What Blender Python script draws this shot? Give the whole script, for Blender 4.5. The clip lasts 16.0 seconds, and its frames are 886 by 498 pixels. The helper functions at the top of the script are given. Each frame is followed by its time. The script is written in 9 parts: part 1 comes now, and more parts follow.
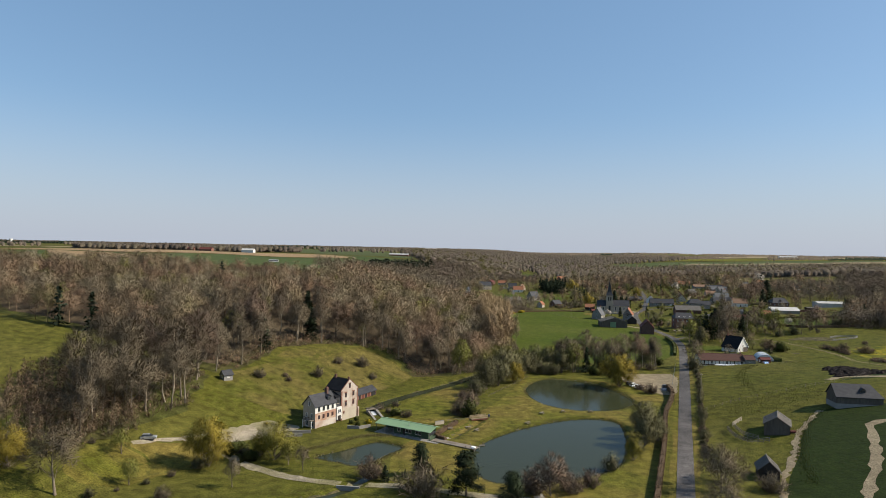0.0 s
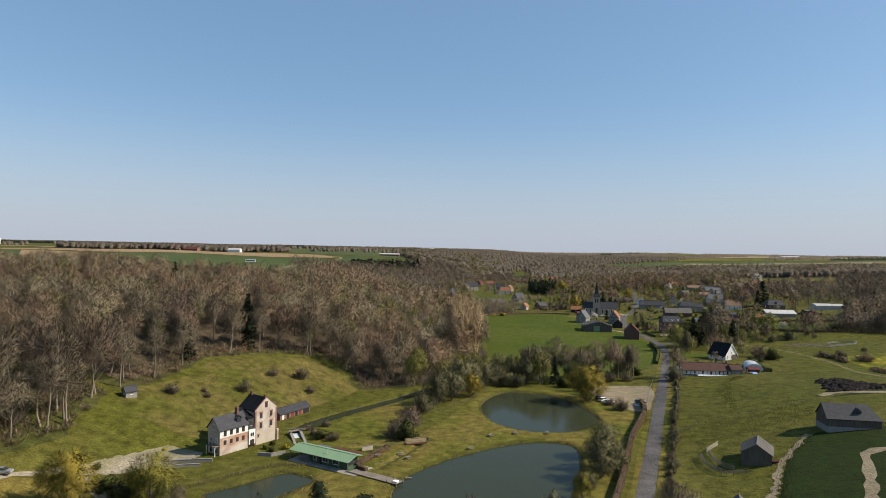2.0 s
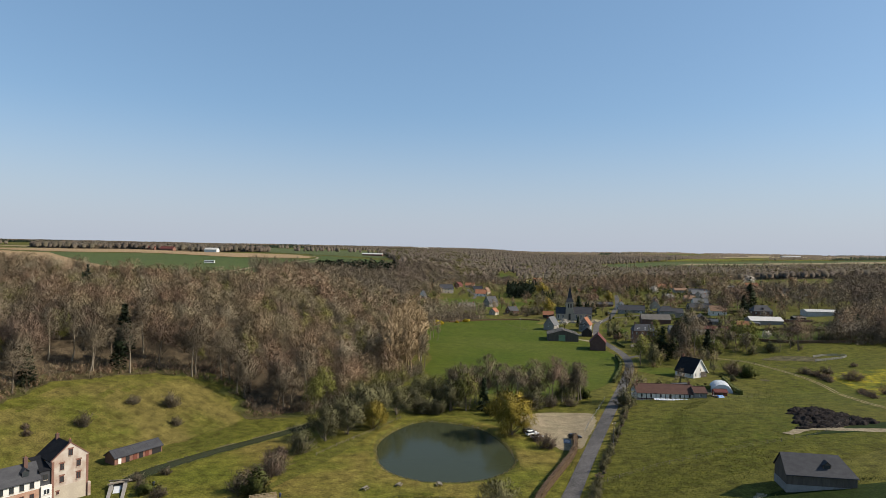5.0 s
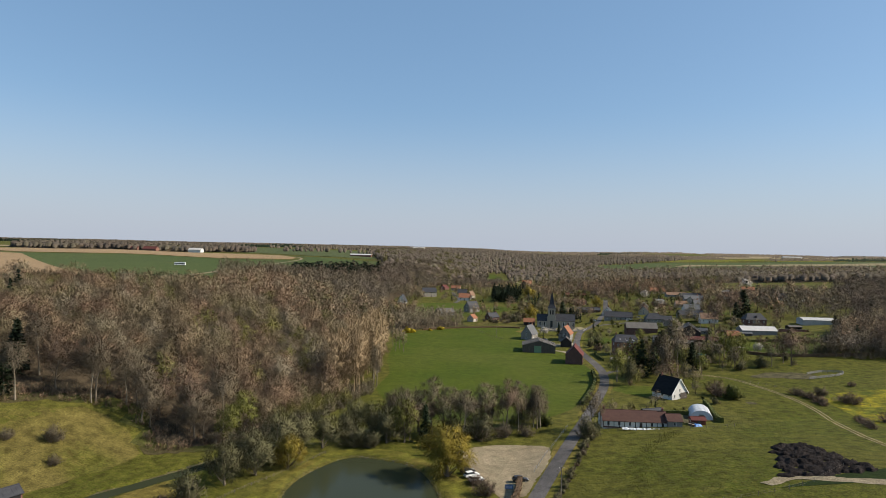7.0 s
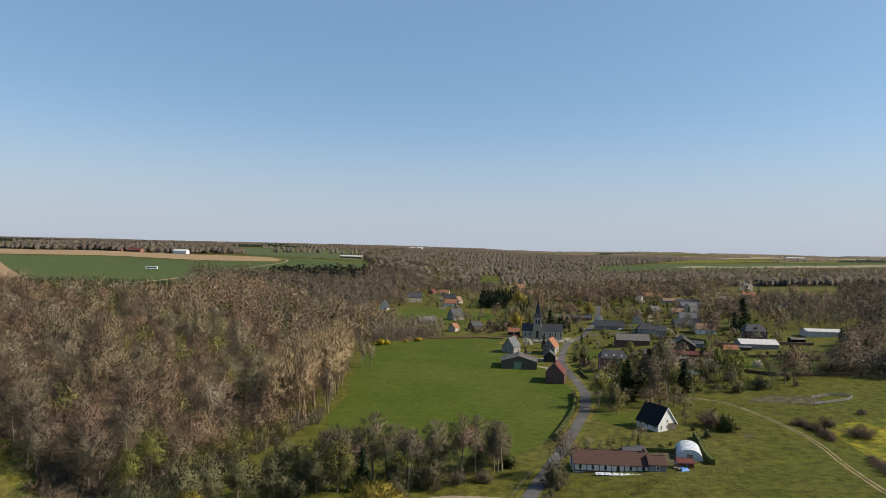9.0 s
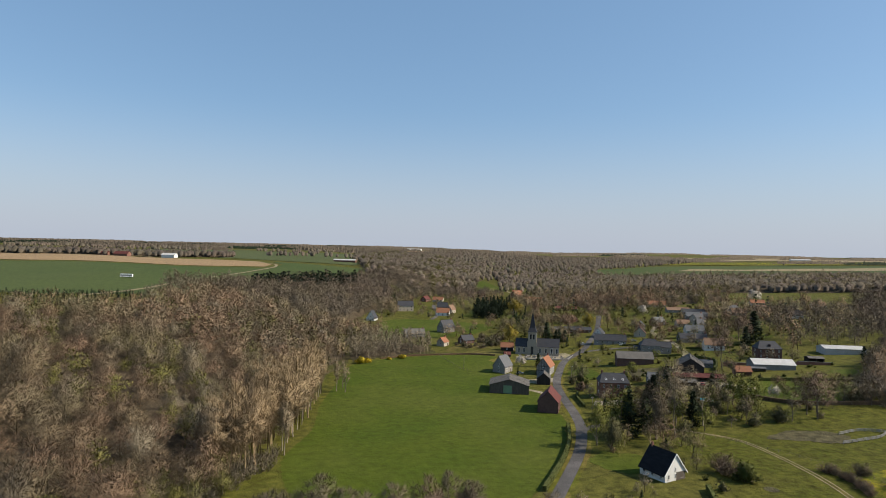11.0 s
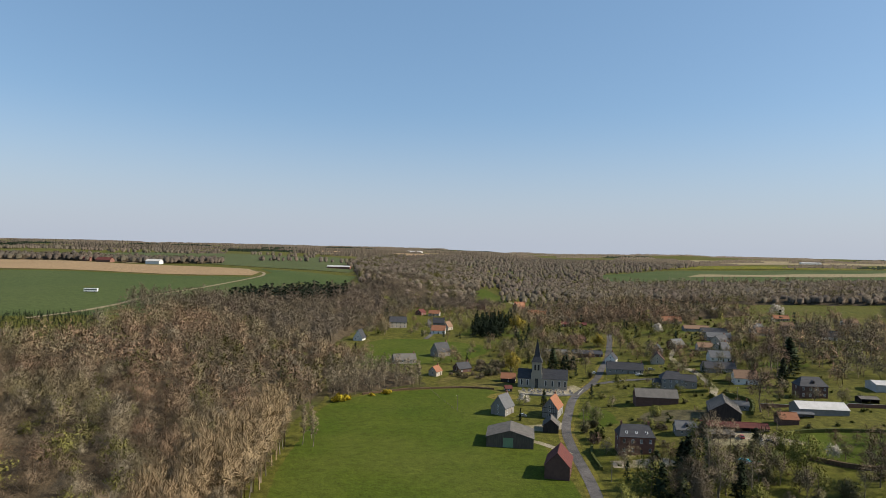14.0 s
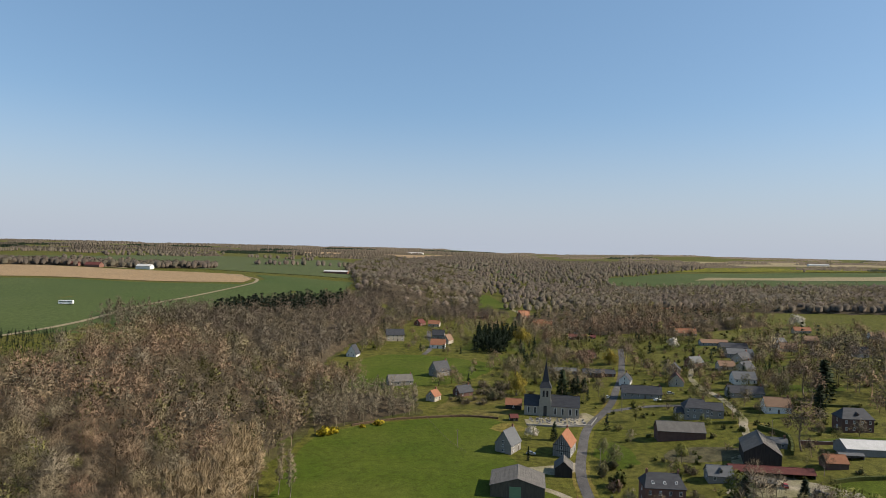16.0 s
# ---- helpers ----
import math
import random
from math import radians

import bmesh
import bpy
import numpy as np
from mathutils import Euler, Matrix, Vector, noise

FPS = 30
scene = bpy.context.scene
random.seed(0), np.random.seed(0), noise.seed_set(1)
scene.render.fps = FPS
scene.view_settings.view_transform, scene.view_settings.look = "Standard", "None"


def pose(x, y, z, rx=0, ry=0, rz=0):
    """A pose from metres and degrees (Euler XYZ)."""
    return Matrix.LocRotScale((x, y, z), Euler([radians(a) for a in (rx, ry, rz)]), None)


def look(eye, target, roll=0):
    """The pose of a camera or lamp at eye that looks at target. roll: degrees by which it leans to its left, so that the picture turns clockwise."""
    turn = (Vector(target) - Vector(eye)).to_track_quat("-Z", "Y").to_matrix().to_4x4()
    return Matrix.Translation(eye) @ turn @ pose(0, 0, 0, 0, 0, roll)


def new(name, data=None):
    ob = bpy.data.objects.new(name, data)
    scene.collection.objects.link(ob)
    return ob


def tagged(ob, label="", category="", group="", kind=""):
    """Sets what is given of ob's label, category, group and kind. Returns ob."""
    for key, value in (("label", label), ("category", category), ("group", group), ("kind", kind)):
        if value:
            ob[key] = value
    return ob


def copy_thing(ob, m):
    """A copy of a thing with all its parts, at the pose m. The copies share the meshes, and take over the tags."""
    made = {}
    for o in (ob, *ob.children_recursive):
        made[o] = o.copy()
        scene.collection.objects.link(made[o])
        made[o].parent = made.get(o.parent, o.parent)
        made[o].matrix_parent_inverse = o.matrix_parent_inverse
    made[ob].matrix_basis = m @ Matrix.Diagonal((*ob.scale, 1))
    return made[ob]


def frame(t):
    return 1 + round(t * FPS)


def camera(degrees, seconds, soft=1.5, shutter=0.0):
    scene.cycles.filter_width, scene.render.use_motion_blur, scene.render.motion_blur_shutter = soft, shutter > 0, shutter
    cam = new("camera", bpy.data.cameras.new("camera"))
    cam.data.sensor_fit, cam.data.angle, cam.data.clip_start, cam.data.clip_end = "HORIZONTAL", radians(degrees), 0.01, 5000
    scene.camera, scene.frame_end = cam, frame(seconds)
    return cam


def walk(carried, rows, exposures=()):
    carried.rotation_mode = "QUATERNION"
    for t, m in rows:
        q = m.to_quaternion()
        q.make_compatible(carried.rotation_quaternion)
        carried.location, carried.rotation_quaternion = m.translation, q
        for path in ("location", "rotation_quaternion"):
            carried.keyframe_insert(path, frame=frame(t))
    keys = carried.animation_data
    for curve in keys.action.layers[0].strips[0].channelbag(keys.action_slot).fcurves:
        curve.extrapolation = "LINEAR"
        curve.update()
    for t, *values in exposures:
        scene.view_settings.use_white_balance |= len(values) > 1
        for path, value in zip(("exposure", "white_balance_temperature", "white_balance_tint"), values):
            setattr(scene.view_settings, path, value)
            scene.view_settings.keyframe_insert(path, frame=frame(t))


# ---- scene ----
cam = camera(69.8, 16.0, soft=0.5)
METRES, EYE, TILT, LEAN, TURN = 300.0, 61.0, 0.0, -1.1, 0.0
ROWS = [
    (0.0, 0.0, 0.0, 0.0, 0.0, 0.0, -0.0),
    (0.5, 0.017, 0.0257, 0.0001, 0.06, -0.02, -0.03),
    (1.0, 0.0353, 0.0509, -0.0003, 0.11, -0.02, -0.04),
    (1.5, 0.0544, 0.0754, -0.0009, 0.17, -0.02, -0.03),
    (2.0, 0.074, 0.0995, -0.0016, 0.22, -0.01, 0.01),
    (2.5, 0.0939, 0.1238, -0.0016, 0.28, -0.03, 0.01),
    (3.0, 0.1139, 0.1475, -0.0014, 0.31, -0.03, -0.01),
    (3.5, 0.1339, 0.1714, -0.0007, 0.36, -0.03, 0.0),
    (4.0, 0.1541, 0.1951, -0.0, 0.42, -0.04, 0.01),
    (6.5, 0.2512, 0.3201, 0.0104, 0.68, -0.17, -0.11),
    (7.0, 0.2677, 0.3469, 0.0134, 0.72, -0.18, -0.15),
    (7.5, 0.2835, 0.3735, 0.0166, 0.78, -0.2, -0.16),
    (8.0, 0.2989, 0.4001, 0.0198, 0.83, -0.21, -0.15),
    (8.5, 0.3129, 0.4276, 0.024, 0.87, -0.25, -0.19),
    (9.0, 0.3254, 0.4557, 0.0289, 0.92, -0.28, -0.21),
    (11.5, 0.3633, 0.6023, 0.055, 1.15, -0.27, -0.21),
    (12.0, 0.3676, 0.6326, 0.0612, 1.19, -0.29, -0.22),
    (12.5, 0.3702, 0.6636, 0.0674, 1.24, -0.3, -0.23),
    (13.0, 0.3731, 0.6935, 0.0739, 1.29, -0.32, -0.26),
    (13.5, 0.3742, 0.7248, 0.08, 1.31, -0.32, -0.28),
    (14.0, 0.3758, 0.7554, 0.0861, 1.35, -0.32, -0.29),
    (14.5, 0.3771, 0.7862, 0.0922, 1.4, -0.32, -0.27),
    (15.0, 0.3778, 0.8168, 0.0989, 1.44, -0.35, -0.25),
    (15.5, 0.3783, 0.848, 0.1051, 1.47, -0.36, -0.25),
    (16.0, 0.3788, 0.8786, 0.1115, 1.52, -0.37, -0.27),
]
walk(cam, [(t, pose(0, 0, EYE, TILT, LEAN, TURN) @ pose(METRES * x, METRES * y, METRES * z, 90 + pitch, roll, yaw)) for t, x, y, z, yaw, pitch, roll in ROWS])

# ---- light ----
SUN_UP, SUN_ROUND = 38.0, 92.0          # degrees above the horizon; clockwise from straight ahead
world = bpy.data.worlds.new("world")
scene.world = world
world.use_nodes = True
wt = world.node_tree
sky = wt.nodes.new("ShaderNodeTexSky")
sky.sky_type, sky.sun_disc = "NISHITA", False
sky.sun_elevation, sky.sun_rotation = radians(SUN_UP), radians(SUN_ROUND)
sky.air_density, sky.dust_density, sky.ozone_density, sky.altitude = 1.0, 0.8, 1.7, 150
haze = wt.nodes.new("ShaderNodeMix")     # thin even haze over the whole sky
haze.data_type = "RGBA"
haze.inputs[0].default_value, haze.inputs[7].default_value = 0.45, (1.4, 2.75, 4.5, 1)
wt.links.new(sky.outputs[0], haze.inputs[6])
low = wt.nodes.new("ShaderNodeMix")      # paler and greyer towards the horizon, all round
low.data_type = "RGBA"
low.inputs[7].default_value = (3.55, 3.86, 4.55, 1)
sky_co, sky_xyz, sky_up = (wt.nodes.new(k) for k in ("ShaderNodeTexCoord", "ShaderNodeSeparateXYZ", "ShaderNodeMapRange"))
sky_up.interpolation_type = "SMOOTHSTEP"
sky_up.inputs["From Min"].default_value, sky_up.inputs["From Max"].default_value = -0.05, 0.22
sky_up.inputs["To Min"].default_value, sky_up.inputs["To Max"].default_value = 0.95, 0.0
for a, b in ((sky_co.outputs["Generated"], sky_xyz.inputs[0]), (sky_xyz.outputs["Z"], sky_up.inputs["Value"]), (sky_up.outputs[0], low.inputs[0]), (haze.outputs[2], low.inputs[6])):
    wt.links.new(a, b)
wt.links.new(low.outputs[2], wt.nodes["Background"].inputs[0])
wt.nodes["Background"].inputs[1].default_value = 0.105
sun_data = bpy.data.lights.new("sun", "SUN")
sun_data.energy, sun_data.angle, sun_data.color = 5.0, radians(0.6), (1.0, 0.91, 0.77)
sun = new("sun", sun_data)
sa, se = radians(SUN_ROUND), radians(SUN_UP)
sun.matrix_world = look((0, 0, 300), (-math.sin(sa) * math.cos(se) * 100, -math.cos(sa) * math.cos(se) * 100, 300 - math.sin(se) * 100))
scene.view_settings.exposure = 0.4

# ---- materials ----
def surface(name, a, b, scale=1.0, c=None, fine=8.0, rough=0.9, bump=0.3, metal=0.0, spec=0.3, where="object", far=None, tint=None, rand=0.0, big=0.0, stretch=None):
    """Two colours mixed by a broad noise, a third in a fine one, and a fine relief. rand: brightness that differs from thing to thing."""
    m = bpy.data.materials.new(name)
    m.use_nodes = True
    nt = m.node_tree
    n, l = nt.nodes, nt.links
    bs = n["Principled BSDF"]
    bs.inputs["Roughness"].default_value, bs.inputs["Metallic"].default_value = rough, metal
    bs.inputs["Specular IOR Level"].default_value = spec
    if where == "object":
        co = n.new("ShaderNodeTexCoord").outputs["Object"]
    else:
        co = n.new("ShaderNodeNewGeometry").outputs["Position"]
    if stretch:
        mp = n.new("ShaderNodeMapping")
        mp.inputs["Scale"].default_value = stretch
        l.new(co, mp.inputs["Vector"])
        co = mp.outputs[0]

    def noise_at(s, detail=4.0, lo=0.35, hi=0.65):
        t = n.new("ShaderNodeTexNoise")
        t.inputs["Scale"].default_value, t.inputs["Detail"].default_value = s, detail
        l.new(co, t.inputs["Vector"])
        r = n.new("ShaderNodeMapRange")
        r.inputs["From Min"].default_value, r.inputs["From Max"].default_value = lo, hi
        l.new(t.outputs[0], r.inputs["Value"])
        return r.outputs[0], t.outputs[0]

    def mixed(fac, p, q, mode="MIX"):
        x = n.new("ShaderNodeMix")
        x.data_type, x.blend_type = "RGBA", mode
        for sock, val in ((x.inputs[0], fac), (x.inputs[6], p), (x.inputs[7], q)):
            if isinstance(val, (int, float)):
                sock.default_value = val
            elif isinstance(val, tuple):
                sock.default_value = (*val, 1)
            else:
                l.new(val, sock)
        return x.outputs[2]

    f1, _ = noise_at(scale)
    col = mixed(f1, a, b)
    f2, raw = noise_at(fine, 5.0, 0.3, 0.7)
    if c:
        dim = n.new("ShaderNodeMath")
        dim.operation, dim.inputs[1].default_value = "MULTIPLY", 0.8 if where == "world" else 0.55
        l.new(f2, dim.inputs[0])
        col = mixed(dim.outputs[0], col, c)
    if far:
        f3, _ = noise_at(big or scale / 6, 3.0, 0.42, 0.62)
        col = mixed(f3, col, far)
    if where == "world":
        f4, _ = noise_at(0.33, 8.0, 0.25, 0.75)
        tone = n.new("ShaderNodeMapRange")
        tone.inputs["To Min"].default_value, tone.inputs["To Max"].default_value = (0.5, 1.5) if bump >= 0.5 else (0.75, 1.25)
        l.new(f4, tone.inputs["Value"])
        f5, _ = noise_at(2.6, 3.0, 0.3, 0.7)
        grain = n.new("ShaderNodeMapRange")
        grain.inputs["To Min"].default_value, grain.inputs["To Max"].default_value = 0.58, 1.42
        l.new(f5, grain.inputs["Value"])
        both = n.new("ShaderNodeMath")
        both.operation = "MULTIPLY"
        l.new(grain.outputs[0], both.inputs[0])
        l.new(tone.outputs[0], both.inputs[1])
        hv = n.new("ShaderNodeHueSaturation")
        l.new(both.outputs[0], hv.inputs["Value"])
        l.new(col, hv.inputs["Color"])
        col = hv.outputs[0]
    if tint:
        at = n.new("ShaderNodeAttribute")
        at.attribute_name = "tint"
        col = mixed(at.outputs["Fac"], col, tint)
    if rand:
        oi = n.new("ShaderNodeObjectInfo")
        rr = n.new("ShaderNodeMapRange")
        rr.inputs["To Min"].default_value, rr.inputs["To Max"].default_value = 1 - rand, 1 + rand
        l.new(oi.outputs["Random"], rr.inputs["Value"])
        hs = n.new("ShaderNodeHueSaturation")
        l.new(rr.outputs[0], hs.inputs["Value"])
        l.new(col, hs.inputs["Color"])
        col = hs.outputs[0]
    l.new(col, bs.inputs["Base Color"])
    if bump:
        bn = n.new("ShaderNodeBump")
        bn.inputs["Strength"].default_value = bump
        bn.inputs["Distance"].default_value = 0.45 if where == "world" else 0.15
        l.new(raw, bn.inputs["Height"])
        l.new(bn.outputs[0], bs.inputs["Normal"])
    return m


def twiggy(name, a, b, tint=None, rand=0.22, island=0.3):
    """Bark, twigs or leaves: a colour that differs from tree to tree and from sprig to sprig."""
    m = bpy.data.materials.new(name)
    m.use_nodes = True
    nt = m.node_tree
    n, l = nt.nodes, nt.links
    bs = n["Principled BSDF"]
    bs.inputs["Roughness"].default_value, bs.inputs["Specular IOR Level"].default_value = 0.9, 0.2
    geo = n.new("ShaderNodeNewGeometry")
    mx = n.new("ShaderNodeMix")
    mx.data_type = "RGBA"
    mx.inputs[6].default_value, mx.inputs[7].default_value = (*a, 1), (*b, 1)
    mr = n.new("ShaderNodeMapRange")
    mr.inputs["To Min"].default_value, mr.inputs["To Max"].default_value = 0.5 - island, 0.5 + island
    l.new(geo.outputs["Random Per Island"], mr.inputs["Value"])
    l.new(mr.outputs[0], mx.inputs[0])
    col = mx.outputs[2]
    if tint:                                # each tree of a wood has its own colour
        at = n.new("ShaderNodeAttribute")
        at.attribute_name = "tint"
        ramp = n.new("ShaderNodeValToRGB").color_ramp
        for k, c in enumerate(tint):
            el = ramp.elements[k] if k < 2 else ramp.elements.new(0.5)
            el.color = (*c, 1)
        for k, el in enumerate(ramp.elements):
            el.position = k / (len(tint) - 1)
        for k, c in enumerate(tint):
            ramp.elements[k].color = (*c, 1)
        rn = n[-1]
        l.new(at.outputs["Fac"], rn.inputs["Fac"])
        m2 = n.new("ShaderNodeMix")
        m2.data_type = "RGBA"
        m2.inputs[0].default_value = 0.75
        l.new(col, m2.inputs[6])
        l.new(rn.outputs["Color"], m2.inputs[7])
        col = m2.outputs[2]
    mp = n.new("ShaderNodeMapping")        # fine upright streaks of twigs and clumps
    mp.inputs["Scale"].default_value = (1.0, 1.0, 0.45)
    l.new(geo.outputs["Position"], mp.inputs["Vector"])
    tw = n.new("ShaderNodeTexNoise")
    tw.inputs["Scale"].default_value, tw.inputs["Detail"].default_value, tw.inputs["Roughness"].default_value = 1.1, 5.0, 0.7
    l.new(mp.outputs[0], tw.inputs["Vector"])
    ts = n.new("ShaderNodeMapRange")
    ts.inputs["From Min"].default_value, ts.inputs["From Max"].default_value = 0.3, 0.7
    ts.inputs["To Min"].default_value, ts.inputs["To Max"].default_value = 0.68, 1.32
    l.new(tw.outputs[0], ts.inputs["Value"])
    h0 = n.new("ShaderNodeHueSaturation")
    l.new(ts.outputs[0], h0.inputs["Value"])
    l.new(col, h0.inputs["Color"])
    col = h0.outputs[0]
    oi = n.new("ShaderNodeObjectInfo")
    rr = n.new("ShaderNodeMapRange")
    rr.inputs["To Min"].default_value, rr.inputs["To Max"].default_value = 1 - rand, 1 + rand
    l.new(oi.outputs["Random"], rr.inputs["Value"])
    hs = n.new("ShaderNodeHueSaturation")
    l.new(rr.outputs[0], hs.inputs["Value"])
    l.new(col, hs.inputs["Color"])
    l.new(hs.outputs[0], bs.inputs["Base Color"])
    return m


def plain(name, c, rough=0.6, metal=0.0, spec=0.5):
    return surface(name, tuple(v * 0.85 for v in c), tuple(min(1, v * 1.1) for v in c), 2.0, None, 12.0, rough, 0.1, metal, spec)


GRASS = surface("grass", (0.064, 0.07, 0.0075), (0.053, 0.062, 0.0065), 0.05, (0.086, 0.074, 0.017), 1.3, 0.95, 0.5, where="world", far=(0.082, 0.076, 0.016), big=0.02, spec=0.08)
MEADOW = surface("meadow", (0.05, 0.0715, 0.0065), (0.065, 0.08, 0.008), 0.03, (0.042, 0.058, 0.006), 0.9, 0.95, 0.35, where="world", far=(0.066, 0.0775, 0.011), big=0.018, spec=0.08)
LAWN = surface("lawn", (0.085, 0.088, 0.011), (0.12, 0.104, 0.018), 0.08, (0.07, 0.072, 0.012), 1.1, 0.95, 0.5, where="world", far=(0.13, 0.1, 0.025), big=0.035, spec=0.08)
PASTURE = surface("pasture", (0.046, 0.059, 0.005), (0.06, 0.067, 0.007), 0.06, (0.074, 0.066, 0.012), 0.8, 0.95, 0.7, where="world", far=(0.074, 0.07, 0.012), big=0.02, spec=0.08)
SLOPE = surface("slope_grass", (0.07, 0.071, 0.011), (0.112, 0.088, 0.024), 0.06, (0.055, 0.06, 0.01), 0.7, 0.95, 0.6, where="world", far=(0.104, 0.084, 0.024), big=0.045, spec=0.08)
CROP = surface("young_wheat", (0.0125, 0.024, 0.003), (0.015, 0.027, 0.0034), 0.05, (0.019, 0.0265, 0.0048), 0.7, 0.9, 0.4, where="world", far=(0.01536, 0.02496, 0.00432), big=0.03, spec=0.08)
# far green fields: lightened and greyed, haze of distance put into the colour
FIELD = surface("hazed_green_field", (0.045, 0.068, 0.018), (0.038, 0.06, 0.015), 0.01, (0.055, 0.07, 0.022), 0.3, 0.95, 0.2, where="world", far=(0.062, 0.078, 0.025), big=0.004, spec=0.08)
FIELD_PALE = surface("pale_green_field", (0.068, 0.083, 0.03), (0.06, 0.077, 0.026), 0.01, (0.075, 0.08, 0.034), 0.3, 0.95, 0.2, where="world", spec=0.08)
PLOUGH = surface("ploughed_soil", (0.255, 0.17, 0.08925), (0.221, 0.1487, 0.08075), 0.01, (0.2805, 0.1955, 0.1105), 0.3, 0.95, 0.3, where="world", spec=0.08)
STUBBLE = surface("stubble", (0.2295, 0.1785, 0.09775), (0.1955, 0.1615, 0.085), 0.01, (0.2465, 0.1955, 0.119), 0.3, 0.95, 0.3, where="world", spec=0.08)
RAPE = surface("yellow_flowers", (0.29, 0.225, 0.014), (0.055, 0.068, 0.009), 0.35, (0.13, 0.12, 0.012), 1.5, 0.95, 0.5, where="world", far=(0.06, 0.07, 0.01), big=0.08, spec=0.08)
LITTER = surface("leaf_litter", (0.0544, 0.0432, 0.0208), (0.0480, 0.0448, 0.0144), 0.08, (0.0704, 0.0560, 0.0272), 0.9, 1.0, 0.6, where="world", far=(0.0544, 0.0576, 0.0144), big=0.03, spec=0.08)
THICKET = surface("thicket_twigs", (0.07, 0.053, 0.034), (0.09, 0.068, 0.044), 0.12, (0.045, 0.035, 0.022), 1.4, 1.0, 0.8, where="world", spec=0.05)
ASPHALT = surface("asphalt", (0.078, 0.071, 0.067), (0.098, 0.09, 0.085), 0.15, (0.062, 0.058, 0.055), 2.0, 0.85, 0.2, where="world", far=(0.11, 0.1, 0.094), big=0.04, spec=0.08)
GRAVEL = surface("gravel", (0.3224, 0.2652, 0.2028), (0.2704, 0.2288, 0.1716), 0.3, (0.1976, 0.1768, 0.1196), 2.5, 0.95, 0.4, where="world", far=(0.1768, 0.1560, 0.0832), big=0.06, spec=0.08)
SAND = surface("pale_stony_ground", (0.288, 0.228, 0.152), (0.224, 0.188, 0.12), 0.2, (0.19, 0.155, 0.095), 1.5, 0.95, 0.4, where="world", far=(0.21, 0.168, 0.108), big=0.08, spec=0.08)
MUD = surface("bank_earth", (0.077, 0.0595, 0.035), (0.105, 0.084, 0.049), 0.5, (0.056, 0.0595, 0.0245), 2.0, 0.95, 0.6, where="world", spec=0.08)
DUNG = surface("dark_manure", (0.0176, 0.0136, 0.012), (0.032, 0.0248, 0.0216), 0.7, (0.012, 0.0096, 0.0088), 3.0, 0.95, 0.8, where="world", spec=0.08)
CONCRETE = surface("concrete", (0.336, 0.304, 0.272), (0.264, 0.24, 0.216), 0.4, (0.208, 0.192, 0.168), 3.0, 0.9, 0.2, where="world", spec=0.08)
SLATE = surface("slate", (0.044, 0.044, 0.0496), (0.064, 0.064, 0.0688), 0.5, (0.032, 0.032, 0.0344), 5.0, 0.6, 0.3, stretch=(1, 1, 3), spec=0.12)
SLATE_BLACK = surface("black_slate", (0.012, 0.012, 0.014), (0.02, 0.02, 0.022), 0.5, (0.008, 0.008, 0.009), 5.0, 0.7, 0.3, stretch=(1, 1, 3), spec=0.1)
SLATE_PALE = surface("pale_slate", (0.104, 0.104, 0.108), (0.136, 0.136, 0.136), 0.4, (0.08, 0.08, 0.08), 5.0, 0.6, 0.3, stretch=(1, 1, 3), spec=0.12)
TILE_ORANGE = surface("orange_tile", (0.30, 0.135, 0.072), (0.25, 0.108, 0.06), 0.6, (0.18, 0.085, 0.055), 5.0, 0.85, 0.4, stretch=(1, 1, 3), spec=0.12)
TILE_BROWN = surface("brown_tile", (0.076, 0.04, 0.032), (0.096, 0.052, 0.04), 0.5, (0.056, 0.032, 0.028), 5.0, 0.85, 0.4, stretch=(1, 1, 3), spec=0.12)
TILE_TAN = surface("tan_tile", (0.24, 0.152, 0.096), (0.192, 0.12, 0.08), 0.5, (0.144, 0.088, 0.06), 5.0, 0.85, 0.4, stretch=(1, 1, 3), spec=0.12)
TILE_RED = surface("dark_red_tile", (0.136, 0.044, 0.036), (0.104, 0.036, 0.032), 0.5, (0.08, 0.032, 0.028), 5.0, 0.8, 0.4, stretch=(1, 1, 3), spec=0.12)
FIBRE = surface("weathered_fibre_cement", (0.128, 0.116, 0.104), (0.168, 0.152, 0.136), 0.35, (0.088, 0.08, 0.068), 3.0, 0.9, 0.3, spec=0.12)
FIBRE_PALE = surface("pale_sheet_roof", (0.54, 0.52, 0.5), (0.45, 0.435, 0.41), 0.3, (0.288, 0.272, 0.248), 3.0, 0.7, 0.2, spec=0.12)
GREEN_ROOF = surface("pale_green_sheet", (0.176, 0.272, 0.16), (0.208, 0.304, 0.184), 0.25, (0.152, 0.232, 0.136), 3.0, 0.6, 0.2, spec=0.12)
BRICK = surface("brick", (0.192, 0.096, 0.068), (0.24, 0.128, 0.096), 0.8, (0.152, 0.08, 0.064), 7.0, 0.9, 0.4, spec=0.12)
BRICK_DARK = surface("dark_brick", (0.12, 0.068, 0.056), (0.152, 0.088, 0.072), 0.8, (0.096, 0.06, 0.048), 7.0, 0.9, 0.4, spec=0.12)
MILL_BRICK = surface("worn_lime_washed_brick", (0.33, 0.235, 0.18), (0.42, 0.335, 0.275), 0.35, (0.25, 0.16, 0.12), 2.5, 0.95, 0.4, far=(0.48, 0.425, 0.365), big=0.22, spec=0.1)
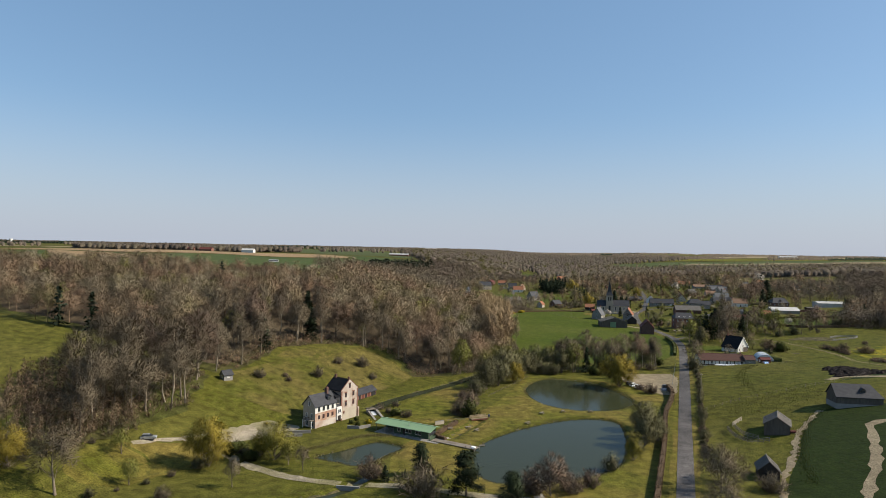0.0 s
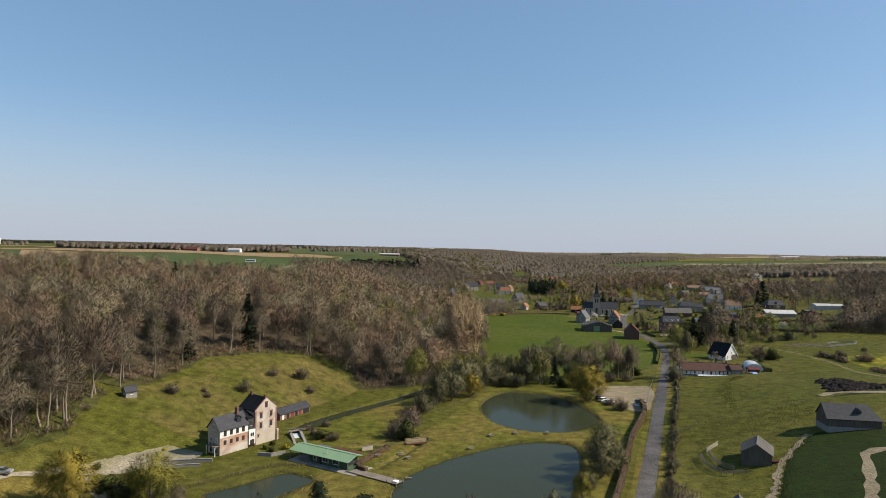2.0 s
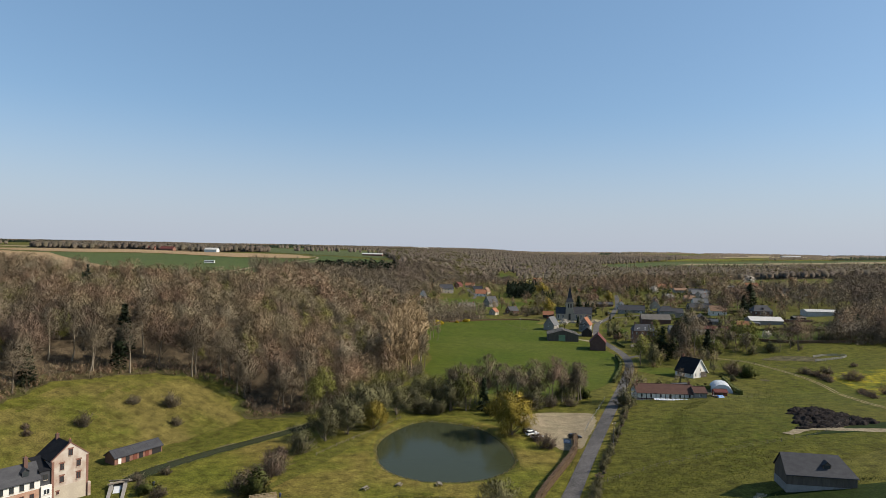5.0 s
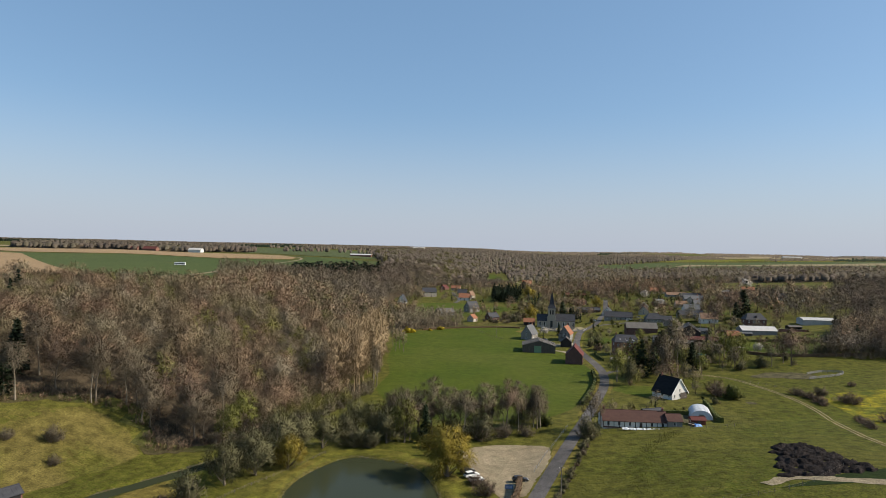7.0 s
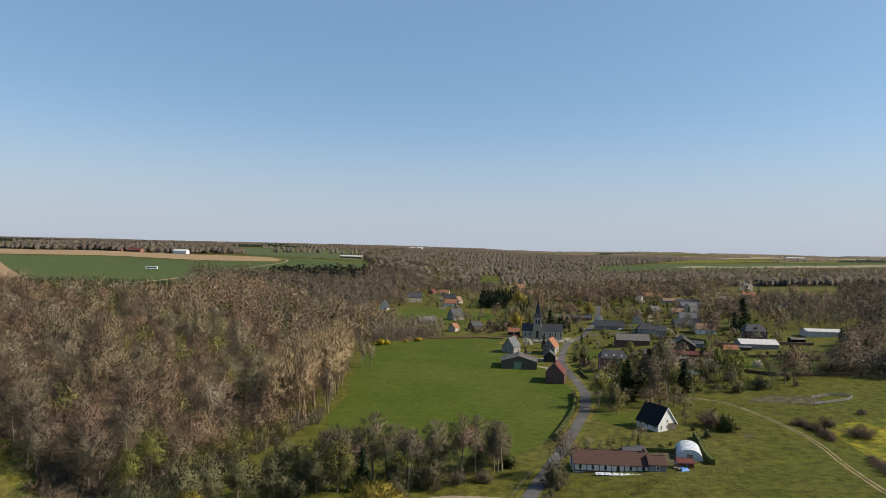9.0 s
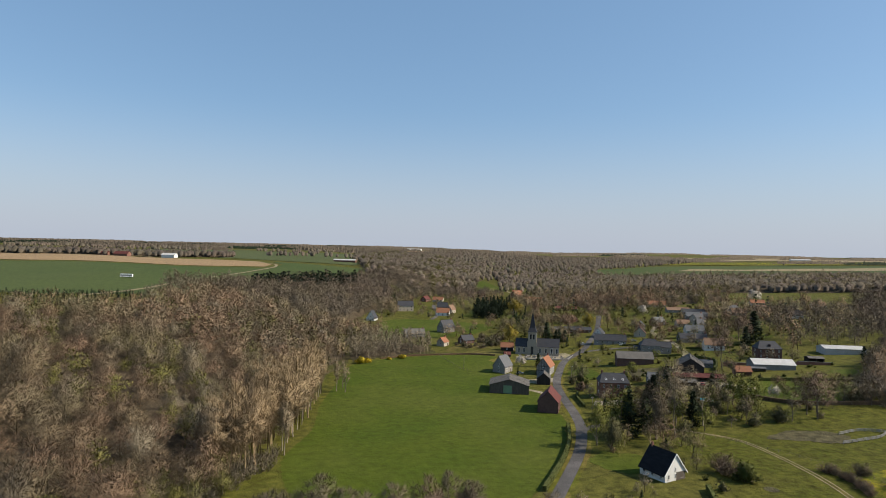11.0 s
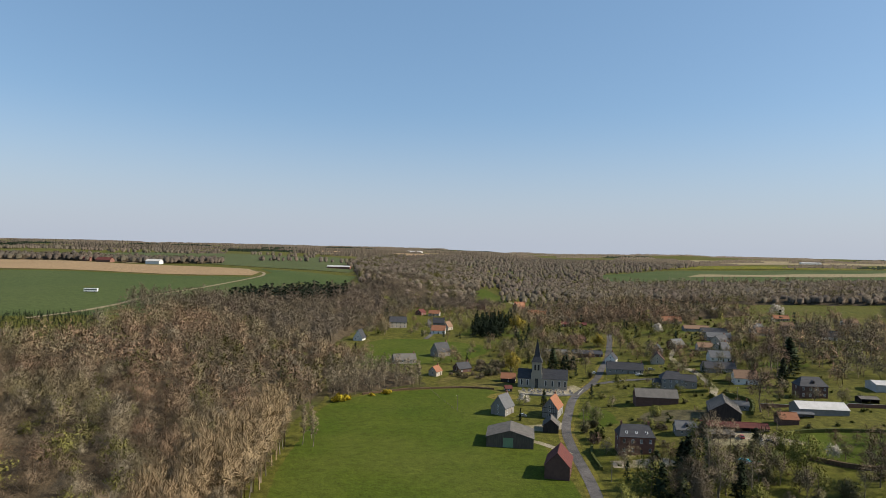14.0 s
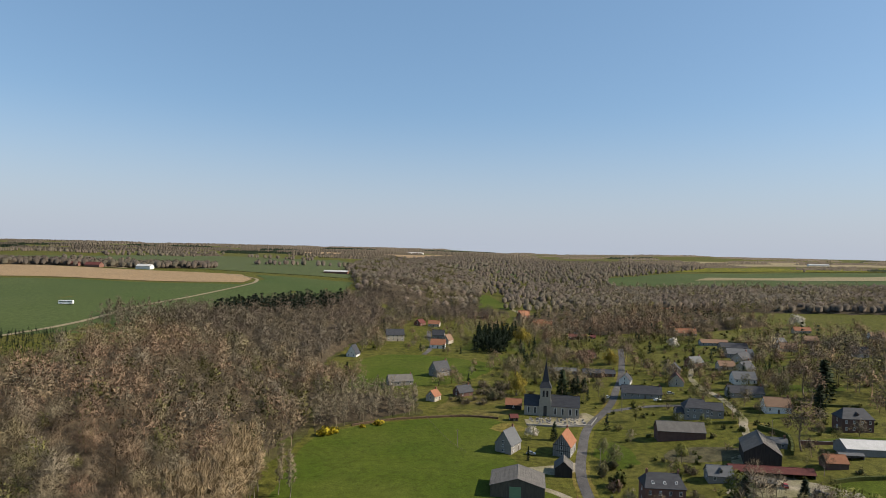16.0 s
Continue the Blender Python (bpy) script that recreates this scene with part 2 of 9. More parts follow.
WASHED_BRICK = surface("worn_red_brick", (0.36, 0.2, 0.135), (0.42, 0.28, 0.2), 0.5, (0.27, 0.14, 0.1), 3.0, 0.95, 0.4, far=(0.46, 0.36, 0.28), big=0.3, spec=0.1)
PALE_STONE = surface("pale_church_stone", (0.40, 0.35, 0.27), (0.34, 0.30, 0.24), 0.5, (0.27, 0.24, 0.19), 4.0, 0.95, 0.3, spec=0.12)
STONE = surface("grey_stone", (0.288, 0.264, 0.232), (0.232, 0.216, 0.192), 0.6, (0.176, 0.16, 0.144), 5.0, 0.95, 0.4, spec=0.12)
RENDER_W = surface("white_render", (0.74, 0.715, 0.67), (0.66, 0.635, 0.59), 0.5, (0.54, 0.51, 0.46), 4.0, 0.9, 0.15, spec=0.12)
RENDER_C = surface("cream_render", (0.464, 0.4, 0.312), (0.4, 0.344, 0.272), 0.5, (0.336, 0.288, 0.224), 4.0, 0.9, 0.15, spec=0.12)
RENDER_G = surface("grey_render", (0.272, 0.256, 0.24), (0.224, 0.216, 0.2), 0.5, (0.176, 0.168, 0.152), 4.0, 0.9, 0.15, spec=0.12)
BOARDS = surface("weathered_boards", (0.104, 0.084, 0.068), (0.144, 0.12, 0.096), 0.5, (0.064, 0.052, 0.044), 6.0, 0.9, 0.4, stretch=(3, 3, 0.5), spec=0.12)
BOARDS_DARK = surface("dark_boards", (0.04, 0.0336, 0.0296), (0.06, 0.0496, 0.0424), 0.5, (0.028, 0.024, 0.0216), 6.0, 0.9, 0.4, stretch=(3, 3, 0.5), spec=0.12)
BOARDS_RED = surface("red_brown_boards", (0.176, 0.06, 0.04), (0.136, 0.048, 0.0336), 0.5, (0.096, 0.04, 0.028), 6.0, 0.9, 0.3, stretch=(3, 3, 0.5), spec=0.12)
BOARDS_GREEN = surface("green_boards", (0.08, 0.112, 0.068), (0.064, 0.092, 0.056), 0.5, (0.048, 0.072, 0.044), 6.0, 0.8, 0.3, stretch=(3, 3, 0.5), spec=0.12)
TIMBER = surface("bare_timber", (0.368, 0.288, 0.184), (0.304, 0.232, 0.144), 0.8, (0.24, 0.184, 0.12), 6.0, 0.85, 0.3, spec=0.12)
TIMBER_GREY = surface("grey_timber", (0.24, 0.208, 0.168), (0.192, 0.16, 0.128), 0.8, (0.144, 0.12, 0.096), 6.0, 0.9, 0.3, spec=0.12)
WHITE = plain("white_paint", (0.8, 0.79, 0.77), 0.5)
BLACK = plain("black_paint", (0.02, 0.02, 0.022), 0.35)
# black for flat panels that paint the shade inside open doorways
DARK = plain("inside_shade", (0.012, 0.011, 0.011), 0.9)
RUBBER = plain("tyre_rubber", (0.02, 0.02, 0.02), 0.8)
STEEL = plain("galvanised_steel", (0.5, 0.5, 0.51), 0.45, 0.7)
BLUE = plain("blue_paint", (0.02, 0.035, 0.08), 0.5)
SHUTTER = plain("shutter_paint", (0.6, 0.58, 0.54), 0.6)
MESH_POLY = surface("milky_film", (0.6, 0.608, 0.616), (0.528, 0.544, 0.552), 0.8, (0.464, 0.48, 0.48), 6.0, 0.35, 0.15, spec=0.12)
POOL = plain("pool_water_blue", (0.05, 0.36, 0.42), 0.1)
PANE = plain("window_glass", (0.035, 0.04, 0.045), 0.08, 0.0, 0.7)
BARK = twiggy("bark", (0.12, 0.096, 0.068), (0.168, 0.136, 0.1))
BARK_PALE = twiggy("pale_bark", (0.175, 0.145, 0.105), (0.225, 0.19, 0.142))
TWIG = twiggy("brown_twigs", (0.092, 0.073, 0.048), (0.14, 0.114, 0.077))
TWIG_RED = twiggy("russet_twigs", (0.105, 0.071, 0.05), (0.148, 0.105, 0.075))
TWIG_PALE = twiggy("pale_twigs", (0.185, 0.145, 0.092), (0.25, 0.20, 0.13))
TWIG_GREY = twiggy("grey_green_twigs", (0.08, 0.076, 0.036), (0.118, 0.11, 0.055))
BUD = twiggy("young_green_leaves", (0.09, 0.095, 0.018), (0.14, 0.138, 0.034))
YELLOW_LEAF = twiggy("yellow_willow_leaves", (0.165, 0.128, 0.018), (0.225, 0.172, 0.028))
OLIVE_LEAF = twiggy("olive_willow_leaves", (0.15, 0.135, 0.022), (0.22, 0.195, 0.036))
NEEDLE = twiggy("dark_needles", (0.0128, 0.0208, 0.0096), (0.0272, 0.0384, 0.016))
HEDGE_LEAF = twiggy("hedge_leaves", (0.044, 0.056, 0.0112), (0.08, 0.084, 0.0208))
HEDGE_BROWN = twiggy("dry_beech_hedge", (0.082, 0.052, 0.03), (0.125, 0.082, 0.047))
BLOSSOM = twiggy("pale_blossom", (0.315, 0.285, 0.2475), (0.4125, 0.375, 0.33))
REED = twiggy("dry_reeds", (0.168, 0.133, 0.0595), (0.105, 0.098, 0.028))
TUSSOCK = twiggy("tussock_grass", (0.051, 0.0544, 0.00952), (0.0748, 0.068, 0.017))
GORSE = twiggy("yellow_blossom", (0.4, 0.304, 0.016), (0.336, 0.264, 0.024))
WOODS = twiggy("wood_twigs", (0.15, 0.108, 0.07), (0.205, 0.152, 0.1), tint=((0.13, 0.102, 0.066), (0.17, 0.12, 0.074), (0.21, 0.13, 0.084), (0.185, 0.132, 0.08), (0.165, 0.138, 0.075), (0.205, 0.165, 0.112), (0.155, 0.142, 0.055)), island=0.22)
POPLARS = twiggy("pale_poplar_twigs", (0.225, 0.163, 0.096), (0.265, 0.196, 0.118), tint=((0.215, 0.153, 0.088), (0.255, 0.187, 0.108), (0.235, 0.178, 0.098)), island=0.3)
WOODS_PALE = twiggy("pale_wood_twigs", (0.165, 0.132, 0.087), (0.215, 0.174, 0.118), tint=((0.15, 0.125, 0.08), (0.19, 0.158, 0.11), (0.165, 0.14, 0.088)), island=0.2)
WOODS_GREEN = twiggy("budding_wood", (0.095, 0.092, 0.03), (0.135, 0.125, 0.042), tint=((0.13, 0.108, 0.055), (0.105, 0.1, 0.034), (0.14, 0.13, 0.03), (0.12, 0.102, 0.05)), island=0.2)
# far woods: greyer than WOODS, distance haze put into the twig colour
WOODS_FAR = twiggy("haze_greyed_twigs", (0.098, 0.078, 0.06), (0.125, 0.1, 0.078), tint=((0.088, 0.072, 0.056), (0.125, 0.094, 0.07), (0.11, 0.095, 0.06), (0.12, 0.1, 0.08)), island=0.15)
WOODS_DARK = twiggy("fir_wood", (0.0112, 0.0192, 0.0112), (0.0224, 0.0336, 0.0176), tint=((0.014, 0.024, 0.013), (0.02, 0.032, 0.014)))

water = bpy.data.materials.new("pond_water")
water.use_nodes = True
_b = water.node_tree.nodes["Principled BSDF"]
_b.inputs["Base Color"].default_value = (0.033, 0.038, 0.02, 1)
_b.inputs["Roughness"].default_value, _b.inputs["IOR"].default_value = 0.1, 1.33
_b.inputs["Specular IOR Level"].default_value = 0.12
_t, _p, _g = (water.node_tree.nodes.new(k) for k in ("ShaderNodeTexNoise", "ShaderNodeBump", "ShaderNodeNewGeometry"))
_t.inputs["Scale"].default_value, _t.inputs["Detail"].default_value = 1.6, 3.0
_p.inputs["Strength"].default_value, _p.inputs["Distance"].default_value = 0.12, 0.05
for _s, _d in ((_g.outputs["Position"], _t.inputs["Vector"]), (_t.outputs[0], _p.inputs["Height"]), (_p.outputs[0], _b.inputs["Normal"])):
    water.node_tree.links.new(_s, _d)

# ---- mesh helpers ----
class Shape:
    """Gathers faces of one mesh, each with the number of its material."""

    def __init__(self):
        self.v, self.f, self.m = [], [], []

    def face(self, pts, m=0):
        k = len(self.v)
        self.v += [tuple(p) for p in pts]
        self.f.append(tuple(range(k, k + len(pts))))
        self.m.append(m)
        return self

    def solid(self, pts, faces, m=0):
        k = len(self.v)
        self.v += [tuple(p) for p in pts]
        self.f += [tuple(k + i for i in q) for q in faces]
        self.m += [m] * len(faces)
        return self

    def box(self, x0, y0, z0, x1, y1, z1, m=0):
        p = [(x, y, z) for z in (z0, z1) for x, y in ((x0, y0), (x1, y0), (x1, y1), (x0, y1))]
        return self.solid(p, [(3, 2, 1, 0), (4, 5, 6, 7), (0, 1, 5, 4), (1, 2, 6, 5), (2, 3, 7, 6), (3, 0, 4, 7)], m)

    def beam(self, p, q, w, d=None, m=0):
        """A square bar from p to q."""
        p, q = Vector(p), Vector(q)
        ax = (q - p).normalized()
        up = Vector((0, 0, 1)) if abs(ax.z) < 0.9 else Vector((0, 1, 0))
        s = ax.cross(up).normalized() * w / 2
        u = s.cross(ax).normalized() * (d or w) / 2
        pts = [e + i * s + j * u for e in (p, q) for i, j in ((-1, -1), (1, -1), (1, 1), (-1, 1))]
        return self.solid(pts, [(3, 2, 1, 0), (4, 5, 6, 7), (0, 1, 5, 4), (1, 2, 6, 5), (2, 3, 7, 6), (3, 0, 4, 7)], m)

    def tube(self, p, q, r0, r1, n=8, m=0, caps=True):
        p, q = Vector(p), Vector(q)
        ax = (q - p).normalized()
        s = ax.orthogonal().normalized()
        u = ax.cross(s)
        ring = [math.cos(2 * math.pi * i / n) * s + math.sin(2 * math.pi * i / n) * u for i in range(n)]
        pts = [p + r0 * d for d in ring] + [q + r1 * d for d in ring]
        fs = [(i, (i + 1) % n, n + (i + 1) % n, n + i) for i in range(n)]
        if caps:
            fs += [tuple(reversed(range(n))), tuple(range(n, 2 * n))]
        return self.solid(pts, fs, m)

    def ring(self, x0, z0, x1, z1, y0, y1, t, m=0):
        """A rectangular frame standing in the xz plane, t wide."""
        p = [(x, y, z) for y in (y0, y1) for x, z in ((x0, z0), (x1, z0), (x1, z1), (x0, z1), (x0 + t, z0 + t), (x1 - t, z0 + t), (x1 - t, z1 - t), (x0 + t, z1 - t))]
        fs = []
        for i in range(4):
            j = (i + 1) % 4
            fs += [(i, j, 4 + j, 4 + i), (8 + j, 8 + i, 12 + i, 12 + j), (j, i, 8 + i, 8 + j), (4 + i, 4 + j, 12 + j, 12 + i)]
        return self.solid(p, fs, m)

    def pipe(self, pts, r, n=5, m=0):
        """One bent bar through points."""
        k, base = len(pts), len(self.v)
        for i, q in enumerate(pts):
            ax = (Vector(pts[min(k - 1, i + 1)]) - Vector(pts[max(0, i - 1)])).normalized()
            s = ax.orthogonal().normalized()
            u = ax.cross(s)
            self.v += [tuple(Vector(q) + r * (math.cos(6.2832 * j / n) * s + math.sin(6.2832 * j / n) * u)) for j in range(n)]
        for i in range(k - 1):
            for j in range(n):
                a = base + i * n
                self.f.append((a + j, a + (j + 1) % n, a + n + (j + 1) % n, a + n + j))
                self.m.append(m)
        return self

    def slab(self, a, b, c, d, t, m=0):
        """A plate with the upper corners a, b, c, d, t thick downwards."""
        pts = [Vector(p) - Vector((0, 0, t)) for p in (a, b, c, d)] + [Vector(p) for p in (a, b, c, d)]
        return self.solid(pts, [(3, 2, 1, 0), (4, 5, 6, 7), (0, 1, 5, 4), (1, 2, 6, 5), (2, 3, 7, 6), (3, 0, 4, 7)], m)

    def mesh(self, name, mats):
        me = bpy.data.meshes.new(name)
        me.from_pydata(self.v, [], self.f)
        for mt in (mats if isinstance(mats, (list, tuple)) else [mats]):
            me.materials.append(mt)
        me.polygons.foreach_set("material_index", self.m)
        return me


def part(name, shape, mats, parent=None, label=""):
    """One mesh object, under a thing or a part."""
    ob = new(name, shape if isinstance(shape, bpy.types.Mesh) else shape.mesh(name, mats))
    if parent:
        ob.parent = parent
    return tagged(ob, label)


def thing(name, x, y, z, rz=0, label="", category="", group="", kind=""):
    ob = new(name)
    ob.matrix_basis = pose(x, y, z, 0, 0, rz)
    return tagged(ob, label, category, group, kind)


def big_mesh(name, v, tris, mats, tint=None, normals=None):
    """A large mesh of triangles from arrays."""
    me = bpy.data.meshes.new(name)
    me.vertices.add(len(v))
    me.vertices.foreach_set("co", np.asarray(v, np.float32).ravel())
    k = len(tris)
    me.loops.add(3 * k)
    me.loops.foreach_set("vertex_index", np.asarray(tris, np.int32).ravel())
    me.polygons.add(k)
    me.polygons.foreach_set("loop_start", np.arange(0, 3 * k, 3, dtype=np.int32))
    me.polygons.foreach_set("loop_total", np.full(k, 3, np.int32))
    me.materials.append(mats)
    if tint is not None:
        me.attributes.new("tint", "FLOAT", "POINT").data.foreach_set("value", np.asarray(tint, np.float32))
    me.update()
    if normals is not None:
        me.polygons.foreach_set("use_smooth", np.ones(k, bool))
        me.normals_split_custom_set_from_vertices(np.asarray(normals, np.float32))
    return me


def curve_through(pts, step=2.0, closed=False):
    """Points about every step metres along a smooth line through pts."""
    p = [Vector((*q, 0)) for q in pts]
    k, out = len(p), []
    for i in range(k if closed else k - 1):
        if closed:
            a, b, c, d = (p[(i + j) % k] for j in (-1, 0, 1, 2))
        else:
            b, c = p[i], p[i + 1]
            a, d = (p[i - 1] if i else b * 2 - c), (p[i + 2] if i + 2 < k else c * 2 - b)
        m = max(1, round((c - b).length / step))
        for j in range(m):
            t = j / m
            q = 0.5 * (2 * b + (c - a) * t + (2 * a - 5 * b + 4 * c - d) * t * t + (3 * b - a - 3 * c + d) * t ** 3)
            out.append((q.x, q.y))
    if not closed:
        out.append(tuple(pts[-1]))
    return out


def inside(x, y, poly):
    x, y = np.asarray(x, float), np.asarray(y, float)
    r = np.zeros(x.shape, bool)
    for (x0, y0), (x1, y1) in zip(poly, poly[1:] + poly[:1]):
        if y0 != y1:
            r ^= ((y0 > y) != (y1 > y)) & (x < (x1 - x0) * (y - y0) / (y1 - y0) + x0)
    return r


def near_line(x, y, pts, closed=False):
    """Distance from a line of points."""
    x, y = np.asarray(x, float), np.asarray(y, float)
    best = np.full(x.shape, 1e9)
    for (x0, y0), (x1, y1) in zip(pts, pts[1:] + (pts[:1] if closed else [])):
        dx, dy = x1 - x0, y1 - y0
        t = np.clip(((x - x0) * dx + (y - y0) * dy) / (dx * dx + dy * dy + 1e-9), 0, 1)
        best = np.minimum(best, np.hypot(x - x0 - t * dx, y - y0 - t * dy))
    return best


# ---- the land ----
def h(x, y):
    """Height of the ground: a flat valley floor, a steep wooded side and a plateau to the west, a gentle rise to the east."""
    x, y = np.asarray(x, float), np.asarray(y, float)
    foot = np.interp(y, [-300, 60, 150, 200, 235, 300, 345, 420, 520, 600, 660, 760, 900, 1300, 3000],
                     [-130, -120, -85, -62, -48, -12, 15, 34, 34, 26, 5, 10, 30, 150, 400])
    west = np.interp(foot - x, [0, 35, 80, 140, 250, 600, 3000], [0, 12, 22, 31, 39, 44, 47])
    east_foot = np.interp(y, [-300, 100, 250, 330, 420, 480, 600, 800, 1000, 1300, 3000], [85, 90, 92, 110, 150, 160, 190, 200, 260, 420, 900])
    rise = np.interp(x - east_foot, [0, 50, 110, 200, 400, 800, 3000], [0, 5, 9, 13, 24, 40, 47])
    rise = rise * np.interp(y, [100, 170, 260, 345, 440, 520], [1.4, 1.8, 1.6, 0.5, 0.5, 1])
    floor = np.interp(y, [0, 200, 300, 500, 800, 1500, 3000], [0, 0, 0.5, 1, 8, 20, 42])
    roll = 1.2 * np.sin(x / 90 + 0.6) * np.sin(y / 130) + 0.8 * np.sin(x / 43 + y / 61)
    side = np.clip((foot - x) / 60, 0, 1) + np.clip((x - east_foot) / 120, 0, 1)
    return np.maximum(floor + west * (1 - floor / 60) + rise * (1 - floor / 60), 0) + roll * side


POND_FAR = curve_through([(37, 277), (42, 293), (50, 303), (62, 301), (73, 292), (79, 270), (78, 257), (70, 247), (57, 243.5), (45.5, 248), (39, 259)], 2, True)
POND_BIG = curve_through([(10, 186), (11, 195), (17, 206), (30, 220), (46, 231), (58, 233), (64, 228), (62, 212), (58, 197), (50, 180), (34, 169.5), (18, 166.5), (11, 172)], 2, True)
POND_MILL = curve_through([(-36, 185), (-29, 192), (-20, 201), (-15, 199), (-11, 196), (-16, 187), (-22, 178), (-29, 181)], 2, True)
CANAL = curve_through([(-25, 241), (-22, 249), (-13, 263), (-3, 276), (6, 288), (14, 301), (30, 325)], 3)
STREAM = curve_through([(17, 233), (12, 222), (8, 214), (4, 206)], 2)
BROOK = curve_through([(-40, 150), (-26, 158), (-21, 166), (-18, 174)], 2)
WATERS = ((POND_FAR, -0.35), (POND_BIG, -0.45), (POND_MILL, -0.5))


def dug(x, y):
    """The ground with ponds and channels cut into it."""
    g = h(x, y)
    near = (x > -60) & (x < 100) & (y > 140) & (y < 340)
    xs, ys, z = x[near], y[near], g[near]
    for line, level in WATERS:
        d = near_line(xs, ys, line, True) * np.where(inside(xs, ys, line), 1, -1)
        z = np.minimum(z, np.maximum(level - 0.75 * d, level - 1.4))
    for line, level, half in ((CANAL, -0.3, 2.6), (STREAM, -0.8, 0.5), (BROOK, -0.9, 1.2)):
        d = half - near_line(xs, ys, line)
        z = np.minimum(z, np.maximum(level - 0.8 * d, level - 1.0))
    g[near] = z
    return g


def spread(lo, hi, fine0, fine1, fine, mid0, mid1, mid):
    a = list(np.arange(fine0, fine1, fine)) + list(np.arange(fine1, mid1, mid))
    s, p = mid, mid1
    while p < hi:
        a.append(p)
        s *= 1.12
        p += s
    b, s, p = list(np.arange(fine0 - mid, mid0, -mid)), mid, mid0
    while p > lo:
        b.append(p)
        s *= 1.12
        p -= s
    return np.array(sorted(b + a + [lo, hi]))


GX = spread(-6000, 6000, -72, 112, 1.6, -420, 520, 8.0)
GY = spread(-900, 4990, 142, 336, 1.6, 40, 1150, 8.0)
_X, _Y = np.meshgrid(GX, GY)
GZ = dug(_X.ravel(), _Y.ravel()).reshape(_X.shape)


def gz(x, y):
    """Height of the built ground."""
    x, y = np.asarray(x, float), np.asarray(y, float)
    i, j = np.clip(np.searchsorted(GX, x) - 1, 0, len(GX) - 2), np.clip(np.searchsorted(GY, y) - 1, 0, len(GY) - 2)
    u, v = (x - GX[i]) / (GX[i + 1] - GX[i]), (y - GY[j]) / (GY[j + 1] - GY[j])
    return (GZ[j, i] * (1 - u) + GZ[j, i + 1] * u) * (1 - v) + (GZ[j + 1, i] * (1 - u) + GZ[j + 1, i + 1] * u) * v


_nx, _ny = len(GX), len(GY)
_q = (np.arange(_ny - 1)[:, None] * _nx + np.arange(_nx - 1)[None, :]).ravel()
_tri = np.concatenate([np.stack([_q, _q + 1, _q + _nx + 1], 1), np.stack([_q, _q + _nx + 1, _q + _nx], 1)])
_me = big_mesh("ground", np.stack([_X.ravel(), _Y.ravel(), GZ.ravel()], 1), _tri, GRASS)
_me.polygons.foreach_set("use_smooth", [True] * len(_me.polygons))
tagged(new("ground", _me), "rough spring grass on a valley floor and hills", "ground", kind="structure")


def drape(name, outline, mat, lift=0.08, step=6.0, label="", category="ground", kind="structure", ragged=0.0):
    """A patch of another surface that lies on the ground, with an uneven edge."""
    if ragged:
        edge, k, rng = [], len(outline), random.Random(len(outline) * 13 + int(step))
        for (x0, y0), (x1, y1) in zip(outline, outline[1:] + outline[:1]):
            m = max(1, round(math.hypot(x1 - x0, y1 - y0) / (ragged * 1.6)))
            edge += [(x0 + (x1 - x0) * j / m + rng.uniform(-ragged, ragged) * 0.6, y0 + (y1 - y0) * j / m + rng.uniform(-ragged, ragged) * 0.6) for j in range(m)]
        outline = edge
    bm = bmesh.new()
    bm.faces.new([bm.verts.new((x, y, 0)) for x, y in outline])
    bmesh.ops.triangulate(bm, faces=bm.faces[:])
    xs, ys = [p[0] for p in outline], [p[1] for p in outline]
    for axis, lo, hi in ((0, min(xs), max(xs)), (1, min(ys), max(ys))):
        for k in range(1, int((hi - lo) / step) + 1):
            co, no = [0, 0, 0], [0, 0, 0]
            co[axis], no[axis] = lo + k * step, 1
            bmesh.ops.bisect_plane(bm, geom=bm.verts[:] + bm.edges[:] + bm.faces[:], plane_co=co, plane_no=no)
    if ragged:
        mid = [f.calc_center_median() for f in bm.faces]
        keep = inside([m.x for m in mid], [m.y for m in mid], outline)
        bmesh.ops.delete(bm, geom=[f for f, k in zip(bm.faces[:], keep) if not k], context="FACES")
    x, y = np.array([v.co.x for v in bm.verts]), np.array([v.co.y for v in bm.verts])
    for v, z in zip(bm.verts, gz(x, y) + lift):
        v.co.z = z
    bmesh.ops.recalc_face_normals(bm, faces=bm.faces)
    if sum(f.normal.z for f in bm.faces) < 0:
        bmesh.ops.reverse_faces(bm, faces=bm.faces)
    me = bpy.data.meshes.new(name)
    bm.to_mesh(me)
    bm.free()
    me.materials.append(mat)
    me.polygons.foreach_set("use_smooth", [True] * len(me.polygons))
    return tagged(new(name, me), label, category, kind=kind)


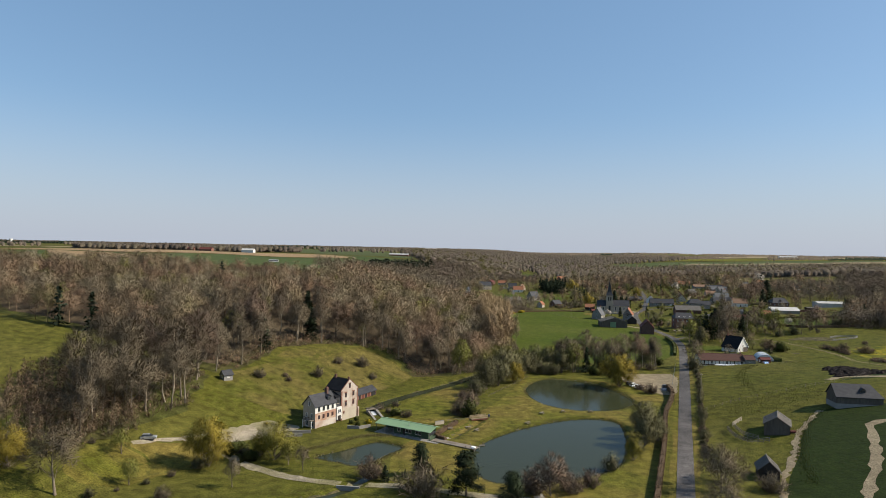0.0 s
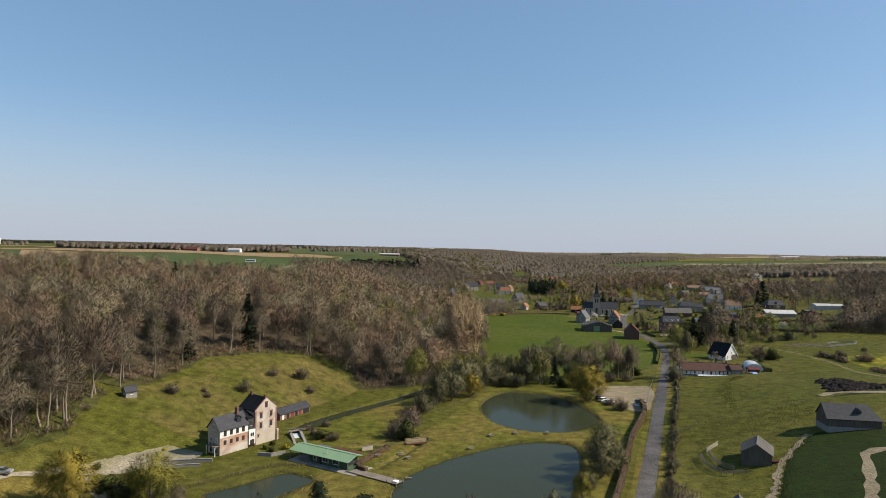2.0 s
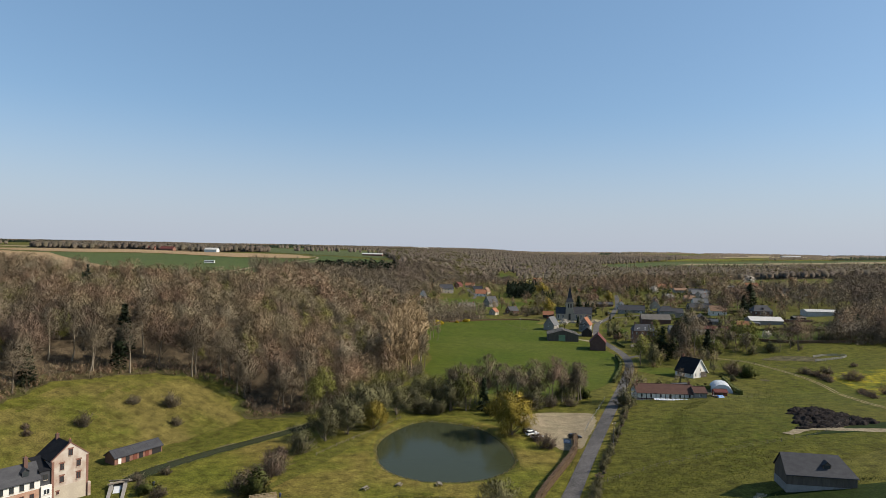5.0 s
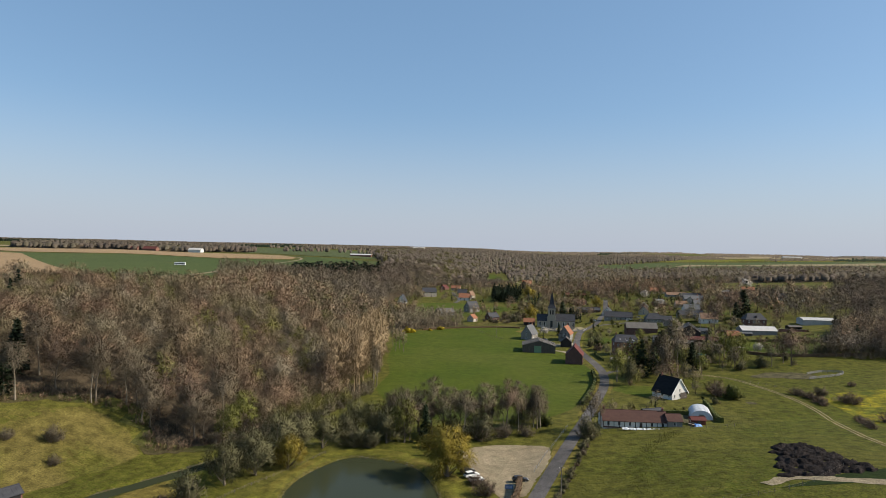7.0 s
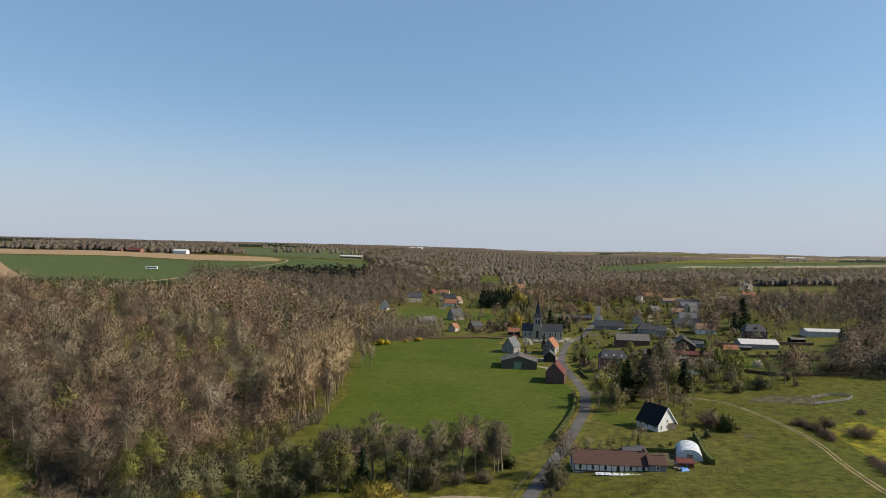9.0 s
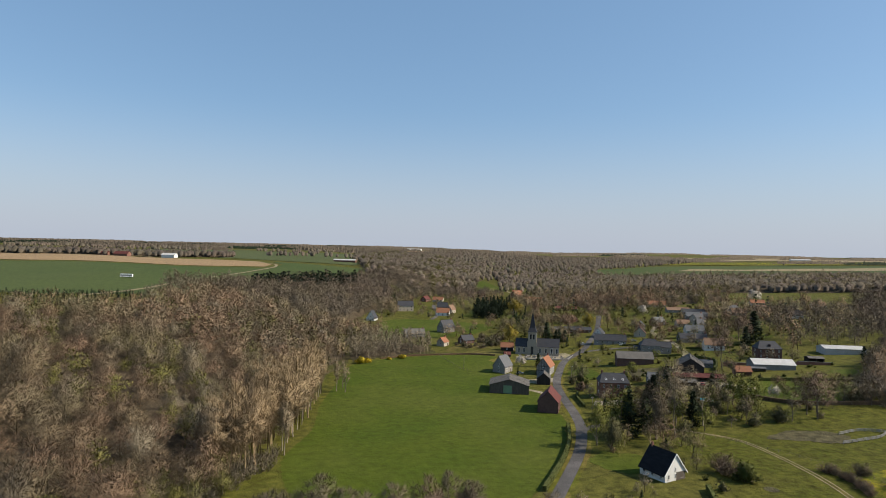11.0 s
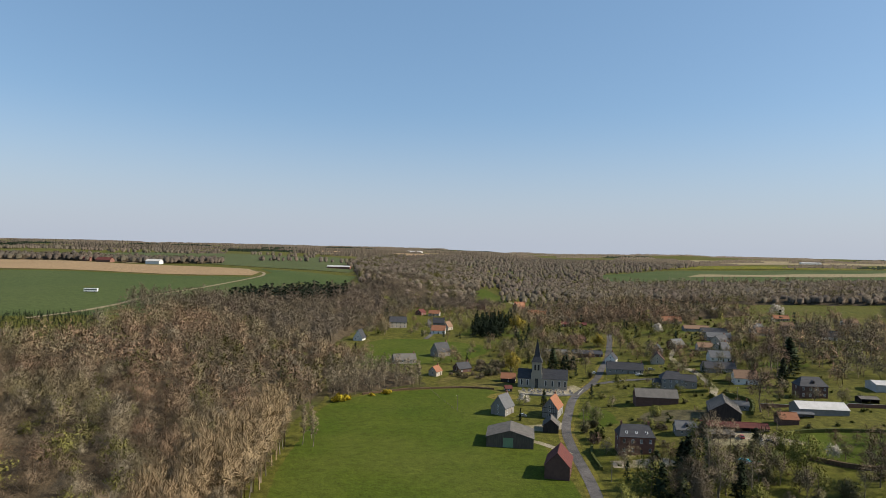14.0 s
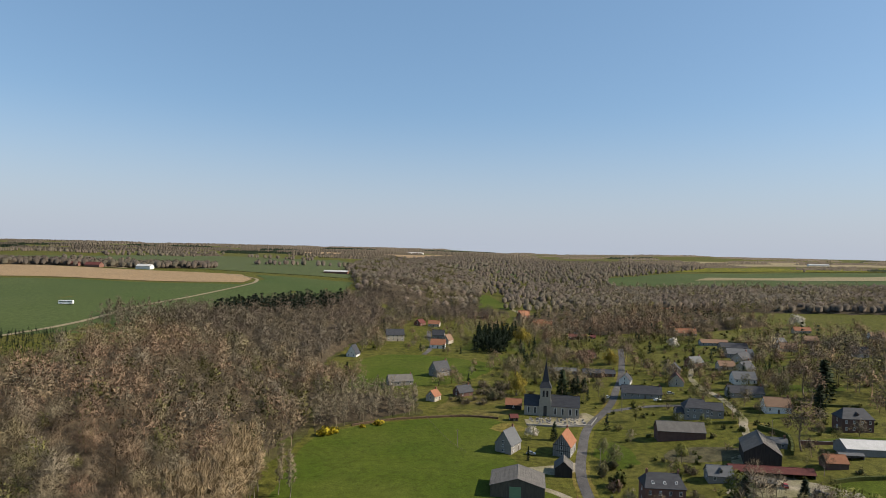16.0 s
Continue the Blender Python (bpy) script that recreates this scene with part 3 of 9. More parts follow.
def ribbon(name, pts, width, mat, lift=0.12, label="", category="road", rows=3, ragged=0.0):
    """A road, track or strip along a line."""
    rng = np.random.default_rng(len(pts))
    s, n = Shape(), len(pts)
    for i, (x, y) in enumerate(pts):
        a, b = pts[max(0, i - 1)], pts[min(n - 1, i + 1)]
        d = math.hypot(b[0] - a[0], b[1] - a[1]) or 1
        nx, ny = (b[1] - a[1]) / d, -(b[0] - a[0]) / d
        for k in range(rows):
            o = (k / (rows - 1) - 0.5) * width
            if k in (0, rows - 1):
                o *= 1 + rng.uniform(-ragged, ragged)
            px, py = x + nx * o, y + ny * o
            s.v.append((px, py, float(gz(px, py)) + lift - (0.03 if k in (0, rows - 1) else 0)))
    for i in range(n - 1):
        for k in range(rows - 1):
            q = i * rows + k
            s.f.append((q, q + 1, q + rows + 1, q + rows))
            s.m.append(0)
    ob = part(name, s, mat)
    return tagged(ob, label, category, kind="structure")


def water_sheet(name, outline, level, label):
    s = Shape()
    s.face([(x, y, level) for x, y in outline])
    me = s.mesh(name, water)
    tagged(new(name, me), label, "water", kind="structure")


for nm, (line, level), lab in zip(("pond_far", "pond_big", "pond_mill"), WATERS,
                                  ("still dark green water of a round fishing pond", "still grey-green water of a large fishing pond", "still brown water of a small square pond by the mill")):
    cx, cy = sum(p[0] for p in line) / len(line), sum(p[1] for p in line) / len(line)
    water_sheet("water_" + nm, [(cx + (x - cx) * 1.03, cy + (y - cy) * 1.03) for x, y in line], level, lab)


def channel(name, line, half, level, label):
    s, n = Shape(), len(line)
    for i, (x, y) in enumerate(line):
        a, b = line[max(0, i - 1)], line[min(n - 1, i + 1)]
        d = math.hypot(b[0] - a[0], b[1] - a[1])
        nx, ny = (b[1] - a[1]) / d, -(b[0] - a[0]) / d
        s.v += [(x - nx * half, y - ny * half, level), (x + nx * half, y + ny * half, level)]
        if i:
            s.f.append((2 * i - 2, 2 * i - 1, 2 * i + 1, 2 * i))
            s.m.append(0)
    tagged(part(name, s, water), label, "water", kind="structure")


channel("water_canal", CANAL, 2.75, -0.3, "dark still water of a straight mill canal")
channel("water_stream", STREAM, 0.55, -0.8, "narrow stream below the footbridge")
channel("water_brook", BROOK, 1.3, -0.9, "shaded brook passing under the drive")

for nm, line, wide in (("canal", CANAL, 7.4), ("stream", STREAM, 3.2), ("brook", BROOK, 4.4)):
    ribbon("bank_" + nm, line, wide, MUD, 0.03, "dark earth bank of the " + nm, "bank", 9, 0.2)
# roads and tracks
ROAD = curve_through([(50, 128), (62, 159), (75.8, 195.5), (103.3, 268.3), (130, 339.5), (147, 386), (156, 413), (162, 440), (164, 463), (164.5, 505), (166, 530), (171.5, 557), (182, 595), (202, 634), (214, 668), (225, 700), (239, 753), (250, 800)], 3)
ribbon("road_main", ROAD, 4.5, ASPHALT, 0.14, "grey worn asphalt of a village road")
for side in (-1, 1):
    line = []
    for (x0, y0), (x1, y1) in zip(ROAD, ROAD[1:]):
        d = math.hypot(x1 - x0, y1 - y0)
        line.append((x0 + side * (y1 - y0) / d * 3.1, y0 - side * (x1 - x0) / d * 3.1))
    ribbon("road_verge", line, 1.8, LAWN, 0.08, "short grass verge along the road", "verge", 2, 0.5)
ribbon("road_side", curve_through([(196, 622), (212, 627), (232, 628), (250, 622)], 3), 4.2, ASPHALT, 0.15, "narrow grey side road")
ribbon("road_farm_entry", curve_through([(165, 497), (159, 503), (152, 511), (146, 515)], 2), 3.5, GRAVEL, 0.13, "pale gravel farm entrance", "track")
ribbon("road_house_drive", curve_through([(159, 434), (166, 444), (172, 448)], 2), 3.2, ASPHALT, 0.12, "short asphalt entrance by the bend", "track")
ribbon("road_farm_lane", curve_through([(246, 545), (250, 562), (257, 585), (263, 600), (268, 640), (266, 668), (272, 700), (290, 735)], 3), 4.0, GRAVEL, 0.13, "pale winding lane between farm and houses", "track", 3, 0.15)
ribbon("road_far", curve_through([(205, 985), (192, 1060), (165, 1180), (140, 1330)], 12), 6.0, GRAVEL, 0.3, "pale road leaving the hamlet", "road")
ribbon("road_hamlet", curve_through([(86, 775), (90, 800), (90, 830), (86, 860), (84, 900)], 4), 4.0, ASPHALT, 0.14, "small grey hamlet lane", "road")
ribbon("drive", curve_through([(-52, 217), (-60, 208), (-66, 199), (-69, 192), (-66, 188), (-61, 184), (-54.5, 177), (-44, 170), (-31.7, 165), (-18, 163), (-8, 162.4), (12, 157), (34, 153)], 2), 3.2, GRAVEL, 0.12, "pale gravel drive curving to the mill", "track", 3, 0.2)

# fields, lawns and yards
drape("field_meadow", curve_through([(48, 392), (50, 430), (45, 470), (44, 510), (44, 560), (60, 583), (96, 601), (120, 606), (137, 600), (134, 560), (150, 520), (154, 490), (158, 450), (149, 410), (136, 374), (118, 352), (90, 345), (66, 352)], 6, True), MEADOW, 0.06, 6, "bright green grazed meadow", "field", ragged=0.6)
drape("field_pasture", curve_through([(146, 372), (133, 335), (112, 275), (98, 238), (104, 226), (130, 233), (160, 236), (200, 250), (260, 280), (320, 330), (330, 400), (290, 420), (240, 425), (215, 430), (196, 425), (196, 380), (190, 330), (160, 322), (142, 330)], 6, True), PASTURE, 0.06, 6, "uneven olive green pasture", "field", ragged=2.0)
drape("field_wheat", curve_through([(86, 150), (92, 167), (107, 188), (115, 201), (132, 220), (160, 219), (200, 224), (260, 230), (280, 120), (180, 90), (110, 110)], 6, True), CROP, 0.07, 6, "dark green young wheat with tramlines", "field")
drape("field_wheat_upper", [(160, 256), (200, 254), (240, 262), (250, 275), (205, 268), (178, 262)], CROP, 0.12, 6, "strip of dark green young wheat", "field")
drape("field_paddock", curve_through([(225, 432), (235, 420), (262, 400), (300, 398), (345, 420), (350, 470), (310, 480), (262, 452)], 6, True), PASTURE, 0.10, 6, "short green paddock grass", "field", ragged=2.0)
drape("field_flowers", [(240, 383), (258, 391), (279, 396), (330, 402), (330, 372), (285, 345), (234, 327), (237, 346), (239, 366)], RAPE, 0.12, 4, "strip of yellow flowering plants", "field", ragged=0.6)
drape("field_village_green", curve_through([(258, 508), (300, 508), (335, 500), (345, 480), (300, 470), (270, 472), (255, 485)], 4, True), MEADOW, 0.08, 5, "green field below the long sheds", "field")
drape("lawn_ponds", curve_through([(-10, 200), (0, 208), (8, 226), (16, 240), (26, 262), (34, 284), (44, 306), (64, 308), (80, 292), (92, 272), (96, 262), (86, 238), (72, 205), (56, 164), (40, 156), (10, 160), (-8, 166), (-14, 180)], 3, True), LAWN, 0.04, 1.6, "mown grass between the ponds", "lawn", ragged=0.6)
drape("lawn_island", curve_through([(-22, 236), (-16, 250), (-5, 266), (6, 280), (12, 276), (14, 255), (12, 236), (2, 224), (-8, 222), (-18, 226)], 3, True), LAWN, 0.045, 1.6, "mown grass beside the canal", "lawn", ragged=0.6)
drape("slope_meadow", curve_through([(-52, 228), (-78, 226), (-80, 240), (-70, 262), (-68, 280), (-50, 302), (-30, 310), (-14, 294), (-26, 270), (-38, 248)], 4, True), SLOPE, 0.06, 4, "dry hillside grass above the mill", "field", ragged=2.0)
drape("yard_mill", curve_through([(-47, 214), (-57, 218), (-64, 208), (-70, 198), (-68, 194), (-58, 200), (-50, 208)], 2, True), GRAVEL, 0.10, 2, "pale gravel yard of the mill", "yard", ragged=0.6)
drape("parking", curve_through([(86, 310), (100, 317), (113, 314), (112, 300), (106, 284), (101, 272), (95, 272), (92, 280), (88, 292)], 3, True), SAND, 0.09, 3, "pale stony car park", "yard", ragged=0.6)
drape("yard_farm", [(224, 518), (232, 540), (246, 548), (252, 540), (240, 520), (262, 500), (262, 496), (226, 500), (215, 504)], GRAVEL, 0.1, 4, "pale farmyard", "yard", ragged=0.6)
drape("yard_rubble", curve_through([(206, 548), (216, 556), (240, 552), (238, 540), (222, 536), (208, 540)], 3, True), MUD, 0.1, 4, "bare rubble ground behind the brick house", "yard", ragged=0.6)
drape("yard_manor", [(178, 488), (200, 489), (203, 480), (190, 478), (176, 480)], GRAVEL, 0.1, 3, "gravel court of the brick house", "yard", ragged=0.6)
drape("yard_cottages", [(143, 536), (158, 540), (166, 544), (166, 534), (156, 528), (148, 530)], GRAVEL, 0.1, 3, "gravel yard of the cottages", "yard", ragged=0.6)
drape("churchyard", [(150, 606), (150, 598), (168, 596), (184, 600), (190, 614), (186, 622), (182, 612)], GRAVEL, 0.1, 3, "gravel churchyard", "yard")
ribbon("track_wheat", curve_through([(84, 152), (91, 168), (98, 178), (106, 189), (114, 202), (125, 214), (132, 221)], 1.5), 1.7, SAND, 0.13, "bare soil edge of the wheat", "track", 3, 0.8)
PATH = [(176, 452), (206, 436), (219, 426), (224, 414), (228, 393), (229, 373), (226, 350), (216, 317), (212, 302), (206, 275)]
ribbon("track_pasture", curve_through(PATH, 4), 2.4, SLOPE, 0.12, "worn path across the pasture", "track", 3, 0.6)
for o in (-0.8, 0.8):
    ribbon("track_rut", curve_through([(x + o, y) for x, y in PATH], 4), 0.42, SAND, 0.15, "bare wheel rut across the pasture", "track", 2, 0.5)
drape("paddock_bare", curve_through([(232, 425), (246, 421), (260, 418), (264, 430), (248, 435), (238, 431)], 4, True), MUD, 0.2, 4, "bare trodden ground of the paddock", "field", ragged=1.5)
drape("paddock_hole", [(208 + 2.3 * math.cos(k * 0.7), 372.5 + 2.6 * math.sin(k * 0.7)) for k in range(9)], MUD, 0.12, 2, "small bare hollow in the pasture", "ground")
drape("garden_soil", [(140, 339), (158, 340), (172, 338), (180, 342), (179, 352), (160, 353), (142, 352)], MUD, 0.1, 3, "dug soil of the bungalow garden", "ground", ragged=1.0)
ribbon("track_loop", curve_through([(100, 148), (108, 159), (116, 169), (124, 180), (131, 192), (136, 200), (140, 202), (148, 201), (156, 194)], 3), 2.6, SAND, 0.13, "bare sandy tramline in the wheat", "track", 3, 0.5)
ribbon("track_heap", curve_through([(158, 259), (166, 262), (180, 256), (200, 250), (230, 248)], 3), 3.6, SAND, 0.16, "bare track below the manure heap", "track", 3, 0.4)
# the plateaus
drape("field_west_green", [(-240, 500), (-216, 585), (-150, 640), (-110, 690), (-140, 760), (-110, 850), (-30, 1010), (-40, 1180), (-190, 1200), (-150, 1120), (-155, 1040), (-300, 1010), (-520, 950), (-620, 900), (-520, 620)], FIELD, 0.3, 25, "dark green wheat field on the plateau", "field")
drape("field_west_soil", [(-520, 980), (-300, 1035), (-160, 1060), (-165, 1110), (-205, 1185), (-400, 1230), (-700, 1260), (-760, 1040)], PLOUGH, 0.55, 30, "bare tan ploughed field", "field")
drape("field_west_near_soil", [(-212, 592), (-300, 700), (-480, 925), (-580, 930), (-430, 700), (-250, 540)], PLOUGH, 0.6, 25, "bare tan ploughed field above the wood", "field")
ribbon("road_plateau", curve_through([(-156, 618), (-150, 700), (-160, 800), (-158, 910), (-148, 1030), (-150, 1080), (-170, 1130), (-230, 1185)], 12), 4.0, SAND, 0.7, "pale farm track round the field", "track")
drape("field_west_far", [(-250, 1260), (-60, 1230), (-40, 1500), (-200, 1900), (-700, 1900), (-900, 1500)], FIELD_PALE, 0.6, 60, "pale green field far off", "field")
drape("field_west_far_soil", [(-760, 1300), (-420, 1260), (-420, 1330), (-1000, 1500), (-1300, 1350)], STUBBLE, 0.9, 60, "pale stubble field far off", "field")
drape("field_north_soil", [(-300, 2150), (150, 2300), (80, 2800), (-500, 2700)], PLOUGH, 1.0, 90, "bare field on the skyline", "field")
drape("field_north_green", [(60, 1750), (320, 1800), (360, 2300), (150, 2250)], FIELD, 0.8, 60, "green field between far woods", "field")
drape("field_valley_far", [(120, 1120), (185, 1100), (160, 1290), (110, 1300)], MEADOW, 0.4, 20, "pale green meadow beyond the hamlet", "field")
drape("field_hamlet", curve_through([(36, 690), (44, 760), (80, 772), (120, 760), (142, 740), (120, 690), (84, 668), (50, 660)], 8, True), MEADOW, 0.08, 8, "green sloping meadow below the hamlet", "field", ragged=2.0)
drape("field_hamlet_upper", [(116, 800), (126, 860), (176, 850), (170, 800)], MEADOW, 0.1, 8, "green meadow beside dark firs", "field")
drape("field_reeds", curve_through([(104, 612), (108, 640), (126, 660), (150, 655), (150, 632), (138, 612)], 4, True), SLOPE, 0.08, 5, "pale rough wet grass", "field", ragged=2.0)
drape("field_east_green", [(400, 1480), (620, 1470), (870, 1400), (1250, 1550), (1500, 1900), (1500, 2050), (660, 2000), (470, 1800)], FIELD, 0.8, 50, "wide green field on the plateau", "field")
drape("field_east_soil", [(640, 1700), (1050, 1640), (1400, 1760), (1400, 1830), (700, 1780)], STUBBLE, 1.4, 50, "strip of pale bare soil", "field")
drape("field_east_yellow", [(640, 2100), (1600, 2080), (2200, 2350), (700, 2330)], RAPE, 1.2, 90, "yellow field far off", "field")
drape("field_east_far", [(800, 2500), (2600, 2550), (3200, 3200), (900, 3100)], STUBBLE, 1.4, 120, "pale field on the skyline", "field")
drape("field_east_slope", [(420, 700), (480, 720), (560, 800), (520, 880), (440, 820)], SLOPE, 0.2, 15, "dry grass slope by the last houses", "field", ragged=2.0)
# lawns between the houses
for nm, x, y, a, b in (("front", 186, 553, 9, 18), ("bend", 160, 440, 5, 10), ("manor", 182, 470, 8, 9), ("east_houses", 262, 628, 12, 9), ("lane", 285, 655, 12, 6), ("upper", 330, 655, 18, 10), ("orchard", 300, 735, 14, 9), ("terrace", 345, 705, 22, 14), ("church", 140, 590, 9, 8), ("farmhouse", 262, 585, 9, 6), ("walled", 300, 558, 20, 4), ("shed", 330, 528, 14, 8), ("slope", 395, 735, 16, 12), ("garden", 250, 690, 10, 8), ("back", 230, 720, 7, 12), ("white_house", 168, 400, 10, 12), ("pool", 240, 487, 14, 5), ("stone_house", 225, 590, 14, 5), ("north", 300, 800, 20, 12), ("hamlet_gardens", 150, 770, 14, 12)):
    drape("lawn_" + nm, [(x + a * math.cos(k * 0.393) * (1 + 0.15 * math.sin(k * 2.1 + x)), y + b * math.sin(k * 0.393) * (1 + 0.15 * math.cos(k * 1.7 + y))) for k in range(16)], LAWN if int(x) % 3 else MEADOW, 0.09, 4, "green garden lawn in the village", "lawn", ragged=1.0)
# the side drive, the ditch and trodden lines on the western lawn
ribbon("drive_side", curve_through([(-66, 201), (-74, 191), (-79, 186), (-83, 182), (-86, 178)], 2), 1.8, GRAVEL, 0.13, "pale gravel spur of the drive", "track", 3, 0.5)
for line in ([(-90, 171), (-84, 168), (-78, 172), (-72, 176)], [(-88, 176), (-80, 174), (-76, 166)], [(-92, 163), (-84, 160), (-78, 164), (-70, 172)]):
    ribbon("lawn_path", curve_through(line, 2), 0.9, SLOPE, 0.12, "faint trodden line in the lawn", "track", 2, 0.4)
drape("lawn_west", curve_through([(-90, 175), (-80, 183), (-70, 189), (-64, 184), (-68, 174), (-78, 160), (-90, 156), (-96, 163)], 3, True), LAWN, 0.06, 4, "mown yellow-green grass beside the drive", "ground", ragged=0.8)

# ---- trees ----
DETAIL = [1.0]                       # lower for trees that stay far off


def slivers(p, d, length, width, rng):
    """Thin triangles from p along d."""
    side = np.cross(d, rng.normal(size=d.shape))
    side /= np.linalg.norm(side, axis=1, keepdims=True) + 1e-9
    v = np.stack([p - side * (width / 2)[:, None], p + side * (width / 2)[:, None], p + d * length[:, None]], 1)
    return v.reshape(-1, 3), np.arange(len(p) * 3).reshape(-1, 3)


def spikes(p, q, r, n=3):
    """Slender cones from p to q."""
    ax = q - p
    ax = ax / (np.linalg.norm(ax, axis=1, keepdims=True) + 1e-9)
    s = np.cross(ax, np.array([0.31, 0.52, 0.79]))
    s /= np.linalg.norm(s, axis=1, keepdims=True) + 1e-9
    u = np.cross(ax, s)
    rings = [p + r[:, None] * (math.cos(2 * math.pi * i / n) * s + math.sin(2 * math.pi * i / n) * u) for i in range(n)]
    v = np.stack(rings + [q], 1).reshape(-1, 3)
    k = np.arange(len(p))[:, None] * (n + 1)
    f = np.concatenate([np.concatenate([k + i, k + (i + 1) % n, k + n], 1) for i in range(n)])
    return v, f


def stems(p, q, r0, r1, n=5):
    """Tapered open tubes."""
    ax = q - p
    ax = ax / (np.linalg.norm(ax, axis=1, keepdims=True) + 1e-9)
    s = np.cross(ax, np.array([0.31, 0.82, 0.49]))
    s /= np.linalg.norm(s, axis=1, keepdims=True) + 1e-9
    u = np.cross(ax, s)
    c = [(math.cos(2 * math.pi * i / n), math.sin(2 * math.pi * i / n)) for i in range(n)]
    v = np.stack([p + r0[:, None] * (a * s + b * u) for a, b in c] + [q + r1[:, None] * (a * s + b * u) for a, b in c], 1).reshape(-1, 3)
    k = np.arange(len(p))[:, None] * 2 * n
    f = []
    for i in range(n):
        j = (i + 1) % n
        f += [np.concatenate([k + i, k + j, k + n + j], 1), np.concatenate([k + i, k + n + j, k + n + i], 1)]
    return v, np.concatenate(f)


def joined(*pieces):
    vs, fs, o = [], [], 0
    for v, f in pieces:
        vs.append(v)
        fs.append(f + o)
        o += len(v)
    return np.concatenate(vs), np.concatenate(fs)


def unit(a):
    return a / (np.linalg.norm(a, axis=1, keepdims=True) + 1e-9)


def rounded(v, f, high, seed=0, stray=0.15):
    """Turns every sprig's face and normal outwards from the crown, so that the crown is lit as a round whole."""
    rng = np.random.default_rng(seed + 5)
    mid = v[f].mean(1)
    out = unit((mid - np.array([0, 0, high * 0.5])) * np.array([1, 1, 0.75]) + 1e-6) + np.array([0, 0, 0.08])
    out = unit(out + rng.normal(0, stray, out.shape))
    g = np.cross(v[f[:, 1]] - v[f[:, 0]], v[f[:, 2]] - v[f[:, 0]])
    back = (g * out).sum(1) < 0
    f = np.where(back[:, None], f[:, ::-1], f)
    n = np.zeros_like(v)
    for k in range(3):
        n[f[:, k]] += out
    return v, f, unit(n)


def mass(c, r, seed, rings=6):
    """The dense lumpy inside of a crown, where no twig can be told from the next."""
    rng = np.random.default_rng(seed + 77)
    n = rings + 3
    lat = np.linspace(-1.45, 1.45, rings)[:, None]
    lon = np.arange(n)[None, :] * 2 * math.pi / n + lat * 0.4
    lump = 0.86 + 0.16 * np.sin(lon * 2 + seed) * np.cos(lat * 3 + seed) + rng.uniform(-0.16, 0.16, (rings, n))
    v = np.stack([np.cos(lat) * np.cos(lon) * lump * r[0], np.cos(lat) * np.sin(lon) * lump * r[1], np.sin(lat) * lump * r[2]], 2).reshape(-1, 3) + c
    f = []
    for i in range(rings - 1):
        for j in range(n):
            a, b = i * n + j, i * n + (j + 1) % n
            f += [(a, b, b + n), (a, b + n, a + n)]
    f += [(0, j + 1, j) for j in range(1, n - 1)] + [((rings - 1) * n, (rings - 1) * n + j, (rings - 1) * n + j + 1) for j in range(1, n - 1)]
    return v, np.array(f)


def leaves_at(p, size, rng):
    """A small triangle at every point."""
    a, b = unit(rng.normal(size=p.shape)), unit(rng.normal(size=p.shape))
    s = size * rng.uniform(0.6, 1.4, len(p))[:, None]
    v = np.stack([p - a * s / 2, p + a * s / 2, p + b * s], 1).reshape(-1, 3)
    return v, np.arange(len(p) * 3).reshape(-1, 3)


def lit_round(v, f, centre, high, seed, stray=0.12, inner=0.62):
    """Turns faces and normals outwards from their own clump and from the crown as a whole."""
    rng = np.random.default_rng(seed + 5)
    mid, c = v[f].mean(1), centre[f[:, 0]]
    whole = unit((mid - np.array([0, 0, high * 0.5])) * np.array([1, 1, 0.75]) + 1e-6)
    out = unit(inner * unit(mid - c + 1e-6) + (1 - inner) * whole + np.array([0, 0, 0.06]) + rng.normal(0, stray, mid.shape))
    g = np.cross(v[f[:, 1]] - v[f[:, 0]], v[f[:, 2]] - v[f[:, 0]])
    f = np.where(((g * out).sum(1) < 0)[:, None], f[:, ::-1], f)
    n = np.zeros_like(v)
    for k in range(3):
        np.add.at(n, f[:, k], out)
    return v, f, unit(n)


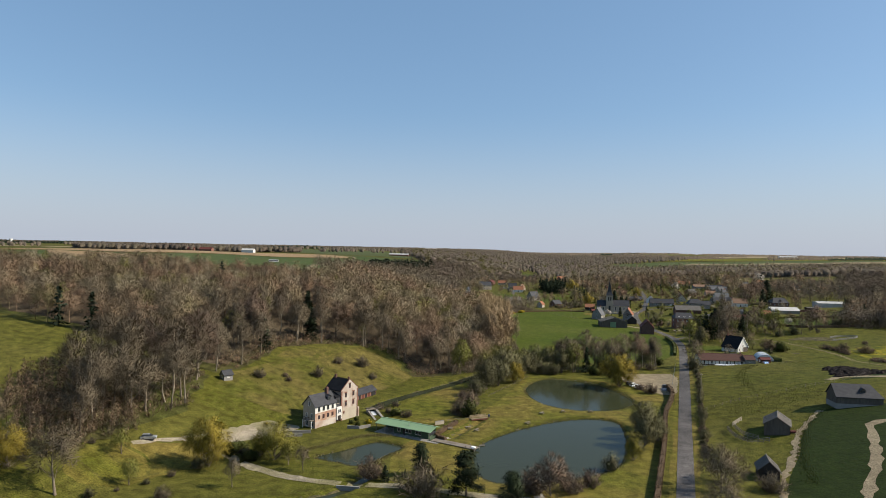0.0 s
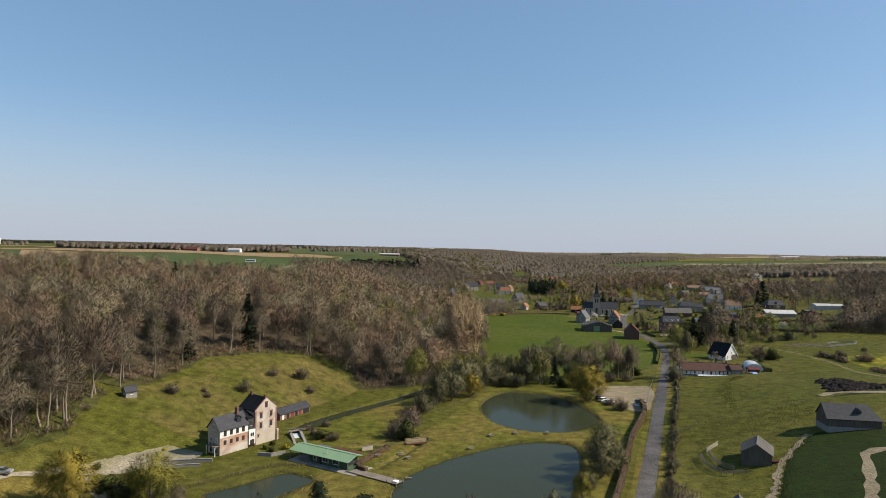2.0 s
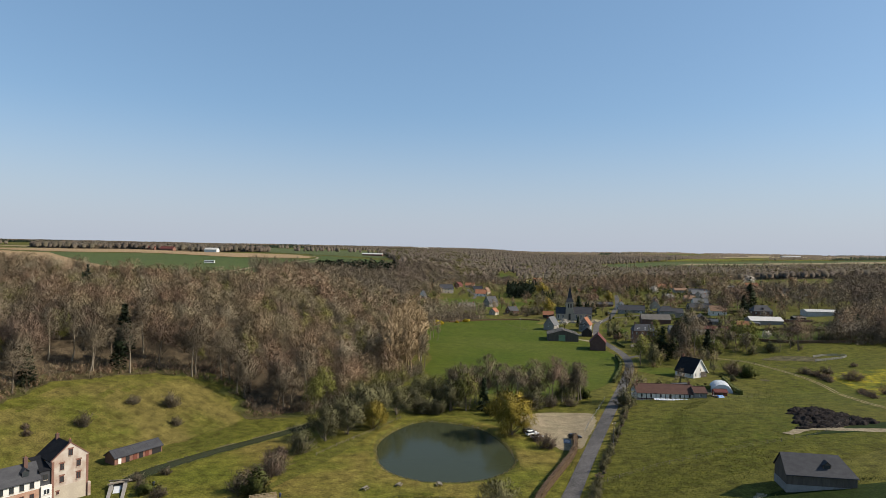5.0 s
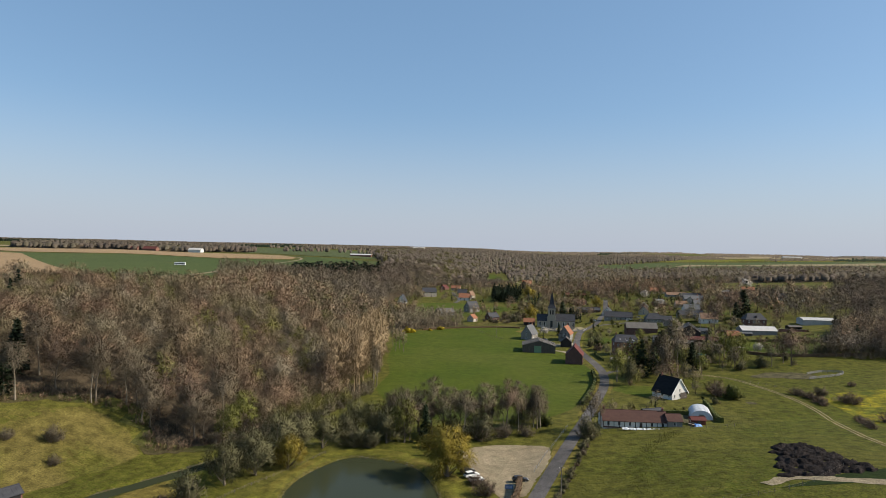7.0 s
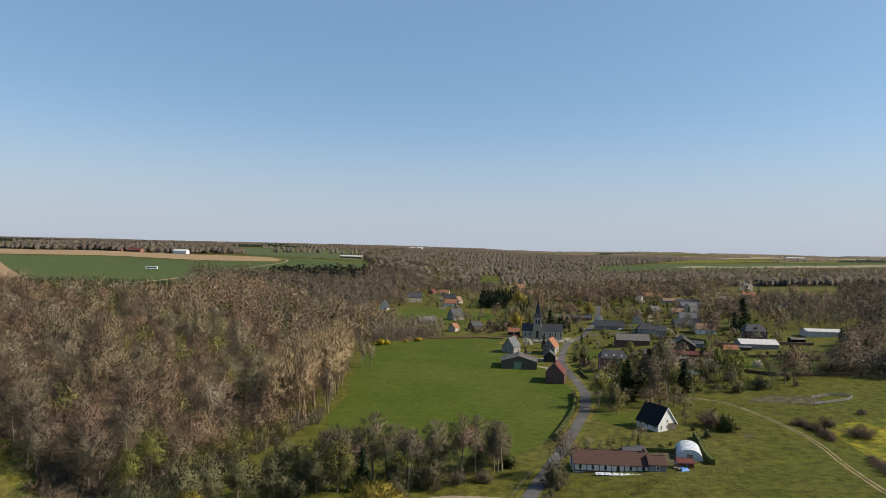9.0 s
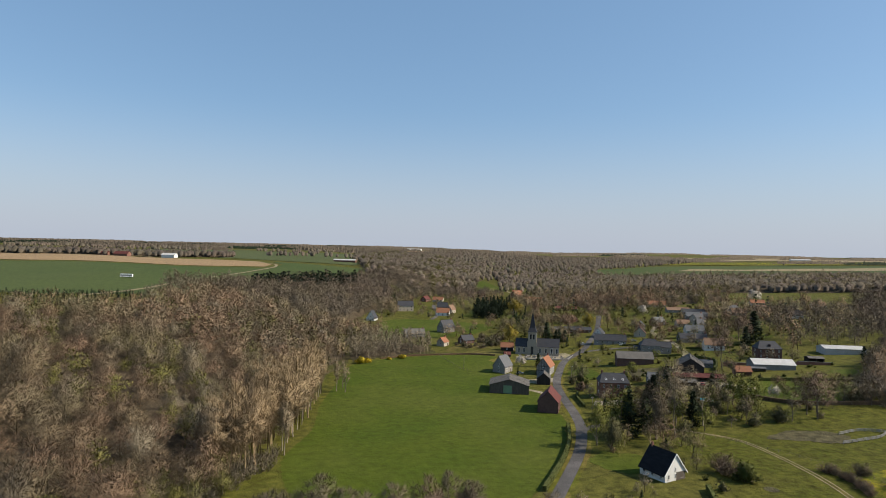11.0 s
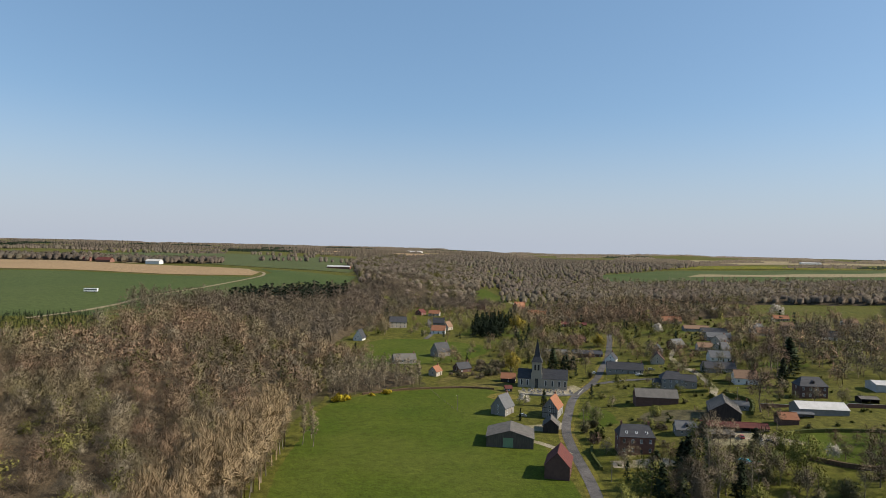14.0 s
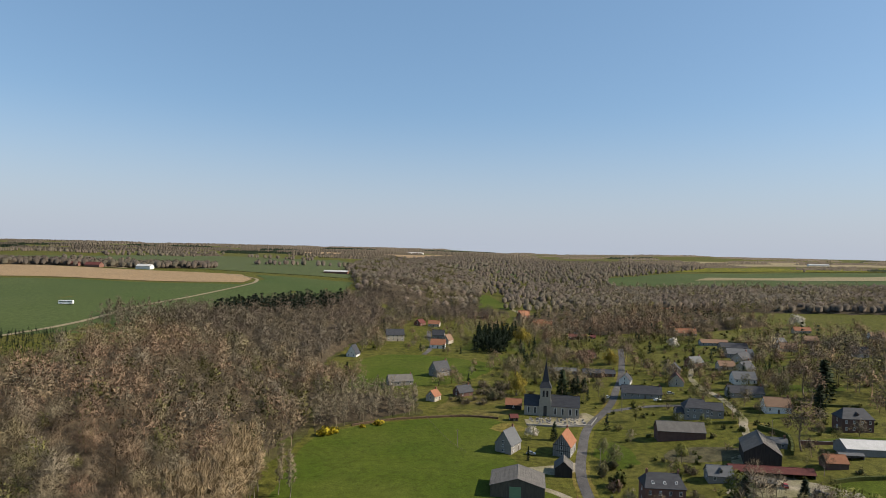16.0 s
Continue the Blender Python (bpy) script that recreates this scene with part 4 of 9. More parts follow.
def broadleaf(seed, H=14.0, R=4.5, low=0.3, clumps=16, per=30, twig=1.4, thick=0.1, trunk=0.24, sides=5, core=0.55, leaf=0, leaf_size=0.3, droop=0.0, slim=1.0):
    """A tree of trunk, limbs and clumps of twigs or leaves. Gives its wood as arrays and its crown as arrays with normals."""
    rng = np.random.default_rng(seed)
    if DETAIL[0] < 1:
        clumps, per, leaf, sides = max(6, round(clumps * 0.65)), max(8, round(per * 0.55)), round(leaf * 0.5), 4
        thick, leaf_size = thick * 1.7, leaf_size * 1.5
    steps = 5 if sides > 3 else 2
    zz = np.linspace(0, 0.9 * H, steps + 1)
    mid = np.stack([np.cumsum(rng.normal(0, 0.014 * H, steps + 1)), np.cumsum(rng.normal(0, 0.014 * H, steps + 1)), zz], 1)
    mid[0, :2] = 0
    rad = trunk * (1 - 0.88 * zz / zz[-1]) * np.where(zz == 0, 1.35, 1)
    wood = [stems(mid[:-1], mid[1:], rad[:-1], rad[1:], sides)]
    # clumps over a lumpy egg, some of them inside it
    u = (np.arange(clumps) + rng.uniform(0.2, 0.8, clumps)) / clumps
    z = 1 - 1.75 * u
    az = np.arange(clumps) * 2.4 + rng.uniform(-0.5, 0.5, clumps) + seed
    ring = np.sqrt(np.clip(1 - z * z, 0, 1)) * (1 - 0.18 * z)
    shell = np.where(np.arange(clumps) % 5 == 3, 0.3, 0.68) * rng.uniform(0.82, 1.2, clumps)
    half = H * (1 - low) / 2
    c0 = np.array([mid[-2, 0], mid[-2, 1], H - half * 1.04])
    cen = c0 + np.stack([np.cos(az) * ring * R, np.sin(az) * ring * R, z * half * 0.98], 1) * shell[:, None]
    cr = R * rng.uniform(0.4, 0.6, clumps) * (14 / clumps) ** 0.36
    # limbs from the trunk to the clumps
    side = np.hypot(cen[:, 0], cen[:, 1])
    zr = np.clip(cen[:, 2] - 0.9 * side - 0.06 * H, low * H * 0.62, 0.85 * H)
    root = np.stack([np.interp(zr, zz, mid[:, k]) for k in range(3)], 1)
    knee = root + (cen - root) * 0.5 + np.array([0, 0, -0.03 * H]) + rng.normal(0, 0.03 * R, cen.shape)
    r1 = trunk * 0.34 * (1.15 - zr / H)
    tip = cen + unit(cen - knee) * (cr * 0.75)[:, None]
    wood += [stems(root, knee, r1, r1 * 0.6, 3), spikes(knee, tip, r1 * 0.6)]
    # twigs round every clump
    i = np.repeat(np.arange(clumps), per)
    out = unit((cen - c0) * np.array([1, 1, 0.8]) + 1e-6)
    d = unit(rng.normal(0, 0.75, (len(i), 3)) + 0.7 * out[i] + np.array([0, 0, 0.3]))
    flat = np.array([1, 1, 0.85 / slim])
    p = cen[i] + d * flat * (cr[i] * rng.uniform(0.2, 0.85, len(i)))[:, None]
    far = unit((p - c0) * np.array([1, 1, 0.8]) + 1e-6)
    way = unit(far * 0.5 + d * 0.35 + rng.normal(0, 0.5, d.shape) + np.array([0, 0, 0.35 * slim - 2.4 * droop]))
    pieces = [slivers(p, way, twig * rng.uniform(0.55, 1.3, len(i)), thick * rng.uniform(0.7, 1.3, len(i)), rng)]
    owner = [np.repeat(cen[i], 3, 0)]
    if core:
        n = round(clumps * per * core)               # the crossing twigs inside, too dense to tell apart
        k = rng.integers(0, clumps, n)
        q = c0 + (cen[k] - c0) * rng.uniform(0.35, 1.0, (n, 1)) + rng.normal(0, 0.3, (n, 3)) * cr[k][:, None]
        w = unit(rng.normal(0, 0.6, (n, 3)) + np.array([0, 0, 0.25]))
        pieces.append(slivers(q - w * twig * 0.5, w, twig * rng.uniform(0.7, 1.3, n), thick * 2.4 * rng.uniform(0.7, 1.3, n), rng))
        owner.append(np.repeat(cen[k], 3, 0))
    if leaf:
        k = rng.integers(0, clumps, leaf)
        d = unit(rng.normal(0, 0.8, (leaf, 3)) + 0.5 * out[k] + np.array([0, 0, 0.2]))
        q = cen[k] + d * flat * (cr[k] * rng.uniform(0.45, 1.12, leaf))[:, None] - np.array([0, 0, 3.0 * droop]) * rng.uniform(0, 1, (leaf, 1))
        pieces.append(leaves_at(q, leaf_size, rng))
        owner.append(np.repeat(cen[k], 3, 0))
    v, f = joined(*pieces)
    v[:, 2] = np.maximum(v[:, 2], 0.15)
    return joined(*wood), lit_round(v, f, np.concatenate(owner), H, seed, 0.12, 0.36 if leaf else 0.2)


def conifer(seed, H=14.0, R=2.6, tiers=20, per=9, ragged=0.25, sides=5, low=0.08, size=0.8):
    rng = np.random.default_rng(seed)
    wood = stems(np.array([[0, 0, 0.0]]), np.array([[0, 0, H * 0.97]]), np.array([0.22]), np.array([0.02]), sides)
    f = np.repeat(np.linspace(low, 0.98, tiers), per) + rng.normal(0, 0.012, tiers * per)
    az = rng.uniform(0, 2 * math.pi, len(f))
    out = R * (1.02 - f) ** 0.8 * rng.uniform(1 - ragged, 1 + ragged, len(f)) + 0.15
    p = np.stack([0 * f, 0 * f, f * H], 1)
    d = unit(np.stack([np.cos(az), np.sin(az), -0.22 + 0.5 * f], 1))
    pieces = []
    for s in (0.35, 0.6, 0.8, 1.0):
        pts = p + d * (out * s)[:, None] + rng.normal(0, 0.12, p.shape)
        dd = unit(d + rng.normal(0, 0.45, d.shape) + np.array([0, 0, -0.15]))
        pieces.append(slivers(pts - dd * size * 0.5, dd, size * rng.uniform(0.8, 1.4, len(f)), np.full(len(f), size * 0.55), rng))
    return wood, joined(*pieces)


def pine(seed, H=15.0, R=5.0):
    """A dark pine with broad uneven plates of needles."""
    rng = np.random.default_rng(seed)
    (wv, wf), _ = broadleaf(seed, H, R, 0.2, 16, 1, 0.5, 0.05, 0.3, core=0)
    pts = []
    for k in range(64):
        f = 0.16 + 0.84 * (k + rng.uniform()) / 64
        a, o = rng.uniform(0, 6.28), R * (1.08 - f) ** 0.6 * rng.uniform(0.25, 1.0)
        c = np.array([math.cos(a) * o, math.sin(a) * o, f * H * 0.97])
        pts.append(c + rng.normal(0, 1, (110, 3)) * np.array([0.8, 0.8, 0.4]))
    pts = np.concatenate(pts)
    return (wv, wf), leaves_at(pts, 0.42, rng)


def shrub(seed, H=3.0, R=2.2, n=700, twig=0.9, thick=0.05, leaf=0, leaf_size=0.22, lobes=9):
    """Many stems from the ground, lobed and uneven."""
    rng = np.random.default_rng(seed)
    if DETAIL[0] < 1:
        n, leaf, thick, leaf_size = round(n * 0.4), round(leaf * 0.45), thick * 2.0, leaf_size * 1.5
    m = max(14, n // 14)
    az, t = rng.uniform(0, 6.28, m), rng.uniform(0.05, 1, m) ** 0.6
    lob = 0.8 + 0.3 * np.sin(az * 3 + seed) * np.cos(az * 2 + seed * 2)
    q = np.stack([np.cos(az) * t * R * lob, np.sin(az) * t * R * lob, H * np.sqrt(np.clip(1.05 - t ** 2, 0.08, 1)) * rng.uniform(0.6, 1.05, m)], 1)
    p = np.stack([np.cos(az) * t * R * 0.3, np.sin(az) * t * R * 0.3, 0 * t], 1)
    wood = spikes(p, q, np.full(m, 0.035))
    j = rng.integers(0, m, n)
    s = rng.uniform(0.25, 1.05, n)
    p3 = p[j] + (q - p)[j] * s[:, None] + rng.normal(0, 0.1, (n, 3))
    d3 = unit((q - p)[j] * 0.15 + rng.normal(0, 0.7, (n, 3)) + np.array([0, 0, 0.35]))
    l3 = twig * rng.uniform(0.5, 1.2, n)
    crown = [slivers(p3, d3, l3, np.full(n, thick), rng)]
    if leaf:
        crown.append(mass(np.array([0, 0, H * 0.32]), (R * 0.5, R * 0.5, H * 0.3), seed, 4))
    if leaf:
        k = rng.integers(0, n, leaf)
        crown.append(leaves_at(p3[k] + d3[k] * (l3[k] * rng.uniform(0.2, 1, leaf))[:, None] + rng.normal(0, 0.12, (leaf, 3)), leaf_size, rng))
    w, c = wood, joined(*crown)
    c[0][:, 2] = np.abs(c[0][:, 2])
    return w, c


KINDS = dict(
    bare=(lambda s: broadleaf(s, 14, 4.8, 0.26, 24, 80, 1.4, 0.075, core=0.12), BARK, TWIG, "bare brown deciduous tree in early spring", "tree"),
    beech=(lambda s: broadleaf(s, 16, 5.4, 0.22, 26, 84, 1.4, 0.075, core=0.2), BARK, TWIG_RED, "bare russet beech with fine twigs", "tree"),
    tall=(lambda s: broadleaf(s, 18, 3.8, 0.44, 20, 70, 1.5, 0.075, 0.24, core=0.05), BARK_PALE, TWIG, "tall bare tree with a clear trunk", "tree"),
    poplar=(lambda s: broadleaf(s, 21, 2.3, 0.14, 26, 56, 1.9, 0.07, 0.22, core=0.1, slim=1.7), BARK_PALE, TWIG_PALE, "tall slender pale bare poplar", "tree"),
    budding=(lambda s: broadleaf(s, 11, 3.9, 0.16, 22, 30, 1.1, 0.085, 0.2, 5, 0.35, 1900, 0.26), BARK, BUD, "tree with fresh yellow-green buds", "tree"),
    green=(lambda s: broadleaf(s, 15, 5.5, 0.12, 26, 30, 1.2, 0.09, 0.28, 5, 0.4, 3000, 0.42), BARK, BUD, "tree in fresh green leaf", "tree"),
    willow=(lambda s: broadleaf(s, 7.0, 3.6, 0.0, 28, 110, 0.95, 0.055, 0.26, 5, 0.3, 2400, 0.14, 0.36), BARK, YELLOW_LEAF, "golden weeping willow in young leaf", "tree"),
    sallow=(lambda s: broadleaf(s, 8.5, 4.2, 0.0, 26, 64, 1.0, 0.085, 0.2, 5, 0.3, 1500, 0.2), BARK, TWIG_GREY, "grey-green budding willow tree", "tree"),
    weeping=(lambda s: broadleaf(s, 8.0, 4.2, 0.0, 28, 100, 1.0, 0.06, 0.26, 5, 0.3, 2000, 0.15, 0.24), BARK, OLIVE_LEAF, "olive-yellow willow in young leaf", "tree"),
    stooled=(lambda s: broadleaf(s, 11, 5.6, 0.02, 30, 130, 1.1, 0.05, 0.18, core=0.1), BARK_PALE, TWIG, "bare many-stemmed tree with fine grey-brown twigs", "tree"),
    fir=(lambda s: conifer(s, 14, 2.8, 20, 11, 0.25, 5, 0.06, 1.0), BARK, NEEDLE, "dark green fir with drooping branches", "tree"),
    pine=(lambda s: pine(s), BARK, NEEDLE, "dark spreading pine with uneven crown", "tree"),
    cherry=(lambda s: broadleaf(s, 8, 3.6, 0.16, 20, 24, 1.0, 0.08, 0.18, 5, 0.15, 1700, 0.32), BARK, BLOSSOM, "small tree in pale blossom", "tree"),
    russet=(lambda s: broadleaf(s, 8, 3.6, 0.04, 24, 80, 1.0, 0.07, 0.16, core=0.2), BARK, TWIG_RED, "bare russet ornamental tree", "tree"),
    scrub=(lambda s: shrub(s, 3.4, 2.6, 1200, 0.9, 0.065), BARK, TWIG, "bare brown twiggy shrub", "shrub"),
    redscrub=(lambda s: shrub(s, 3.2, 2.8, 1300, 0.7, 0.07), BARK, TWIG_RED, "bare russet twiggy shrub", "shrub"),
    greyscrub=(lambda s: shrub(s, 4.0, 3.0, 1100, 0.8, 0.07, 800, 0.18), BARK, TWIG_GREY, "grey-green budding bushy shrub", "shrub"),
    evergreen=(lambda s: shrub(s, 2.2, 1.8, 300, 0.6, 0.06, 2600, 0.2), BARK, HEDGE_LEAF, "dense dark evergreen shrub", "shrub"),
    box=(lambda s: shrub(s, 1.4, 1.0, 200, 0.4, 0.06, 1200, 0.22), BARK, HEDGE_LEAF, "clipped round evergreen bush", "shrub"),
    gorse=(lambda s: shrub(s, 2.2, 2.2, 300, 0.6, 0.07, 1100, 0.32), BARK, GORSE, "bright yellow flowering bush", "shrub"),
    cypress=(lambda s: conifer(s, 12, 1.5, 26, 10, 0.15, 5, 0.02, 0.8), BARK, NEEDLE, "dark narrow evergreen cypress tree", "tree"),
)
PROTO = {}
TREE_RNG = random.Random(7)


def plant(kind, x, y, size=1.0, group="", wide=1.0):
    """A tree or shrub of a kind, standing on the ground."""
    gen, bark, crown, label, cat = KINDS[kind]
    lite = y > 430
    v = TREE_RNG.randrange(3) + (10 if lite else 0)
    m = pose(x, y, float(gz(x, y)) - 0.08, 0, 0, TREE_RNG.uniform(0, 360)) @ Matrix.Diagonal((size * wide, size * wide, size * TREE_RNG.uniform(0.92, 1.08), 1))
    if (kind, v) in PROTO:
        return copy_thing(PROTO[kind, v], m)
    DETAIL[0] = 0.5 if lite else 1.0
    (wv, wf), crown_parts = gen(31 * v + len(kind) * 7 + ord(kind[0]))
    DETAIL[0] = 1.0
    root = tagged(new(cat), label, cat, group)
    cv, cf, cn = crown_parts if len(crown_parts) == 3 else rounded(*crown_parts, crown_parts[0][:, 2].max(), v)
    part("trunk" if cat == "tree" else "woody_stem", big_mesh("trunk", wv, wf, bark), None, root)
    part("crown" if cat == "tree" else "foliage", big_mesh("crown", cv, cf, crown, None, cn), None, root)
    copy = root
    PROTO[kind, v] = root
    root.matrix_basis = m
    return copy


def scattered(poly, gap, seed, jitter=0.48):
    """Points about gap metres apart inside a polygon."""
    rng = np.random.default_rng(seed)
    xs, ys = [p[0] for p in poly], [p[1] for p in poly]
    a, b = np.meshgrid(np.arange(min(xs), max(xs), gap), np.arange(min(ys), max(ys), gap))
    a, b = a.ravel() + rng.uniform(-jitter, jitter, a.size) * gap, b.ravel() + rng.uniform(-jitter, jitter, b.size) * gap
    k = inside(a, b, poly)
    return np.stack([a[k], b[k]], 1)


LOD = {}


def lod(kind, level):
    """Simple trees for the woods, a few of each kind."""
    if (kind, level) not in LOD:
        out = []
        for s in range(7):
            if kind == "bush":
                w, c = shrub(s, 3.0, 2.6, 30, 0.7, 0.2, 90, 0.75)
            elif kind == "orchard":
                w, c = broadleaf(s + 20, 11, 4.6, 0.05, *((14, 40, 1.2, 0.09), (9, 22, 1.3, 0.18))[level], 0.2, 3, 0.35)
            elif kind == "scrub":
                w, c = shrub(s, 3.4, 2.4, 150, 0.8, 0.12)
            elif kind == "fir":
                w, c = conifer(s, 14, 2.8, 11 if level == 0 else 5, 6 if level == 0 else 4, 0.3, 3, 0.1, 1.4 if level == 0 else 2.2)
            elif kind == "poplar":
                w, c = broadleaf(s, 18, 2.3, 0.05, *((16, 52, 1.5, 0.065), (8, 16, 2.0, 0.2), (), (5, 8, 3.0, 0.5))[level], 0.13, 3, 0.12, slim=1.6)
            elif kind == "green":
                w, c = broadleaf(s, 13, 4.4, 0.12, *((12, 12, 1.3, 0.14) if level == 0 else (6, 8, 1.8, 0.32)), 0.2, 3, 0.8, 210 if level == 0 else 44, 0.5 if level == 0 else 1.0)
            elif level == 3:
                rng = np.random.default_rng(s)
                d = unit(rng.normal(0, 1, (26, 3)) + np.array([0, 0, 0.9]))
                w = mass(np.array([0, 0, 5.4]), (4.5, 4.5, 5.0), s, 4)
                c = slivers(np.array([0, 0, 5.4]) + d * np.array([3.9, 3.9, 4.4]), unit(d * 0.5 + rng.normal(0, 0.5, d.shape) + np.array([0, 0, 0.6])), rng.uniform(0.9, 1.9, 26), rng.uniform(0.35, 0.7, 26), rng)
            else:
                w, c = broadleaf(s + 9, 14.5, 6.3, 0.26, *((18, 56, 1.35, 0.085), (10, 22, 1.6, 0.2))[level], 0.2, 3, 0.3)
            if len(c) == 3:
                (wv, wf, wn), o = rounded(*w, w[0][:, 2].max(), s), len(w[0])
                out.append((np.concatenate([wv, c[0]]), np.concatenate([wf, c[1] + o]), np.concatenate([wn, c[2]])))
            else:
                v, f = joined(w, c)
                v, f, n = rounded(v, f, v[:, 2].max(), s)
                out.append((v, f, unit(n + np.array([0, 0, 0.9])) if level == 3 else n))
        LOD[kind, level] = out
    return LOD[kind, level]


def wood(name, kind, pts, mat, label, size=(0.65, 1.38), level=0, seed=1, sink=0.2, clumps=0.02):
    """Woodland that nobody could count: one mesh."""
    rng = np.random.default_rng(seed)
    pts = np.asarray(pts)
    z = gz(pts[:, 0], pts[:, 1]) - sink
    kinds = lod(kind, level)
    vs, fs, ts, ns, o = [], [], [], [], 0
    tone = 0.5 + 0.5 * np.sin(pts[:, 0] * clumps * 1.3 + seed) * np.cos(pts[:, 1] * clumps + seed * 2)
    for (x, y), zz, tn in zip(pts, z, tone):
        v, f, n = kinds[rng.integers(len(kinds))]
        a, s = rng.uniform(0, 6.28), rng.uniform(*size) * (0.84 if 29 < zz < 60 and y < 700 else 1.0)
        c, sn = math.cos(a) * s, math.sin(a) * s
        w = np.stack([v[:, 0] * c - v[:, 1] * sn + x, v[:, 0] * sn + v[:, 1] * c + y, v[:, 2] * s * rng.uniform(0.9, 1.1) + zz], 1)
        vs.append(w)
        ns.append(np.stack([n[:, 0] * c / s - n[:, 1] * sn / s, n[:, 0] * sn / s + n[:, 1] * c / s, n[:, 2]], 1))
        fs.append(f + o)
        ts.append(np.full(len(v), np.clip(tn * 0.75 + rng.uniform(-0.15, 0.4), 0, 1)))
        o += len(v)
    return tagged(new(name, big_mesh(name, np.concatenate(vs), np.concatenate(fs), mat, np.concatenate(ts), np.concatenate(ns))), label, "woodland", kind="stuff")


def split(pts, shares, seed):
    """Deals points out by shares, in loose patches."""
    rng = np.random.default_rng(seed)
    key = (np.sin(pts[:, 0] * 0.045 + seed) + np.sin(pts[:, 1] * 0.038 + 2.1 * seed) + np.sin((pts[:, 0] + pts[:, 1]) * 0.07)) / 6 + 0.5 + rng.normal(0, 0.16, len(pts))
    order = np.argsort(key)
    out, k = [], 0
    for s in shares:
        n = round(s * len(pts))
        out.append(pts[order[k:k + n]])
        k += n
    return out


def thicket(name, poly, high, label, step=5.0, rim=10.0):
    """The closed, uneven mass of saplings and inner twigs under the crowns."""
    xs, ys = [p[0] for p in poly], [p[1] for p in poly]
    a, b = np.meshgrid(np.arange(min(xs), max(xs) + step, step), np.arange(min(ys), max(ys) + step, step))
    shape = a.shape
    rng = np.random.default_rng(len(name) + int(high * 7))
    a, b = a.ravel() + rng.uniform(-0.3, 0.3, a.size) * step, b.ravel() + rng.uniform(-0.3, 0.3, b.size) * step
    k = inside(a, b, poly)
    d = near_line(a, b, poly + poly[:1])
    z = np.where(k, high * np.clip((d - 3) / rim, 0, 1) * rng.uniform(0.6, 1.15, a.size), 0) - 0.4
    v = np.stack([a, b, gz(a, b) + z], 1)
    q = (np.arange(shape[0] - 1)[:, None] * shape[1] + np.arange(shape[1] - 1)[None, :]).ravel()
    ok = k[q] | k[q + 1] | k[q + shape[1]] | k[q + shape[1] + 1]
    q = q[ok]
    w = shape[1]
    tri = np.concatenate([np.stack([q, q + 1, q + w + 1], 1), np.stack([q, q + w + 1, q + w], 1)])
    used, tri = np.unique(tri, return_inverse=True)
    tagged(new(name, big_mesh(name, v[used], tri.reshape(-1, 3), THICKET)), label, "woodland", kind="stuff")


WOOD_MAIN = [(-14, 298), (6, 303), (22, 322), (36, 370), (26, 388), (24, 440), (28, 500), (40, 560), (42, 600), (34, 650), (20, 690), (-70, 715), (-95, 690), (-110, 640), (-98, 560), (-112, 536), (-212, 500), (-260, 490), (-330, 480), (-330, 380), (-240, 322), (-188, 264), (-148, 254), (-100, 240), (-84, 238), (-76, 252), (-72, 284), (-51, 309), (-28, 316)]
WOOD_FRONT = [(-100, 168), (-91, 186), (-82, 200), (-86, 236), (-114, 240), (-117, 213), (-113, 190)]
drape("wood_floor", WOOD_MAIN, LITTER, 0.1, 8, "brown leaf litter under bare trees", ragged=1.6)
drape("wood_floor_front", WOOD_FRONT, LITTER, 0.1, 6, "brown leaf litter under bare trees", ragged=4.0)
thicket("thicket_main", WOOD_MAIN, 3.6, "dense brown saplings and twigs under the wood's crowns", 4.0, 22)
pts = scattered(WOOD_MAIN, 9.0, 3)
edge = (pts[:, 1] < 322) & (pts[:, 0] > -100)
near_edge, rest = pts[edge], pts[~edge]
parts_of_wood = split(rest, (0.53, 0.135, 0.135, 0.195, 0.005), 2)
for k, (sort, kind, mat, lab, size) in enumerate((("beech", "beech", WOODS, "dense bare beech wood, russet brown", (0.78, 1.3)), ("grey", "beech", WOODS_PALE, "pale grey bare trees within the wood", (0.7, 1.3)),
                                                   ("budding", "green", WOODS_GREEN, "budding green trees within the wood", (0.6, 1.3)), ("mixed", "beech", WOODS, "bare brown trees on the valley side", (0.7, 1.05)))):
    near = parts_of_wood[k][:, 1] < 500
    wood("woodland_" + sort, kind, parts_of_wood[k][near], mat, lab, size, 0, k + 2)
    wood("woodland_" + sort + "_upper", kind, parts_of_wood[k][~near], mat, lab, size, 1, k + 2)
wood("woodland_fir", "fir", parts_of_wood[4], WOODS_DARK, "scattered dark firs in the wood", seed=6)
for k, (x, y) in enumerate(near_edge):
    r = TREE_RNG.random()
    plant("tall" if r < 0.34 else "bare" if r < 0.66 else "beech" if r < 0.88 else "budding" if r < 0.97 else "fir" if x < -60 else "bare", x, y, TREE_RNG.uniform(0.95, 1.35), "trees at the edge of the wood")
for k, (x, y) in enumerate(scattered(WOOD_FRONT, 6.4, 8)):
    r = TREE_RNG.random()
    plant("tall" if r < 0.45 else "bare" if r < 0.8 else "beech" if r < 0.9 else "scrub", x, y, TREE_RNG.uniform(0.9, 1.3), "trees at the edge of the wood")
wood("woodland_undergrowth", "scrub", scattered(WOOD_FRONT, 3.6, 9), WOODS, "bare undergrowth at the foot of the wood", (0.7, 1.3), seed=26)
